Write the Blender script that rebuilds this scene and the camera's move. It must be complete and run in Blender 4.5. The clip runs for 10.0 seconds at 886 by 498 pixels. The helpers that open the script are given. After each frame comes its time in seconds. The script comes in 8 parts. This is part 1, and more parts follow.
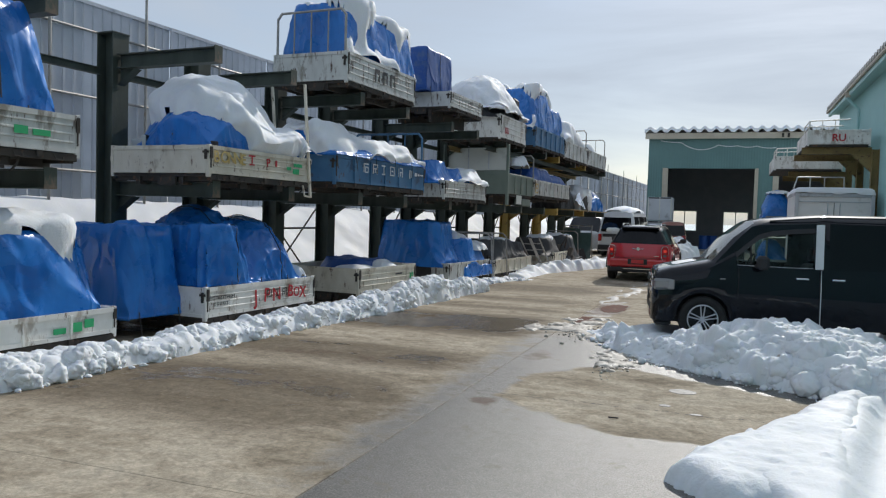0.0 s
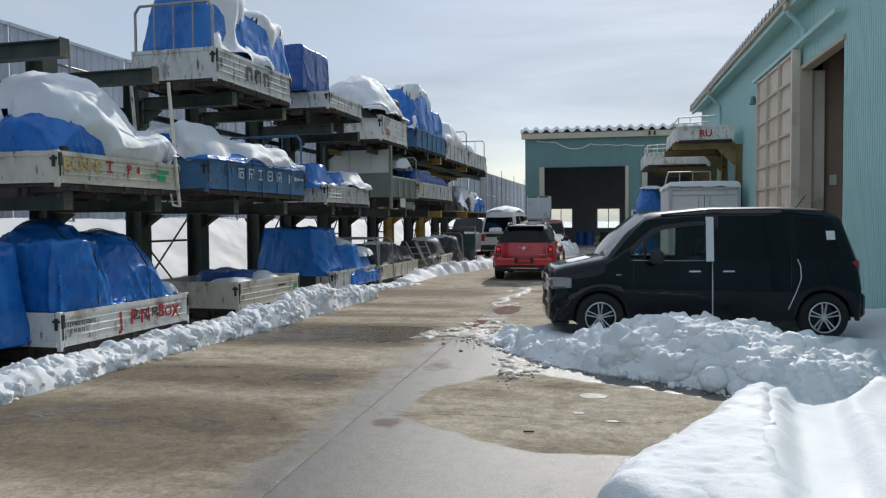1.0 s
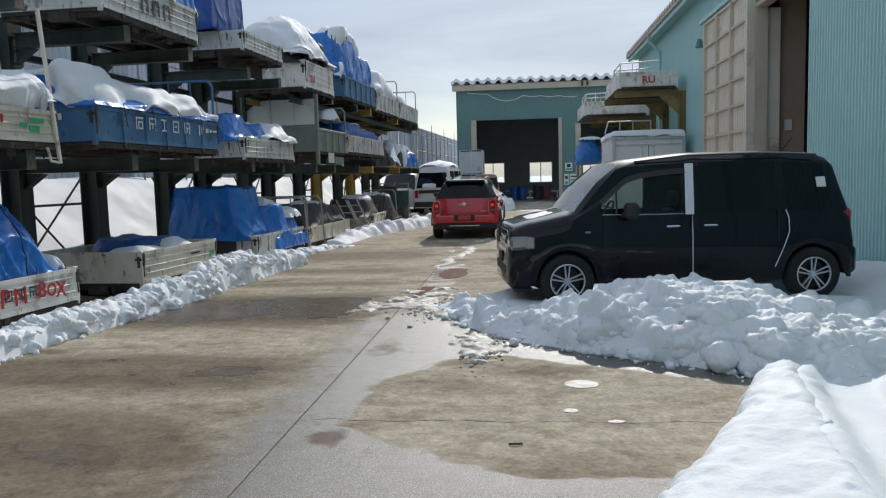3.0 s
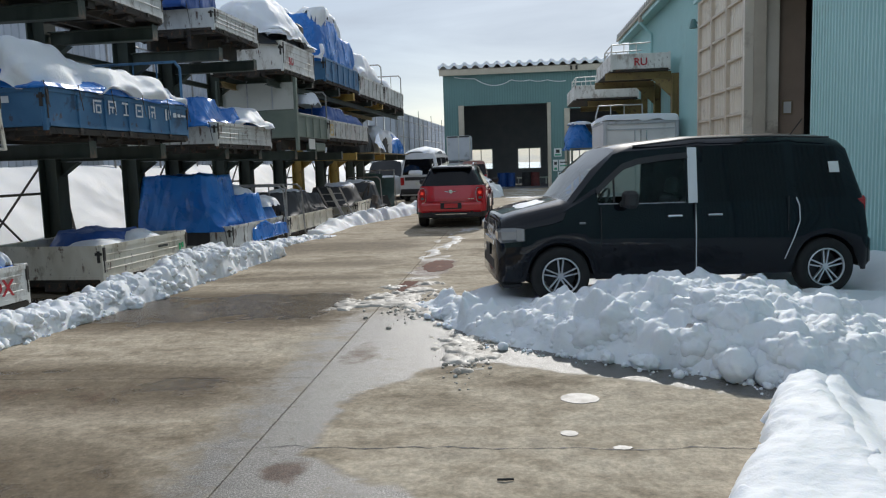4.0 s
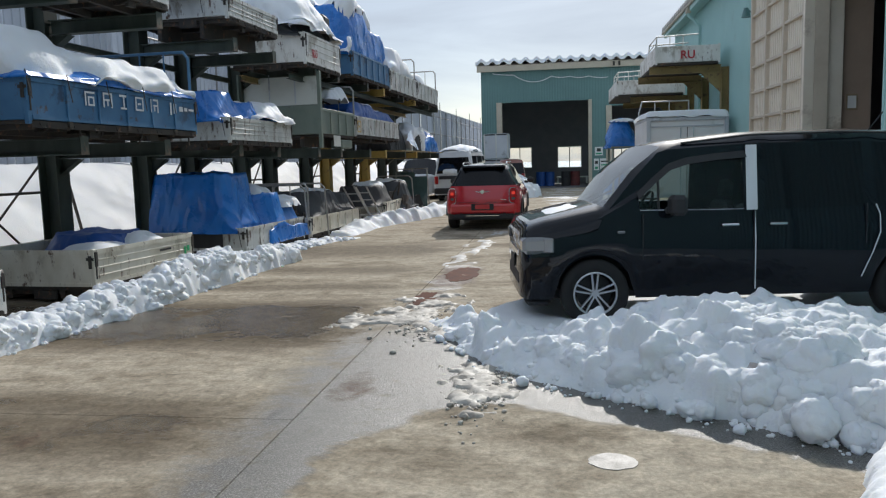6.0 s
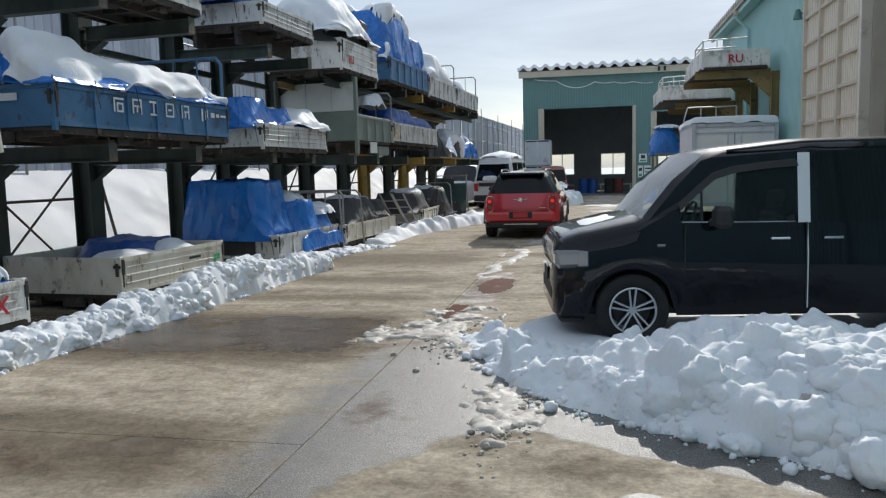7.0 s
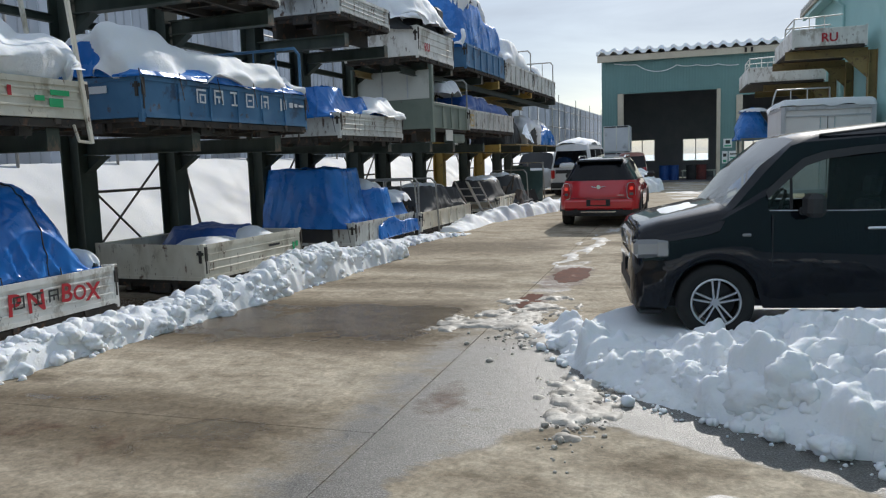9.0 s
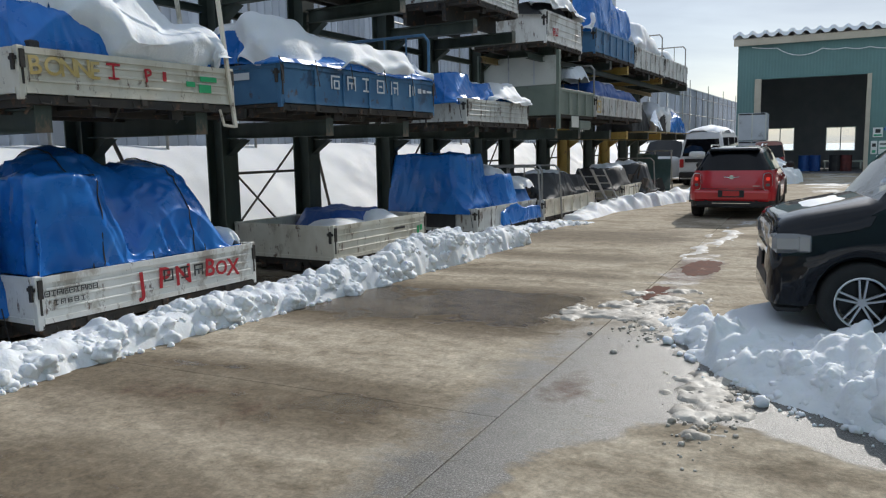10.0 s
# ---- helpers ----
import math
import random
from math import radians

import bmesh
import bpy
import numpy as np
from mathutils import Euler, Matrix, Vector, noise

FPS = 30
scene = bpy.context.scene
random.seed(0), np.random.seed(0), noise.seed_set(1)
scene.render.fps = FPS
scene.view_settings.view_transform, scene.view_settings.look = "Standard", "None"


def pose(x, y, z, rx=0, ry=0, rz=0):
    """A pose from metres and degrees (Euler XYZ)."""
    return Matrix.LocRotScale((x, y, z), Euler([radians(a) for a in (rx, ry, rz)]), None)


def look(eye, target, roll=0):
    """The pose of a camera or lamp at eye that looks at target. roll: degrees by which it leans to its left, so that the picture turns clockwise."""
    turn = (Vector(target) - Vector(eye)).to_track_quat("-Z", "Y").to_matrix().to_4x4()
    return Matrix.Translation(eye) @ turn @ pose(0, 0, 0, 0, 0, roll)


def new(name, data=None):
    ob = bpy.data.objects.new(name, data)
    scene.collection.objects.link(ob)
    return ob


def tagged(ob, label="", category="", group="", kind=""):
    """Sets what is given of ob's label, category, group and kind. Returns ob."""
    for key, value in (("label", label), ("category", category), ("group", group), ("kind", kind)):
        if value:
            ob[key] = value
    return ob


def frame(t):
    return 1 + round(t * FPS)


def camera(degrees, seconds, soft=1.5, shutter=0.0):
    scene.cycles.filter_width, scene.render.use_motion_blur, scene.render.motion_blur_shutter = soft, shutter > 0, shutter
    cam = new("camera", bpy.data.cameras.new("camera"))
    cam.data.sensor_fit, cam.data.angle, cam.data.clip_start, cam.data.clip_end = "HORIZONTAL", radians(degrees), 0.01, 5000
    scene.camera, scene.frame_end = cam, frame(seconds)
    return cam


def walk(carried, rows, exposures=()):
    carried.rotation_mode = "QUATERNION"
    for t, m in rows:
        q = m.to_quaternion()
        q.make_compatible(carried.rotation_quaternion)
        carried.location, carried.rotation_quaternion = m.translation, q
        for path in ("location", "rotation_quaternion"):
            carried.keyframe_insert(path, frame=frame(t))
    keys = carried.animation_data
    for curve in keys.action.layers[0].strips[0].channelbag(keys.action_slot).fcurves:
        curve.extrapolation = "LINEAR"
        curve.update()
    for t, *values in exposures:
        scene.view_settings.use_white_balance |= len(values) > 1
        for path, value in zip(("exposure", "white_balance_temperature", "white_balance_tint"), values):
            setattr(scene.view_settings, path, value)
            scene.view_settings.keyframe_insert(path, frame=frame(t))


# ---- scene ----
cam = camera(60.6, 10.0, 1.2)
PATH = [
    (0, (0.219, -0.631, 1.621), (-0.474, 1.243, 1.535), 1.7),
    (0.5, (0.064, -0.388, 1.608), (-0.437, 1.547, 1.538), 0.6),
    (1, (-0.078, -0.084, 1.61), (-0.47, 1.876, 1.539), -0.4),
    (1.5, (-0.21, 0.272, 1.614), (-0.541, 2.243, 1.531), -0.6),
    (2, (-0.413, 0.606, 1.586), (-0.692, 2.583, 1.469), -1.0),
    (2.5, (-0.5, 0.973, 1.563), (-0.739, 2.953, 1.408), -1.3),
    (4, (-0.518, 2.069, 1.559), (-0.697, 4.048, 1.337), -1.8),
    (4.5, (-0.503, 2.375, 1.562), (-0.686, 4.354, 1.335), -1.9),
    (5, (-0.538, 2.665, 1.563), (-0.738, 4.641, 1.333), -1.8),
    (5.5, (-0.461, 2.892, 1.555), (-0.696, 4.865, 1.325), -1.7),
    (7, (-0.319, 3.457, 1.57), (-0.712, 5.408, 1.366), -1.4),
    (7.5, (-0.279, 3.536, 1.574), (-0.719, 5.476, 1.372), -1.6),
    (8, (-0.283, 3.56, 1.57), (-0.766, 5.49, 1.364), -1.8),
    (8.5, (-0.303, 3.541, 1.564), (-0.83, 5.458, 1.347), -1.9),
    (9, (-0.318, 3.526, 1.573), (-0.905, 5.424, 1.342), -1.8),
    (9.5, (-0.338, 3.515, 1.569), (-1.035, 5.374, 1.328), -1.5),
    (10, (-0.363, 3.485, 1.576), (-1.239, 5.265, 1.317), -1.1),
]
walk(cam, [(t, look(eye, aim, roll)) for t, eye, aim, roll in PATH], [(0.0, -0.17), (2.5, -0.15), (5.0, -0.09), (7.5, -0.02), (10.0, -0.04)])

# ---- world and light ----
SUN_AZ = 8.0      # degrees to the right of the lane's direction
SUN_EL = 33.0
world = bpy.data.worlds.new("sky")
scene.world = world
world.use_nodes = True
wn, wl = world.node_tree.nodes, world.node_tree.links
wn.clear()
w_out = wn.new("ShaderNodeOutputWorld")
w_bg = wn.new("ShaderNodeBackground")
w_sky = wn.new("ShaderNodeTexSky")
w_sky.sky_type, w_sky.sun_disc = "NISHITA", False
w_sky.sun_elevation, w_sky.sun_rotation = radians(SUN_EL), radians(SUN_AZ)
w_sky.air_density, w_sky.dust_density = 1.0, 0.6
w_co = wn.new("ShaderNodeTexCoord")
w_map = wn.new("ShaderNodeMapping")
w_map.inputs["Scale"].default_value = (1.0, 1.6, 5.0)
w_noise = wn.new("ShaderNodeTexNoise")
w_noise.inputs["Scale"].default_value, w_noise.inputs["Detail"].default_value = 1.7, 7.0
w_noise.inputs["Roughness"].default_value, w_noise.inputs["Distortion"].default_value = 0.55, 0.4
w_ramp = wn.new("ShaderNodeValToRGB")
w_ramp.color_ramp.elements[0].position, w_ramp.color_ramp.elements[0].color = 0.36, (0.50, 0.50, 0.50, 1)
w_ramp.color_ramp.elements[1].position, w_ramp.color_ramp.elements[1].color = 0.62, (0.95, 0.95, 0.95, 1)
w_mix = wn.new("ShaderNodeMixRGB")
w_mix.inputs[2].default_value = (4.72, 5.4, 6.35, 1)
wl.new(w_co.outputs["Generated"], w_map.inputs["Vector"])
wl.new(w_map.outputs[0], w_noise.inputs["Vector"])
wl.new(w_noise.outputs["Fac"], w_ramp.inputs["Fac"])
wl.new(w_ramp.outputs["Color"], w_mix.inputs[0])
wl.new(w_sky.outputs[0], w_mix.inputs[1])
wl.new(w_mix.outputs[0], w_bg.inputs["Color"])
w_bg.inputs["Strength"].default_value = 0.12
wl.new(w_bg.outputs[0], w_out.inputs[0])

sun = new("sun", bpy.data.lights.new("sun", "SUN"))
sun.data.energy, sun.data.angle, sun.data.color = 3.3, radians(0.6), (1.0, 0.965, 0.91)
_az, _el = radians(SUN_AZ), radians(SUN_EL)
sun.matrix_world = look(Vector((math.sin(_az) * math.cos(_el), math.cos(_az) * math.cos(_el), math.sin(_el))) * 60, (0, 0, 0))


# ---- materials ----
def ramp_node(nt, stops):
    r = nt.nodes.new("ShaderNodeValToRGB")
    els = r.color_ramp.elements
    els.remove(els[1])
    els[0].position, els[0].color = stops[0][0], (*stops[0][1], 1)
    for p, c in stops[1:]:
        els.new(p).color = (*c, 1)
    return r


def noise_node(nt, vec, scale, detail=5, rough=0.55, dist=0.0, stretch=None):
    n = nt.nodes.new("ShaderNodeTexNoise")
    n.inputs["Scale"].default_value, n.inputs["Detail"].default_value = scale, detail
    n.inputs["Roughness"].default_value, n.inputs["Distortion"].default_value = rough, dist
    if stretch:
        m = nt.nodes.new("ShaderNodeMapping")
        m.inputs["Scale"].default_value = stretch
        nt.links.new(vec, m.inputs["Vector"])
        vec = m.outputs[0]
    nt.links.new(vec, n.inputs["Vector"])
    return n


def surf(name, a, b=None, scale=3.0, rough=0.5, rough2=None, metal=0.0, bump=0.2, bscale=40.0, wear=None, wear_at=0.62,
         wear_scale=6.0, coat=0.0, spec=0.5, stretch=None, dirt=None, dirt_at=0.6):
    """A surface of two tones with fine relief, and patches of wear or dirt in a third."""
    m = bpy.data.materials.new(name)
    m.use_nodes = True
    nt = m.node_tree
    p = nt.nodes["Principled BSDF"]
    co = nt.nodes.new("ShaderNodeTexCoord").outputs["Object"]
    b = b or tuple(c * 0.8 for c in a)
    n1 = noise_node(nt, co, scale, 6, 0.6, 0.3, stretch)
    r1 = ramp_node(nt, [(0.35, a), (0.65, b)])
    nt.links.new(n1.outputs["Fac"], r1.inputs["Fac"])
    col = r1.outputs["Color"]
    fine = noise_node(nt, co, bscale, 4, 0.6)
    for c, at, sc in ((wear, wear_at, wear_scale), (dirt, dirt_at, scale * 0.7)):
        if c:
            n2 = noise_node(nt, co, sc, 8, 0.7, 0.2, stretch)
            r2 = ramp_node(nt, [(at - 0.03, (0, 0, 0)), (at + 0.05, (1, 1, 1))])
            mx = nt.nodes.new("ShaderNodeMixRGB")
            nt.links.new(n2.outputs["Fac"], r2.inputs["Fac"])
            nt.links.new(r2.outputs["Color"], mx.inputs[0])
            nt.links.new(col, mx.inputs[1])
            mx.inputs[2].default_value = (*c, 1)
            col = mx.outputs[0]
    nt.links.new(col, p.inputs["Base Color"])
    rr = ramp_node(nt, [(0.3, (rough,) * 3), (0.7, (rough2 if rough2 is not None else min(1, rough * 1.3),) * 3)])
    nt.links.new(n1.outputs["Fac"], rr.inputs["Fac"])
    nt.links.new(rr.outputs["Color"], p.inputs["Roughness"])
    p.inputs["Metallic"].default_value = metal
    p.inputs["Specular IOR Level"].default_value = spec
    p.inputs["Coat Weight"].default_value = coat
    p.inputs["Coat Roughness"].default_value = 0.04
    if bump:
        bn = nt.nodes.new("ShaderNodeBump")
        bn.inputs["Strength"].default_value, bn.inputs["Distance"].default_value = bump, 0.01
        nt.links.new(fine.outputs["Fac"], bn.inputs["Height"])
        nt.links.new(bn.outputs[0], p.inputs["Normal"])
    return m


def snow_material(name="snow", dirty=False):
    m = surf(name, (0.83, 0.85, 0.872), (0.77, 0.798, 0.83), scale=1.3, rough=0.6, rough2=0.8, bump=0.55, bscale=34, spec=0.35,
             dirt=(0.44, 0.40, 0.37) if dirty else None, dirt_at=0.44)
    p = m.node_tree.nodes["Principled BSDF"]
    p.inputs["Subsurface Weight"].default_value = 0.25
    p.inputs["Subsurface Radius"].default_value = (0.03, 0.035, 0.045)
    p.inputs["Subsurface Scale"].default_value = 0.5
    return m


def concrete_material():
    """Trowelled concrete: dry and mottled, dark where it is soaked, glittering where melt water runs along the joint."""
    m = bpy.data.materials.new("lane_concrete")
    m.use_nodes = True
    nt = m.node_tree
    p = nt.nodes["Principled BSDF"]
    pos = nt.nodes.new("ShaderNodeNewGeometry").outputs["Position"]
    sep = nt.nodes.new("ShaderNodeSeparateXYZ")
    nt.links.new(pos, sep.inputs[0])
    X, Y = sep.outputs["X"], sep.outputs["Y"]

    def op(kind, *args):
        q = nt.nodes.new("ShaderNodeMath")
        q.operation = kind
        for i, v in enumerate(args):
            if isinstance(v, (int, float)):
                q.inputs[i].default_value = v
            else:
                nt.links.new(v, q.inputs[i])
        return q.outputs[0]

    def ramp(sock, *stops):
        r = ramp_node(nt, stops)
        nt.links.new(sock, r.inputs["Fac"])
        return r.outputs["Color"]

    def rng(sock, f0, f1, t0, t1):
        r = nt.nodes.new("ShaderNodeMapRange")
        for n, v in zip(("From Min", "From Max", "To Min", "To Max"), (f0, f1, t0, t1)):
            r.inputs[n].default_value = v
        nt.links.new(sock, r.inputs["Value"])
        return r.outputs[0]

    def band(sock, c, half, soft):
        return rng(op("ABSOLUTE", op("SUBTRACT", sock, c)), half, half + soft, 1.0, 0.0)

    def mix(fac, c1, c2, blend="MIX"):
        x = nt.nodes.new("ShaderNodeMixRGB")
        x.blend_type = blend
        for i, v in enumerate((fac, c1, c2)):
            if isinstance(v, (int, float)):
                x.inputs[i].default_value = v
            elif isinstance(v, tuple):
                x.inputs[i].default_value = (*v, 1)
            else:
                nt.links.new(v, x.inputs[i])
        return x.outputs[0]

    big = noise_node(nt, pos, 0.75, 6, 0.6, 0.6, (0.8, 1.5, 1)).outputs["Fac"]
    mid = noise_node(nt, pos, 2.2, 8, 0.68, 0.5, (0.85, 1.2, 1)).outputs["Fac"]
    drag = noise_node(nt, pos, 6.0, 6, 0.7, 0.1, (0.22, 2.6, 1)).outputs["Fac"]
    spot = noise_node(nt, pos, 9.0, 8, 0.75, 0.5).outputs["Fac"]
    fine = noise_node(nt, pos, 30, 6, 0.78).outputs["Fac"]
    grit = noise_node(nt, pos, 170, 2, 0.5).outputs["Fac"]
    tone = op("ADD", op("MULTIPLY", mid, 0.45), op("ADD", op("MULTIPLY", big, 0.45), op("MULTIPLY", drag, 0.10)))
    col = ramp(tone, (0.37, (0.205, 0.163, 0.118)), (0.46, (0.345, 0.285, 0.215)), (0.54, (0.465, 0.392, 0.305)), (0.64, (0.62, 0.545, 0.44)))
    # soaked bands
    wsum = op("ADD", op("MULTIPLY", big, 0.62), op("MULTIPLY", mid, 0.38))
    left = rng(op("ADD", X, op("MULTIPLY", op("SUBTRACT", mid, 0.5), 2.0)), -2.7, -1.9, 1.0, 0.0)
    for y0, half, soft, amount in ((7.35, 0.35, 0.5, 0.20), (10.4, 0.7, 0.8, 0.30), (16.8, 0.4, 1.2, 0.17), (5.2, 0.7, 0.9, 0.19), (12.6, 0.1, 0.4, 0.16), (14.2, 0.15, 0.5, 0.16)):
        wsum = op("ADD", wsum, op("MULTIPLY", op("MULTIPLY", band(Y, y0, half, soft), left), amount))
    wet = ramp(wsum, (0.55, (0, 0, 0)), (0.63, (0.55, 0.55, 0.55)), (0.76, (1, 1, 1)))
    col = mix(wet, col, mix(1.0, col, (0.30, 0.265, 0.225), "MULTIPLY"))
    # running film: along the joint, round the dry patch below the heap, and up to the slush
    dx = op("POWER", op("ABSOLUTE", op("DIVIDE", op("ADD", X, 0.18), 1.42)), 3.0)
    dy = op("POWER", op("ABSOLUTE", op("DIVIDE", op("SUBTRACT", Y, 6.55), 1.24)), 3.0)
    patch = rng(op("ADD", op("ADD", dx, dy), op("MULTIPLY", op("SUBTRACT", big, 0.5), 2.2)), 0.90, 1.05, 0.0, 1.0)
    foot = op("ADD", op("ADD", Y, op("MULTIPLY", X, 0.52)), op("MULTIPLY", op("SUBTRACT", mid, 0.5), 0.5))
    patch = op("MAXIMUM", patch, rng(foot, 7.50, 7.58, 0.0, 1.0))
    right = op("MULTIPLY", rng(X, -2.02, -1.98, 0.0, 1.0), rng(Y, 9.6, 10.6, 1.0, 0.0))
    strip = op("MULTIPLY", band(X, -2.08, 0.05, 0.55), band(Y, 6.8, 2.6, 2.4))
    strip = rng(op("ADD", op("ADD", op("MULTIPLY", strip, 0.55), op("MULTIPLY", spot, 0.6)), op("MULTIPLY", mid, 0.7)), 0.92, 1.22, 0.0, 1.0)
    far = op("MULTIPLY", band(X, -1.75, 0.15, 0.5), band(Y, 12.6, 2.2, 1.5))
    far = rng(op("ADD", op("MULTIPLY", far, 0.42), mid), 0.84, 1.0, 0.0, 1.0)
    film = op("MAXIMUM", op("MAXIMUM", op("MULTIPLY", patch, right), strip), far)
    film = op("MULTIPLY", film, rng(op("ADD", spot, op("MULTIPLY", mid, 0.5)), 0.50, 0.66, 0.35, 1.0))
    pebble = noise_node(nt, pos, 85, 5, 0.75).outputs["Fac"]
    grain = ramp(pebble, (0.38, (0.040, 0.034, 0.028)), (0.50, (0.095, 0.084, 0.072)), (0.64, (0.30, 0.28, 0.255)))
    col = mix(film, col, grain)
    # rust-brown melt water in the hollows
    rr = op("MULTIPLY", band(X, -1.70, 0.16, 0.30), band(Y, 13.5, 0.6, 0.9))
    for cx, hx, sx, cy, hy, sy, k in ((-1.85, 0.08, 0.22, 11.6, 0.3, 0.6, 1.0), (-1.80, 0.09, 0.18, 8.2, 0.30, 0.45, 0.72), (-1.72, 0.06, 0.14, 5.75, 0.08, 0.25, 0.9), (-4.0, 0.5, 0.9, 7.1, 0.1, 0.5, 0.55)):
        rr = op("MAXIMUM", rr, op("MULTIPLY", op("MULTIPLY", band(X, cx, hx, sx), band(Y, cy, hy, sy)), k))
    rust = ramp(op("ADD", op("MULTIPLY", rr, 0.55), noise_node(nt, pos, 3.0, 6, 0.65, 0.5).outputs["Fac"]), (0.76, (0, 0, 0)), (0.98, (0.85, 0.85, 0.85)))
    col = mix(rust, col, (0.095, 0.052, 0.034))
    col = mix(0.55, col, ramp(spot, (0.32, (0.24, 0.24, 0.24)), (0.68, (0.78, 0.78, 0.78))), "OVERLAY")
    col = mix(0.5, col, ramp(fine, (0.34, (0.20, 0.25, 0.25)), (0.70, (0.76, 0.76, 0.76))), "OVERLAY")
    nt.links.new(col, p.inputs["Base Color"])
    rough = mix(film, ramp(wet, (0.0, (0.92,) * 3), (0.9, (0.75,) * 3), (1.0, (0.20,) * 3)), (0.39, 0.39, 0.39))
    nt.links.new(mix(rust, rough, (0.55, 0.55, 0.55)), p.inputs["Roughness"])
    nt.links.new(mix(rust, mix(film, ramp(wet, (0.0, (0.10,) * 3), (0.9, (0.10,) * 3), (1.0, (0.30,) * 3)), (0.80, 0.80, 0.80)), (0.15, 0.15, 0.15)), p.inputs["Specular IOR Level"])
    bn = nt.nodes.new("ShaderNodeBump")
    bn.inputs["Strength"].default_value, bn.inputs["Distance"].default_value = 0.45, 0.0042
    nt.links.new(op("ADD", op("ADD", fine, grit), op("MULTIPLY", op("MULTIPLY", pebble, film), 2.0)), bn.inputs["Height"])
    nt.links.new(bn.outputs[0], p.inputs["Normal"])
    return m


def glass_material(name, tint, alpha_dark=0.0):
    m = bpy.data.materials.new(name)
    m.use_nodes = True
    nt = m.node_tree
    p = nt.nodes["Principled BSDF"]
    if alpha_dark:
        p.inputs["Base Color"].default_value = (*tint, 1)
        p.inputs["Roughness"].default_value = 0.04
        p.inputs["Specular IOR Level"].default_value = 0.3
        return m
    nt.nodes.remove(p)
    tr = nt.nodes.new("ShaderNodeBsdfTransparent")
    tr.inputs[0].default_value = (*tint, 1)
    gl = nt.nodes.new("ShaderNodeBsdfGlossy")
    gl.inputs["Roughness"].default_value = 0.03
    fr = nt.nodes.new("ShaderNodeFresnel")
    fr.inputs["IOR"].default_value = 1.5
    mx = nt.nodes.new("ShaderNodeMixShader")
    nt.links.new(fr.outputs[0], mx.inputs[0])
    nt.links.new(tr.outputs[0], mx.inputs[1])
    nt.links.new(gl.outputs[0], mx.inputs[2])
    nt.links.new(mx.outputs[0], nt.nodes["Material Output"].inputs[0])
    return m


def plain(name, c, rough=0.5, metal=0.0, coat=0.0, spec=0.5):
    m = bpy.data.materials.new(name)
    m.use_nodes = True
    p = m.node_tree.nodes["Principled BSDF"]
    p.inputs["Base Color"].default_value = (*c, 1)
    p.inputs["Roughness"].default_value, p.inputs["Metallic"].default_value = rough, metal
    p.inputs["Coat Weight"].default_value = coat
    p.inputs["Coat Roughness"].default_value = 0.03
    p.inputs["Specular IOR Level"].default_value = spec
    return m


def glow(name, c, s):
    m = plain(name, c, 0.2)
    p = m.node_tree.nodes["Principled BSDF"]
    p.inputs["Emission Color"].default_value = (*c, 1)
    p.inputs["Emission Strength"].default_value = s
    return m


def creased(m, strength=0.45, scale=1.5):
    """Adds sharp creases of folded cloth to a surface's relief."""
    nt = m.node_tree
    p = nt.nodes["Principled BSDF"]
    co = nt.nodes.new("ShaderNodeTexCoord").outputs["Object"]
    n = noise_node(nt, co, scale, 2, 0.5, 0.5, (1.0, 1.0, 0.55))
    r = ramp_node(nt, [(0.44, (0, 0, 0)), (0.50, (1, 1, 1)), (0.56, (0, 0, 0))])
    nt.links.new(n.outputs["Fac"], r.inputs["Fac"])
    b = nt.nodes.new("ShaderNodeBump")
    b.inputs["Strength"].default_value, b.inputs["Distance"].default_value = strength, 0.035
    nt.links.new(r.outputs["Color"], b.inputs["Height"])
    old = p.inputs["Normal"].links
    if old:
        nt.links.new(old[0].from_socket, b.inputs["Normal"])
    nt.links.new(b.outputs[0], p.inputs["Normal"])
    return m


M_CONC = concrete_material()
M_SNOW = snow_material()
M_SNOWD = snow_material("trodden_snow", True)
M_EARTH = surf("frozen_ground", (0.16, 0.14, 0.12), (0.24, 0.21, 0.18), scale=0.6, rough=0.9, bump=0.5)
M_GREEN = surf("green_sheet", (0.43, 0.67, 0.66), (0.47, 0.71, 0.70), scale=0.8, rough=0.45, rough2=0.6, bump=0.05, bscale=12, dirt=(0.41, 0.62, 0.60), dirt_at=0.62)
# the green sheet again, its colour darkened to stand for shade
M_GREEN_SHADED = surf("shade_darkened_green_sheet", (0.12, 0.225, 0.222), (0.135, 0.25, 0.245), scale=0.8, rough=0.5, bump=0.05, bscale=12)
M_TRIM = surf("cream_trim", (0.48, 0.42, 0.33), (0.55, 0.49, 0.40), scale=2, rough=0.5, bump=0.05)
M_ROOF = surf("roof_sheet", (0.55, 0.53, 0.50), (0.64, 0.62, 0.58), scale=1.5, rough=0.55, bump=0.1)
M_DOOR = surf("tan_door_sheet", (0.78, 0.70, 0.58), (0.84, 0.77, 0.66), scale=1.0, rough=0.5, bump=0.06, dirt=(0.54, 0.46, 0.37), dirt_at=0.6)
M_DFRAME = surf("tan_door_frame", (0.60, 0.52, 0.42), (0.68, 0.60, 0.49), scale=2.0, rough=0.5, bump=0.06)
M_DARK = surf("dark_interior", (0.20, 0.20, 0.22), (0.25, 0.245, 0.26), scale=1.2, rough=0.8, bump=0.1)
M_BROWN = surf("brown_interior_wall", (0.38, 0.285, 0.22), (0.45, 0.34, 0.265), scale=1.0, rough=0.7, bump=0.1)
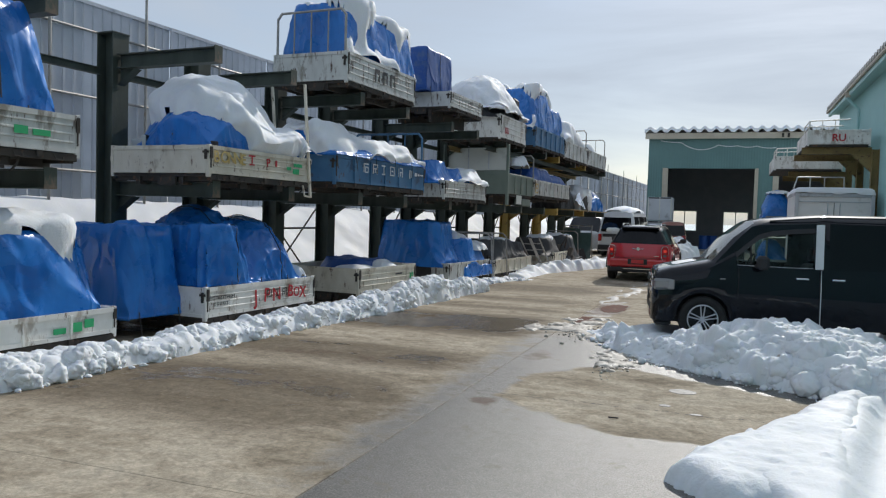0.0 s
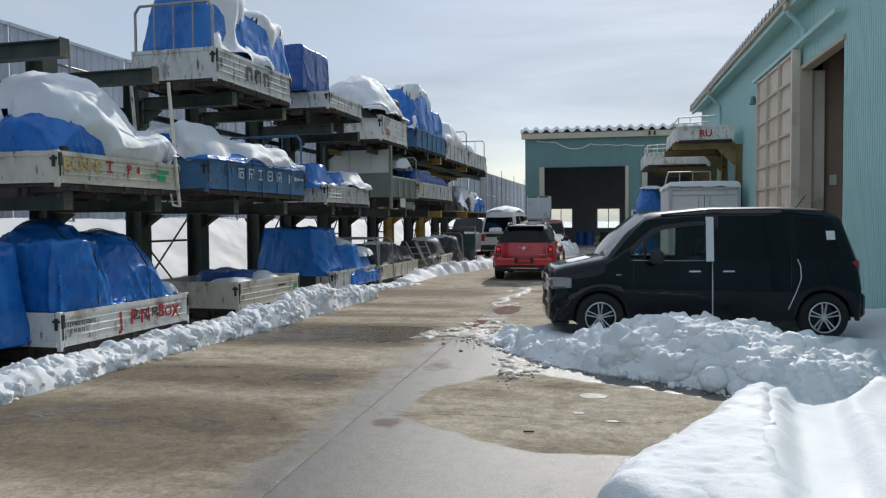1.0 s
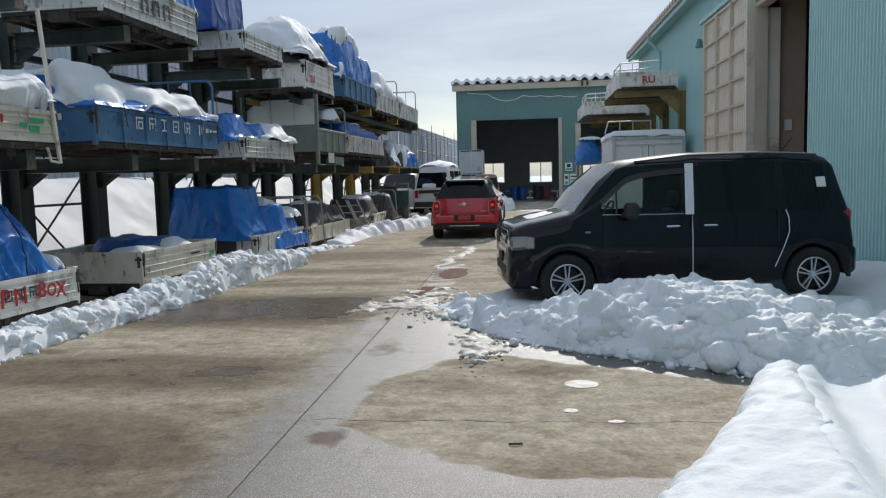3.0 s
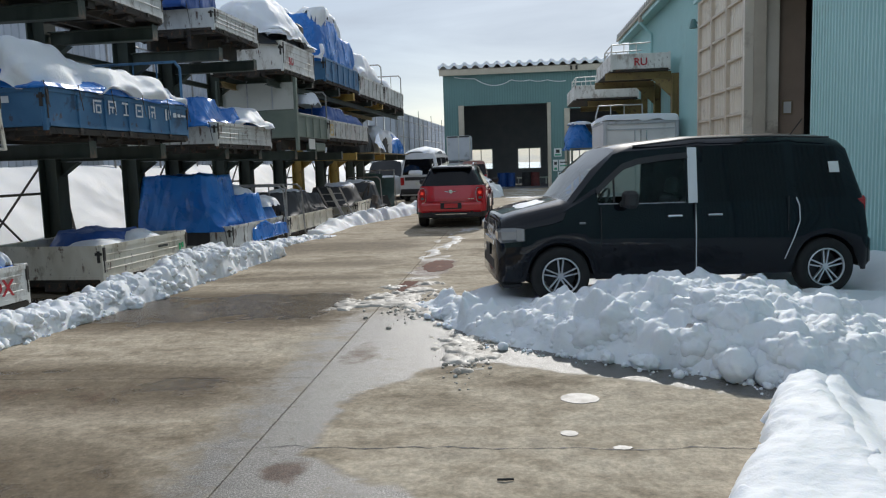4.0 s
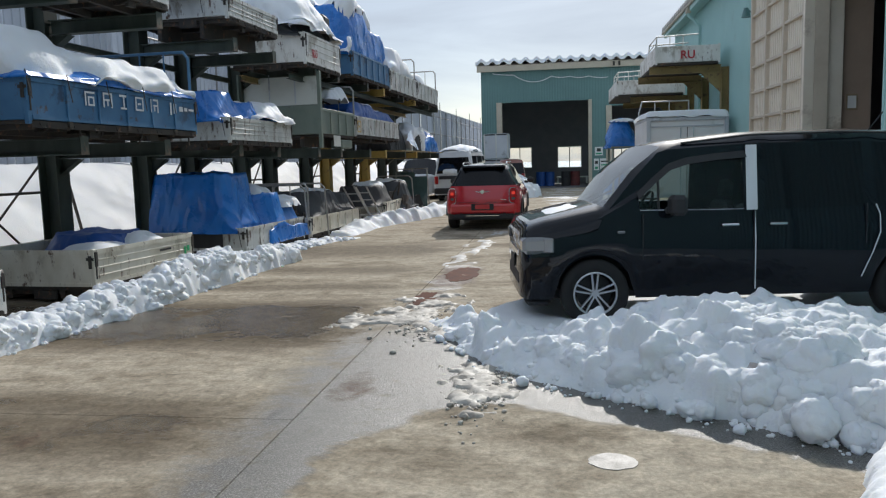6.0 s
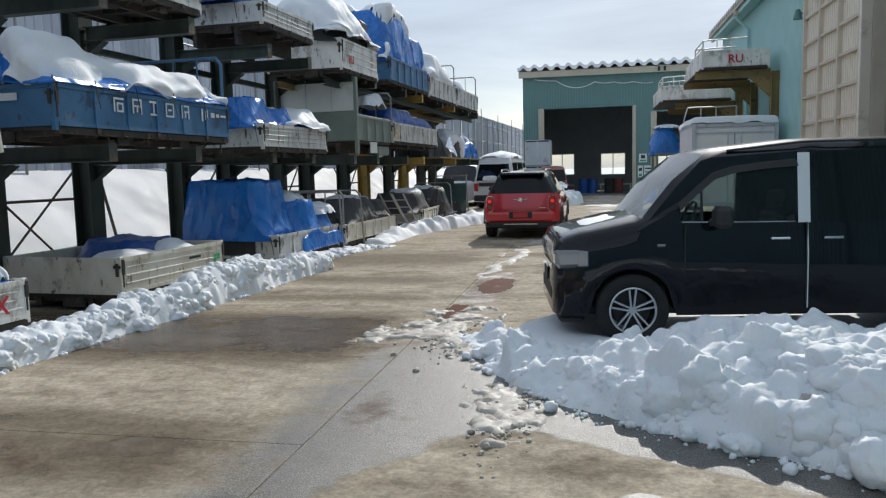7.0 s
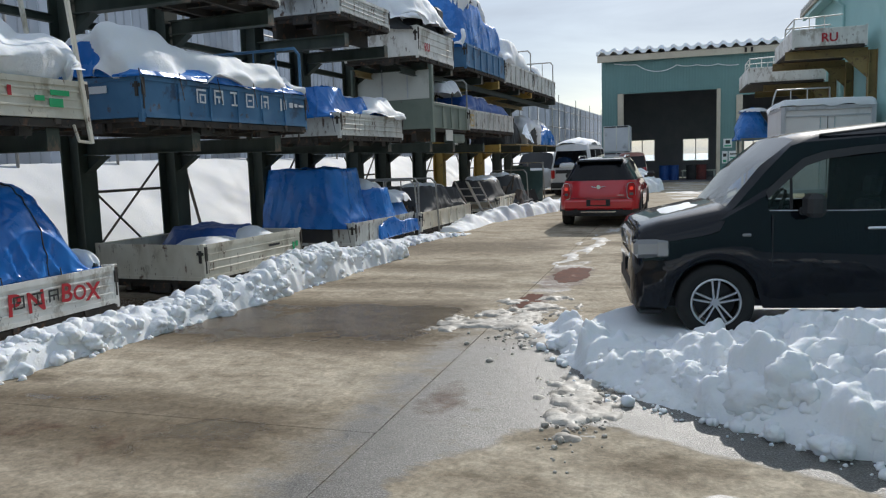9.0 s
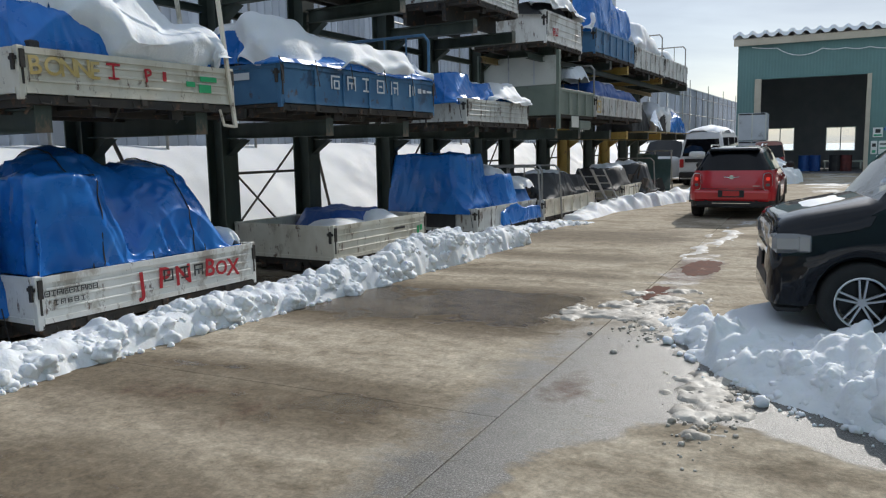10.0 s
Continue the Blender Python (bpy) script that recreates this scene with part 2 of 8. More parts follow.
M_HOARD = surf("galvanised_panel", (0.50, 0.53, 0.57), (0.60, 0.63, 0.67), scale=0.9, rough=0.5, rough2=0.65, metal=0.1, bump=0.08, bscale=10, dirt=(0.30, 0.31, 0.32), dirt_at=0.6)
M_STEEL = surf("dark_green_steel", (0.036, 0.047, 0.037), (0.068, 0.083, 0.066), scale=4, rough=0.55, bump=0.25, bscale=30, wear=(0.20, 0.135, 0.09), wear_at=0.66, wear_scale=3, stretch=(1, 1, 0.3))
M_YSTEELD = surf("weathered_ochre_steel", (0.26, 0.19, 0.08), (0.34, 0.25, 0.10), scale=3, rough=0.6, bump=0.2, wear=(0.15, 0.09, 0.06), wear_at=0.58)
M_YSTEEL = surf("yellow_steel", (0.45, 0.30, 0.07), (0.55, 0.38, 0.10), scale=3, rough=0.5, bump=0.2, wear=(0.22, 0.12, 0.07), wear_at=0.62)
M_PIPE = surf("galvanised_pipe", (0.32, 0.31, 0.29), (0.42, 0.41, 0.39), scale=5, rough=0.45, metal=0.6, bump=0.1, wear=(0.25, 0.16, 0.10), wear_at=0.64)
M_DPIPE = surf("rusty_pipe", (0.10, 0.09, 0.08), (0.16, 0.13, 0.11), scale=5, rough=0.6, metal=0.4, bump=0.2)
M_WHITE = surf("worn_white_paint", (0.86, 0.85, 0.81), (0.74, 0.73, 0.68), scale=2.4, rough=0.45, rough2=0.6, bump=0.15, bscale=24, wear=(0.13, 0.075, 0.045), wear_at=0.61, wear_scale=6.5, dirt=(0.46, 0.42, 0.36), dirt_at=0.56, stretch=(1.6, 1.6, 0.7))
# worn white paint, its base greyed for beds that stand in shade
M_WORNW_SHADE = surf("worn_shade_greyed_white_paint", (0.68, 0.69, 0.66), (0.55, 0.555, 0.53), scale=2.4, rough=0.5, rough2=0.65, bump=0.2, bscale=24, wear=(0.10, 0.06, 0.04), wear_at=0.59, wear_scale=5.5, dirt=(0.30, 0.28, 0.24), dirt_at=0.57, stretch=(1.6, 1.6, 0.5))
M_CREAM = surf("worn_cream_paint", (0.74, 0.70, 0.60), (0.62, 0.57, 0.46), scale=2.4, rough=0.5, bump=0.2, bscale=24, wear=(0.13, 0.07, 0.04), wear_at=0.615, wear_scale=6, dirt=(0.44, 0.39, 0.30), dirt_at=0.60, stretch=(1.6, 1.6, 0.7))
M_BLUEP = surf("worn_blue_paint", (0.047, 0.145, 0.28), (0.072, 0.195, 0.35), scale=2.2, rough=0.45, bump=0.12, bscale=24, wear=(0.08, 0.055, 0.045), wear_at=0.62, wear_scale=6, dirt=(0.035, 0.075, 0.14), dirt_at=0.6)
M_GREYG = surf("worn_grey_green_paint", (0.16, 0.20, 0.17), (0.21, 0.25, 0.21), scale=2, rough=0.5, bump=0.12, wear=(0.12, 0.08, 0.06), wear_at=0.66, wear_scale=6)
M_GREYW = surf("pale_grey_panel", (0.60, 0.62, 0.58), (0.67, 0.68, 0.64), scale=1.5, rough=0.5, bump=0.06, dirt=(0.50, 0.50, 0.46), dirt_at=0.6)
M_UNDER = surf("bed_underside", (0.035, 0.032, 0.029), (0.065, 0.056, 0.047), scale=4, rough=0.8, bump=0.4, wear=(0.16, 0.09, 0.055), wear_at=0.6)
M_TARP = surf("blue_tarpaulin", (0.011, 0.135, 0.48), (0.024, 0.205, 0.62), scale=2.5, rough=0.20, rough2=0.38, bump=0.15, bscale=8, spec=0.5)
M_TARPD = surf("dull_blue_tarpaulin", (0.010, 0.065, 0.27), (0.018, 0.09, 0.34), scale=2.5, rough=0.42, bump=0.4, bscale=12, dirt=(0.06, 0.12, 0.27), dirt_at=0.6)
M_GTARP = surf("grey_cover", (0.032, 0.035, 0.040), (0.06, 0.065, 0.07), scale=2, rough=0.55, bump=0.4, bscale=12)
M_BLACKB = surf("black_goods", (0.025, 0.025, 0.028), (0.05, 0.05, 0.05), scale=5, rough=0.6, bump=0.4)
M_RED = surf("red_scrap", (0.22, 0.05, 0.045), (0.12, 0.04, 0.04), scale=5, rough=0.5, bump=0.3)
M_CARBLACK = plain("black_car_paint", (0.0030, 0.0046, 0.0085), 0.45, 0.0, 0.9, 0.05)
M_CARBLACK.node_tree.nodes["Principled BSDF"].inputs["Coat IOR"].default_value = 1.43
M_CARRED = plain("red_car_paint", (0.55, 0.012, 0.022), 0.30, 0.0, 1.0)
M_CARWHITE = surf("white_car_paint", (0.66, 0.67, 0.68), (0.58, 0.59, 0.60), scale=1, rough=0.3, bump=0, coat=0.6)
M_BOXWHITE = surf("white_box_skin", (0.82, 0.83, 0.83), (0.76, 0.77, 0.77), scale=1.2, rough=0.4, bump=0.05, dirt=(0.62, 0.62, 0.60), dirt_at=0.6)
M_BPLASTIC = surf("black_plastic", (0.018, 0.018, 0.02), (0.03, 0.03, 0.032), scale=6, rough=0.55, bump=0.1)
M_TYRE = surf("tyre_rubber", (0.016, 0.016, 0.017), (0.03, 0.029, 0.028), scale=8, rough=0.8, bump=0.4, bscale=60)
M_CHROME = plain("chrome", (0.75, 0.76, 0.78), 0.12, 1.0)
M_ALLOY = plain("machined_alloy", (0.70, 0.71, 0.73), 0.28, 0.85)
M_DARKRIM = plain("dark_rim", (0.02, 0.02, 0.022), 0.4, 0.3)
M_GLASS = glass_material("clear_car_glass", (0.66, 0.73, 0.70))
M_WSCREEN = glass_material("windscreen_glass", (0.75, 0.80, 0.80))
M_WSCREEN.node_tree.nodes["Fresnel"].inputs["IOR"].default_value = 1.95
M_DGLASS = glass_material("privacy_glass", (0.006, 0.007, 0.009), 1.0)
M_WGLASS = glass_material("window_glass", (0.9, 0.93, 0.93))
M_LENS = plain("lamp_lens", (0.17, 0.175, 0.18), 0.10, 0.35, 1.0)
M_REDLENS = plain("red_lens", (0.42, 0.015, 0.018), 0.15, 0.0, 1.0)
M_BRAKE = glow("lit_brake_lamp", (0.9, 0.06, 0.04), 0.45)
M_CLOTH = surf("grey_seat_cloth", (0.06, 0.06, 0.065), (0.09, 0.09, 0.095), scale=9, rough=0.9, bump=0.3)
M_WTAPE = plain("white_plastic", (0.75, 0.76, 0.77), 0.4)
M_PAPER = plain("white_paper", (0.8, 0.8, 0.78), 0.7)
M_REDPAINT = surf("red_sprayed_paint", (0.50, 0.02, 0.03), (0.42, 0.02, 0.03), scale=8, rough=0.5, bump=0)
M_YELPAINT = surf("yellow_sprayed_paint", (0.50, 0.35, 0.09), (0.66, 0.52, 0.25), scale=8, rough=0.5, bump=0)
M_BLKPAINT = plain("black_letter_paint", (0.03, 0.03, 0.03), 0.5)
M_WHTPAINT = plain("white_letter_paint", (0.72, 0.74, 0.76), 0.5)
M_GRNPAINT = plain("green_sprayed_mark", (0.03, 0.42, 0.16), 0.5)
M_RUSTWATER = surf("rusty_melt_water", (0.085, 0.030, 0.020), (0.14, 0.055, 0.034), scale=5, rough=0.6, rough2=0.7, bump=0.15, spec=0.05, dirt=(0.30, 0.22, 0.17), dirt_at=0.62)
M_PUDDLE = surf("thin_ice", (0.26, 0.25, 0.235), (0.18, 0.17, 0.155), scale=9, rough=0.40, rough2=0.55, bump=0.3, bscale=60, spec=0.35)
M_SLUSH = surf("grey_slush", (0.52, 0.49, 0.44), (0.34, 0.305, 0.26), scale=6, rough=0.5, bump=0.6, bscale=30)
M_BRICKMAT = surf("light_wood", (0.40, 0.31, 0.2), (0.33, 0.25, 0.16), scale=5, rough=0.7, bump=0.2, stretch=(1, 0.1, 1))
M_SIGN = plain("white_sign", (0.75, 0.77, 0.76), 0.4)
M_SIGNG = plain("green_sign_print", (0.05, 0.35, 0.2), 0.4)
M_PANE = surf("greenish_glass_pane", (0.045, 0.085, 0.085), (0.07, 0.12, 0.12), scale=2, rough=0.10, rough2=0.25, bump=0.02, dirt=(0.16, 0.19, 0.18), dirt_at=0.58)
M_STREAK = surf("thin_packed_snow", (0.66, 0.66, 0.65), (0.46, 0.445, 0.42), scale=3.5, rough=0.6, bump=0.4, bscale=40, dirt=(0.34, 0.30, 0.255), dirt_at=0.52)
for _m in (M_TARP, M_TARPD, M_GTARP):
    creased(_m)


# ---- mesh helpers ----
def thing(name, label, category, m=None, group="", kind=""):
    ob = new(name)
    ob.empty_display_size = 0.2
    if m is not None:
        ob.matrix_world = m
    return tagged(ob, label, category, group, kind)


def mesh_of(name, bm, material, smooth=False):
    me = bpy.data.meshes.new(name)
    bm.normal_update()
    bm.to_mesh(me)
    bm.free()
    for mat_ in (material if isinstance(material, (list, tuple)) else [material]):
        me.materials.append(mat_)
    if smooth:
        me.polygons.foreach_set("use_smooth", [True] * len(me.polygons))
    return me


def part(name, bm, material, parent=None, label="", smooth=False, m=None):
    """Links a bmesh as one mesh object, under a thing or a part of it."""
    ob = new(name, mesh_of(name, bm, material, smooth))
    if parent is not None:
        ob.parent = parent
    if m is not None:
        ob.matrix_local = m
    return tagged(ob, label)


def sheet(name, verts, faces, material, parent=None, label="", smooth=True, m=None):
    me = bpy.data.meshes.new(name)
    me.from_pydata(verts, [], faces)
    me.update()
    me.materials.append(material)
    if smooth:
        me.polygons.foreach_set("use_smooth", [True] * len(me.polygons))
    ob = new(name, me)
    if parent is not None:
        ob.parent = parent
    if m is not None:
        ob.matrix_local = m
    return tagged(ob, label)


def box(bm, x0, y0, z0, x1, y1, z1, bevel=0.0, m=None):
    r = bmesh.ops.create_cube(bm, size=1.0)
    vs = r["verts"]
    t = Matrix.Translation(((x0 + x1) / 2, (y0 + y1) / 2, (z0 + z1) / 2)) @ Matrix.Diagonal((abs(x1 - x0), abs(y1 - y0), abs(z1 - z0), 1))
    if m is not None:
        t = m @ t
    bmesh.ops.transform(bm, matrix=t, verts=vs)
    if bevel:
        es = list({e for v in vs for e in v.link_edges})
        bmesh.ops.bevel(bm, geom=es, offset=bevel, segments=1, affect="EDGES", profile=0.5)
    return bm


def boxes(*bs, bevel=0.0):
    bm = bmesh.new()
    for b in bs:
        box(bm, *b, bevel=bevel)
    return bm


def rod(bm, a, b, r, n=8, r2=None):
    a, b = Vector(a), Vector(b)
    d = b - a
    res = bmesh.ops.create_cone(bm, cap_ends=True, segments=n, radius1=r, radius2=r if r2 is None else r2, depth=d.length)
    bmesh.ops.transform(bm, matrix=Matrix.Translation((a + b) / 2) @ d.to_track_quat("Z", "Y").to_matrix().to_4x4(), verts=res["verts"])
    return bm


def tube(bm, pts, r, n=8):
    """A bent pipe through the points."""
    for a, b in zip(pts, pts[1:]):
        rod(bm, a, b, r, n)
    for p in pts[1:-1]:
        s = bmesh.ops.create_icosphere(bm, subdivisions=1, radius=r * 1.02)
        bmesh.ops.translate(bm, vec=Vector(p), verts=s["verts"])
    return bm


def prism(bm, outline, x0, x1, axis=0):
    """Extrudes a closed outline of (a, b) along an axis from x0 to x1."""
    def at(p, x):
        return (x, p[0], p[1]) if axis == 0 else (p[0], x, p[1]) if axis == 1 else (p[0], p[1], x)
    lo = [bm.verts.new(at(p, x0)) for p in outline]
    hi = [bm.verts.new(at(p, x1)) for p in outline]
    n = len(outline)
    for i in range(n):
        bm.faces.new((lo[i], lo[(i + 1) % n], hi[(i + 1) % n], hi[i]))
    bm.faces.new(lo[::-1])
    bm.faces.new(hi)
    bmesh.ops.recalc_face_normals(bm, faces=bm.faces[:])
    return bm


def h_beam(bm, a, b, size, web=0.012, flange=0.016, up=(0, 0, 1), depth=None):
    """A rolled H section from a to b; up is the direction of its web."""
    a, b = Vector(a), Vector(b)
    d = (b - a).normalized()
    u = Vector(up)
    u = (u - d * u.dot(d)).normalized()
    s = d.cross(u)
    dep = depth or size
    e, f, g = dep / 2, dep / 2 - flange, size / 2
    h = web / 2
    ring = ((e, -g), (e, g), (f, g), (f, h), (-f, h), (-f, g), (-e, g), (-e, -g), (-f, -g), (-f, -h), (f, -h), (f, -g))
    lo, hi = [[bm.verts.new(p + u * c + s * w) for c, w in ring] for p in (a, b)]
    fs = [bm.faces.new((lo[i], lo[(i + 1) % 12], hi[(i + 1) % 12], hi[i])) for i in range(12)] + [bm.faces.new(lo[::-1]), bm.faces.new(hi)]
    bmesh.ops.recalc_face_normals(bm, faces=fs)
    return bm


# smooth lattice noise on arrays
_lat = np.random.RandomState(11).rand(64, 64, 3)


def vnoise(x, y, k=0):
    x, y = np.asarray(x, float), np.asarray(y, float)
    xi, yi = np.floor(x).astype(int), np.floor(y).astype(int)
    fx, fy = x - xi, y - yi
    fx, fy = fx * fx * (3 - 2 * fx), fy * fy * (3 - 2 * fy)
    L = _lat[:, :, k % 3]
    a, b = L[xi % 64, yi % 64], L[(xi + 1) % 64, yi % 64]
    c, d = L[xi % 64, (yi + 1) % 64], L[(xi + 1) % 64, (yi + 1) % 64]
    return (a * (1 - fx) + b * fx) * (1 - fy) + (c * (1 - fx) + d * fx) * fy


def fbm(x, y, octaves=4, k=0, gain=0.5):
    s, amp, tot = 0.0, 1.0, 0.0
    for o in range(octaves):
        s = s + amp * vnoise(x * 2 ** o + 13.7 * o + 5.1 * k, y * 2 ** o + 7.3 * o + 3.7 * k, k)
        tot += amp
        amp *= gain
    return s / tot


def grid_faces(ni, nj, keep=None):
    fs = []
    for i in range(ni - 1):
        for j in range(nj - 1):
            a = i * nj + j
            q = (a, a + nj, a + nj + 1, a + 1)
            if keep is None or keep[i, j]:
                fs.append(q)
    return fs


def compact(v, fs):
    """Leaves out vertices that no face uses."""
    used = sorted({i for f in fs for i in f})
    at = {o: n for n, o in enumerate(used)}
    return [tuple(map(float, v[i])) for i in used], [tuple(at[i] for i in f) for f in fs]


def smoothstep(t):
    t = np.clip(t, 0, 1)
    return t * t * (3 - 2 * t)


def inside_distance(x, y, poly):
    """Signed distance to a polygon's outline, positive inside."""
    d = np.full(x.shape, 1e9)
    ins = np.zeros(x.shape, bool)
    n = len(poly)
    for i in range(n):
        (ax, ay), (bx, by) = poly[i], poly[(i + 1) % n]
        ex, ey = bx - ax, by - ay
        t = np.clip(((x - ax) * ex + (y - ay) * ey) / (ex * ex + ey * ey), 0, 1)
        d = np.minimum(d, np.hypot(x - ax - t * ex, y - ay - t * ey))
        cross = ((ay > y) != (by > y)) & (x < ex * (y - ay) / (ey if ey else 1e-9) + ax)
        ins ^= cross
    return np.where(ins, d, -d)


def clumps(x, y, h, rnd, spots, r0, r1, sink=0.35):
    """Raises a height field by rounded clods at the spots (x, y, base)."""
    h0 = h.copy()
    for sx, sy in spots:
        r = rnd.uniform(r0, r1)
        near = (np.abs(x - sx) < r) & (np.abs(y - sy) < r)
        if not near.any():
            continue
        xs, ys = x[near], y[near]
        el, tilt = rnd.uniform(0.7, 1.0), rnd.uniform(0, 3.1)
        dx, dy = xs - sx, ys - sy
        ca, sa = math.cos(tilt), math.sin(tilt)
        u, v = dx * ca + dy * sa, (dy * ca - dx * sa) / el
        wob = 1 + 0.5 * (fbm(xs * 16 + sx, ys * 16, 3) - 0.5)
        q = 1 - (u * u + v * v) / r ** 2 * wob
        k = np.argmin(np.hypot(dx, dy))
        base = h0[near][k]
        if rnd.random() < 0.22:      # a broken block with a tilted, flattish top
            gx, gy = rnd.uniform(-0.7, 0.7), rnd.uniform(-0.7, 0.7)
            body = r * (rnd.uniform(0.25, 0.6) + gx * u / r + gy * v / r + 0.5 * (fbm(xs * 11 + sx * 7, ys * 11, 3) - 0.5))
            up = base - sink * r + np.clip(q * 3.2, 0, 1) ** 0.5 * (body + sink * r)
        else:
            up = base - sink * r + np.maximum(q, 0) ** 0.55 * r * rnd.uniform(0.5, 0.95)
        h[near] = np.where(q > 0, np.maximum(h[near], up), h[near])
    return h


# ---- ground and lane ----
bm = bmesh.new()
bmesh.ops.create_grid(bm, x_segments=1, y_segments=1, size=2500)
bmesh.ops.translate(bm, vec=(0, 0, -0.14), verts=bm.verts)
tagged(part("ground", bm, M_SNOW), "snow-covered ground reaching to the horizon", "ground", kind="structure")
pavement = part("pavement", boxes((-9.9, -14, -0.13, 12, 61, -0.05)), M_EARTH)
tagged(pavement, "wet brown-grey concrete lane with joints and stains", "pavement", kind="structure")

# ---- hoarding fence behind the rack ----
RACK_TURN = -math.degrees(math.atan(0.055))
RACK = pose(-5.9, 10, 0, 0, 0, RACK_TURN)      # local x across the rack, towards the lane; local y along it
fence = thing("fence", "tall grey galvanised steel hoarding with scaffold poles", "fence", RACK, kind="structure")
FENCE_TOP = 5.05


def hoard_panel():
    bm = bmesh.new()
    n, w, h = 5, 1.0, FENCE_TOP + 0.1
    pts = []
    for k in range(n):
        y0 = w * k / n
        pts += [(y0, 0.0), (y0 + 0.015, 0.022), (y0 + 0.055, 0.022), (y0 + 0.07, 0.0)]
    pts.append((w - 0.004, 0.0))
    lo = [bm.verts.new((p[1], p[0], -0.1)) for p in pts]
    hi = [bm.verts.new((p[1], p[0], h - 0.1)) for p in pts]
    for i in range(len(pts) - 1):
        bm.faces.new((lo[i], lo[i + 1], hi[i + 1], hi[i]))
    r = bmesh.ops.solidify(bm, geom=bm.faces[:], thickness=0.012)
    box(bm, -0.01, 0, h - 0.16, 0.035, w - 0.004, h - 0.1)
    return mesh_of("panel", bm, M_HOARD)


panel_mesh = hoard_panel()
for k in range(-12, 66):
    p = new("panel", panel_mesh)
    p.parent = fence
    p.location = (-4.0 + random.uniform(-0.012, 0.012), k, 0)
for z in (0.9, 2.2, 3.45, 4.55):
    bm = bmesh.new()
    rod(bm, (-3.94, -12, z), (-3.94, 65, z), 0.024, 8)
    part("rail", bm, M_PIPE, fence)
for k in range(-6, 33):
    bm = bmesh.new()
    top = FENCE_TOP + (0.45 if k % 3 == 0 else -0.1)
    rod(bm, (-3.89, 2 * k + 0.3, -0.05), (-3.89, 2 * k + 0.3, top), 0.024, 8)
    part("pole", bm, M_PIPE, fence)


# ---- sheet-metal walls ----
def ribbed_wall(bm, x, y0, y1, z0, z1, pitch=0.10, depth=0.02, out=-1, axis=0):
    """Vertical ribs on a wall; axis 0: the wall lies in a plane of constant x, 1: of constant y."""
    n = max(1, round((y1 - y0) / pitch))
    p = (y1 - y0) / n
    prof = []
    for k in range(n):
        a = y0 + k * p
        prof += [(a, 0), (a + p * 0.40, 0), (a + p * 0.52, depth), (a + p * 0.88, depth)]
    prof.append((y1, 0))

    def at(q, z):
        return (x + out * q[1], q[0], z) if axis == 0 else (q[0], x + out * q[1], z)
    lo = [bm.verts.new(at(q, z0)) for q in prof]
    hi = [bm.verts.new(at(q, z1)) for q in prof]
    for i in range(len(prof) - 1):
        bm.faces.new((lo[i], lo[i + 1], hi[i + 1], hi[i]))
    return bm


WX = 4.5
# workshop along the lane
bm = bmesh.new()
ribbed_wall(bm, WX, -14, 15.3, 0, 6.5, 0.11, 0.034)
ribbed_wall(bm, WX, 15.3, 18.2, 5.0, 6.5)
ribbed_wall(bm, WX, 18.2, 34.4, 0, 6.5, 0.11, 0.034)
for b in ((WX + 0.003, -14, 0, WX + 0.16, 15.3, 6.5), (WX + 0.003, 15.3, 5.0, WX + 0.16, 18.2, 6.5), (WX + 0.003, 18.2, 0, WX + 0.16, 34.4, 6.5)):
    box(bm, *b)
tagged(part("wall_workshop", bm, M_GREEN), "pale green ribbed steel cladding of a workshop", "wall", kind="structure")
bm = boxes((WX + 0.16, 34.24, 0, 16, 34.4, 6.5), (WX + 0.16, -14, 0, 16, -13.84, 6.5), (15.84, -13.84, 0, 16, 34.24, 9.4))
tagged(part("wall_workshop_ends", bm, M_GREEN), "pale green cladding closing the workshop", "wall", kind="structure")


def folded_roof(name, x0, z0, x1, z1, y0, y1, pitch, depth, label, axis=0):
    bm = bmesh.new()
    n = round((y1 - y0) / pitch)
    p = (y1 - y0) / n
    prof = []
    for k in range(n):
        a = y0 + k * p
        prof += [(a, 0), (a + p * 0.18, 0), (a + p * 0.42, depth), (a + p * 0.62, depth), (a + p * 0.86, 0)]
    prof.append((y1, 0))
    th = 0.03

    def at(q, x, z, up):
        return (x, q[0], z + q[1] + up) if axis == 0 else (q[0], x, z + q[1] + up)
    rows = [[bm.verts.new(at(q, x, z, up)) for q in prof] for x, z, up in ((x0, z0, 0), (x0, z0, th), (x1, z1, th), (x1, z1, 0))]
    for r in range(4):
        a, b = rows[r], rows[(r + 1) % 4]
        for i in range(len(prof) - 1):
            bm.faces.new((a[i], a[i + 1], b[i + 1], b[i]))
    bmesh.ops.recalc_face_normals(bm, faces=bm.faces[:])
    return tagged(part(name, bm, M_ROOF), label, "roof", kind="structure")


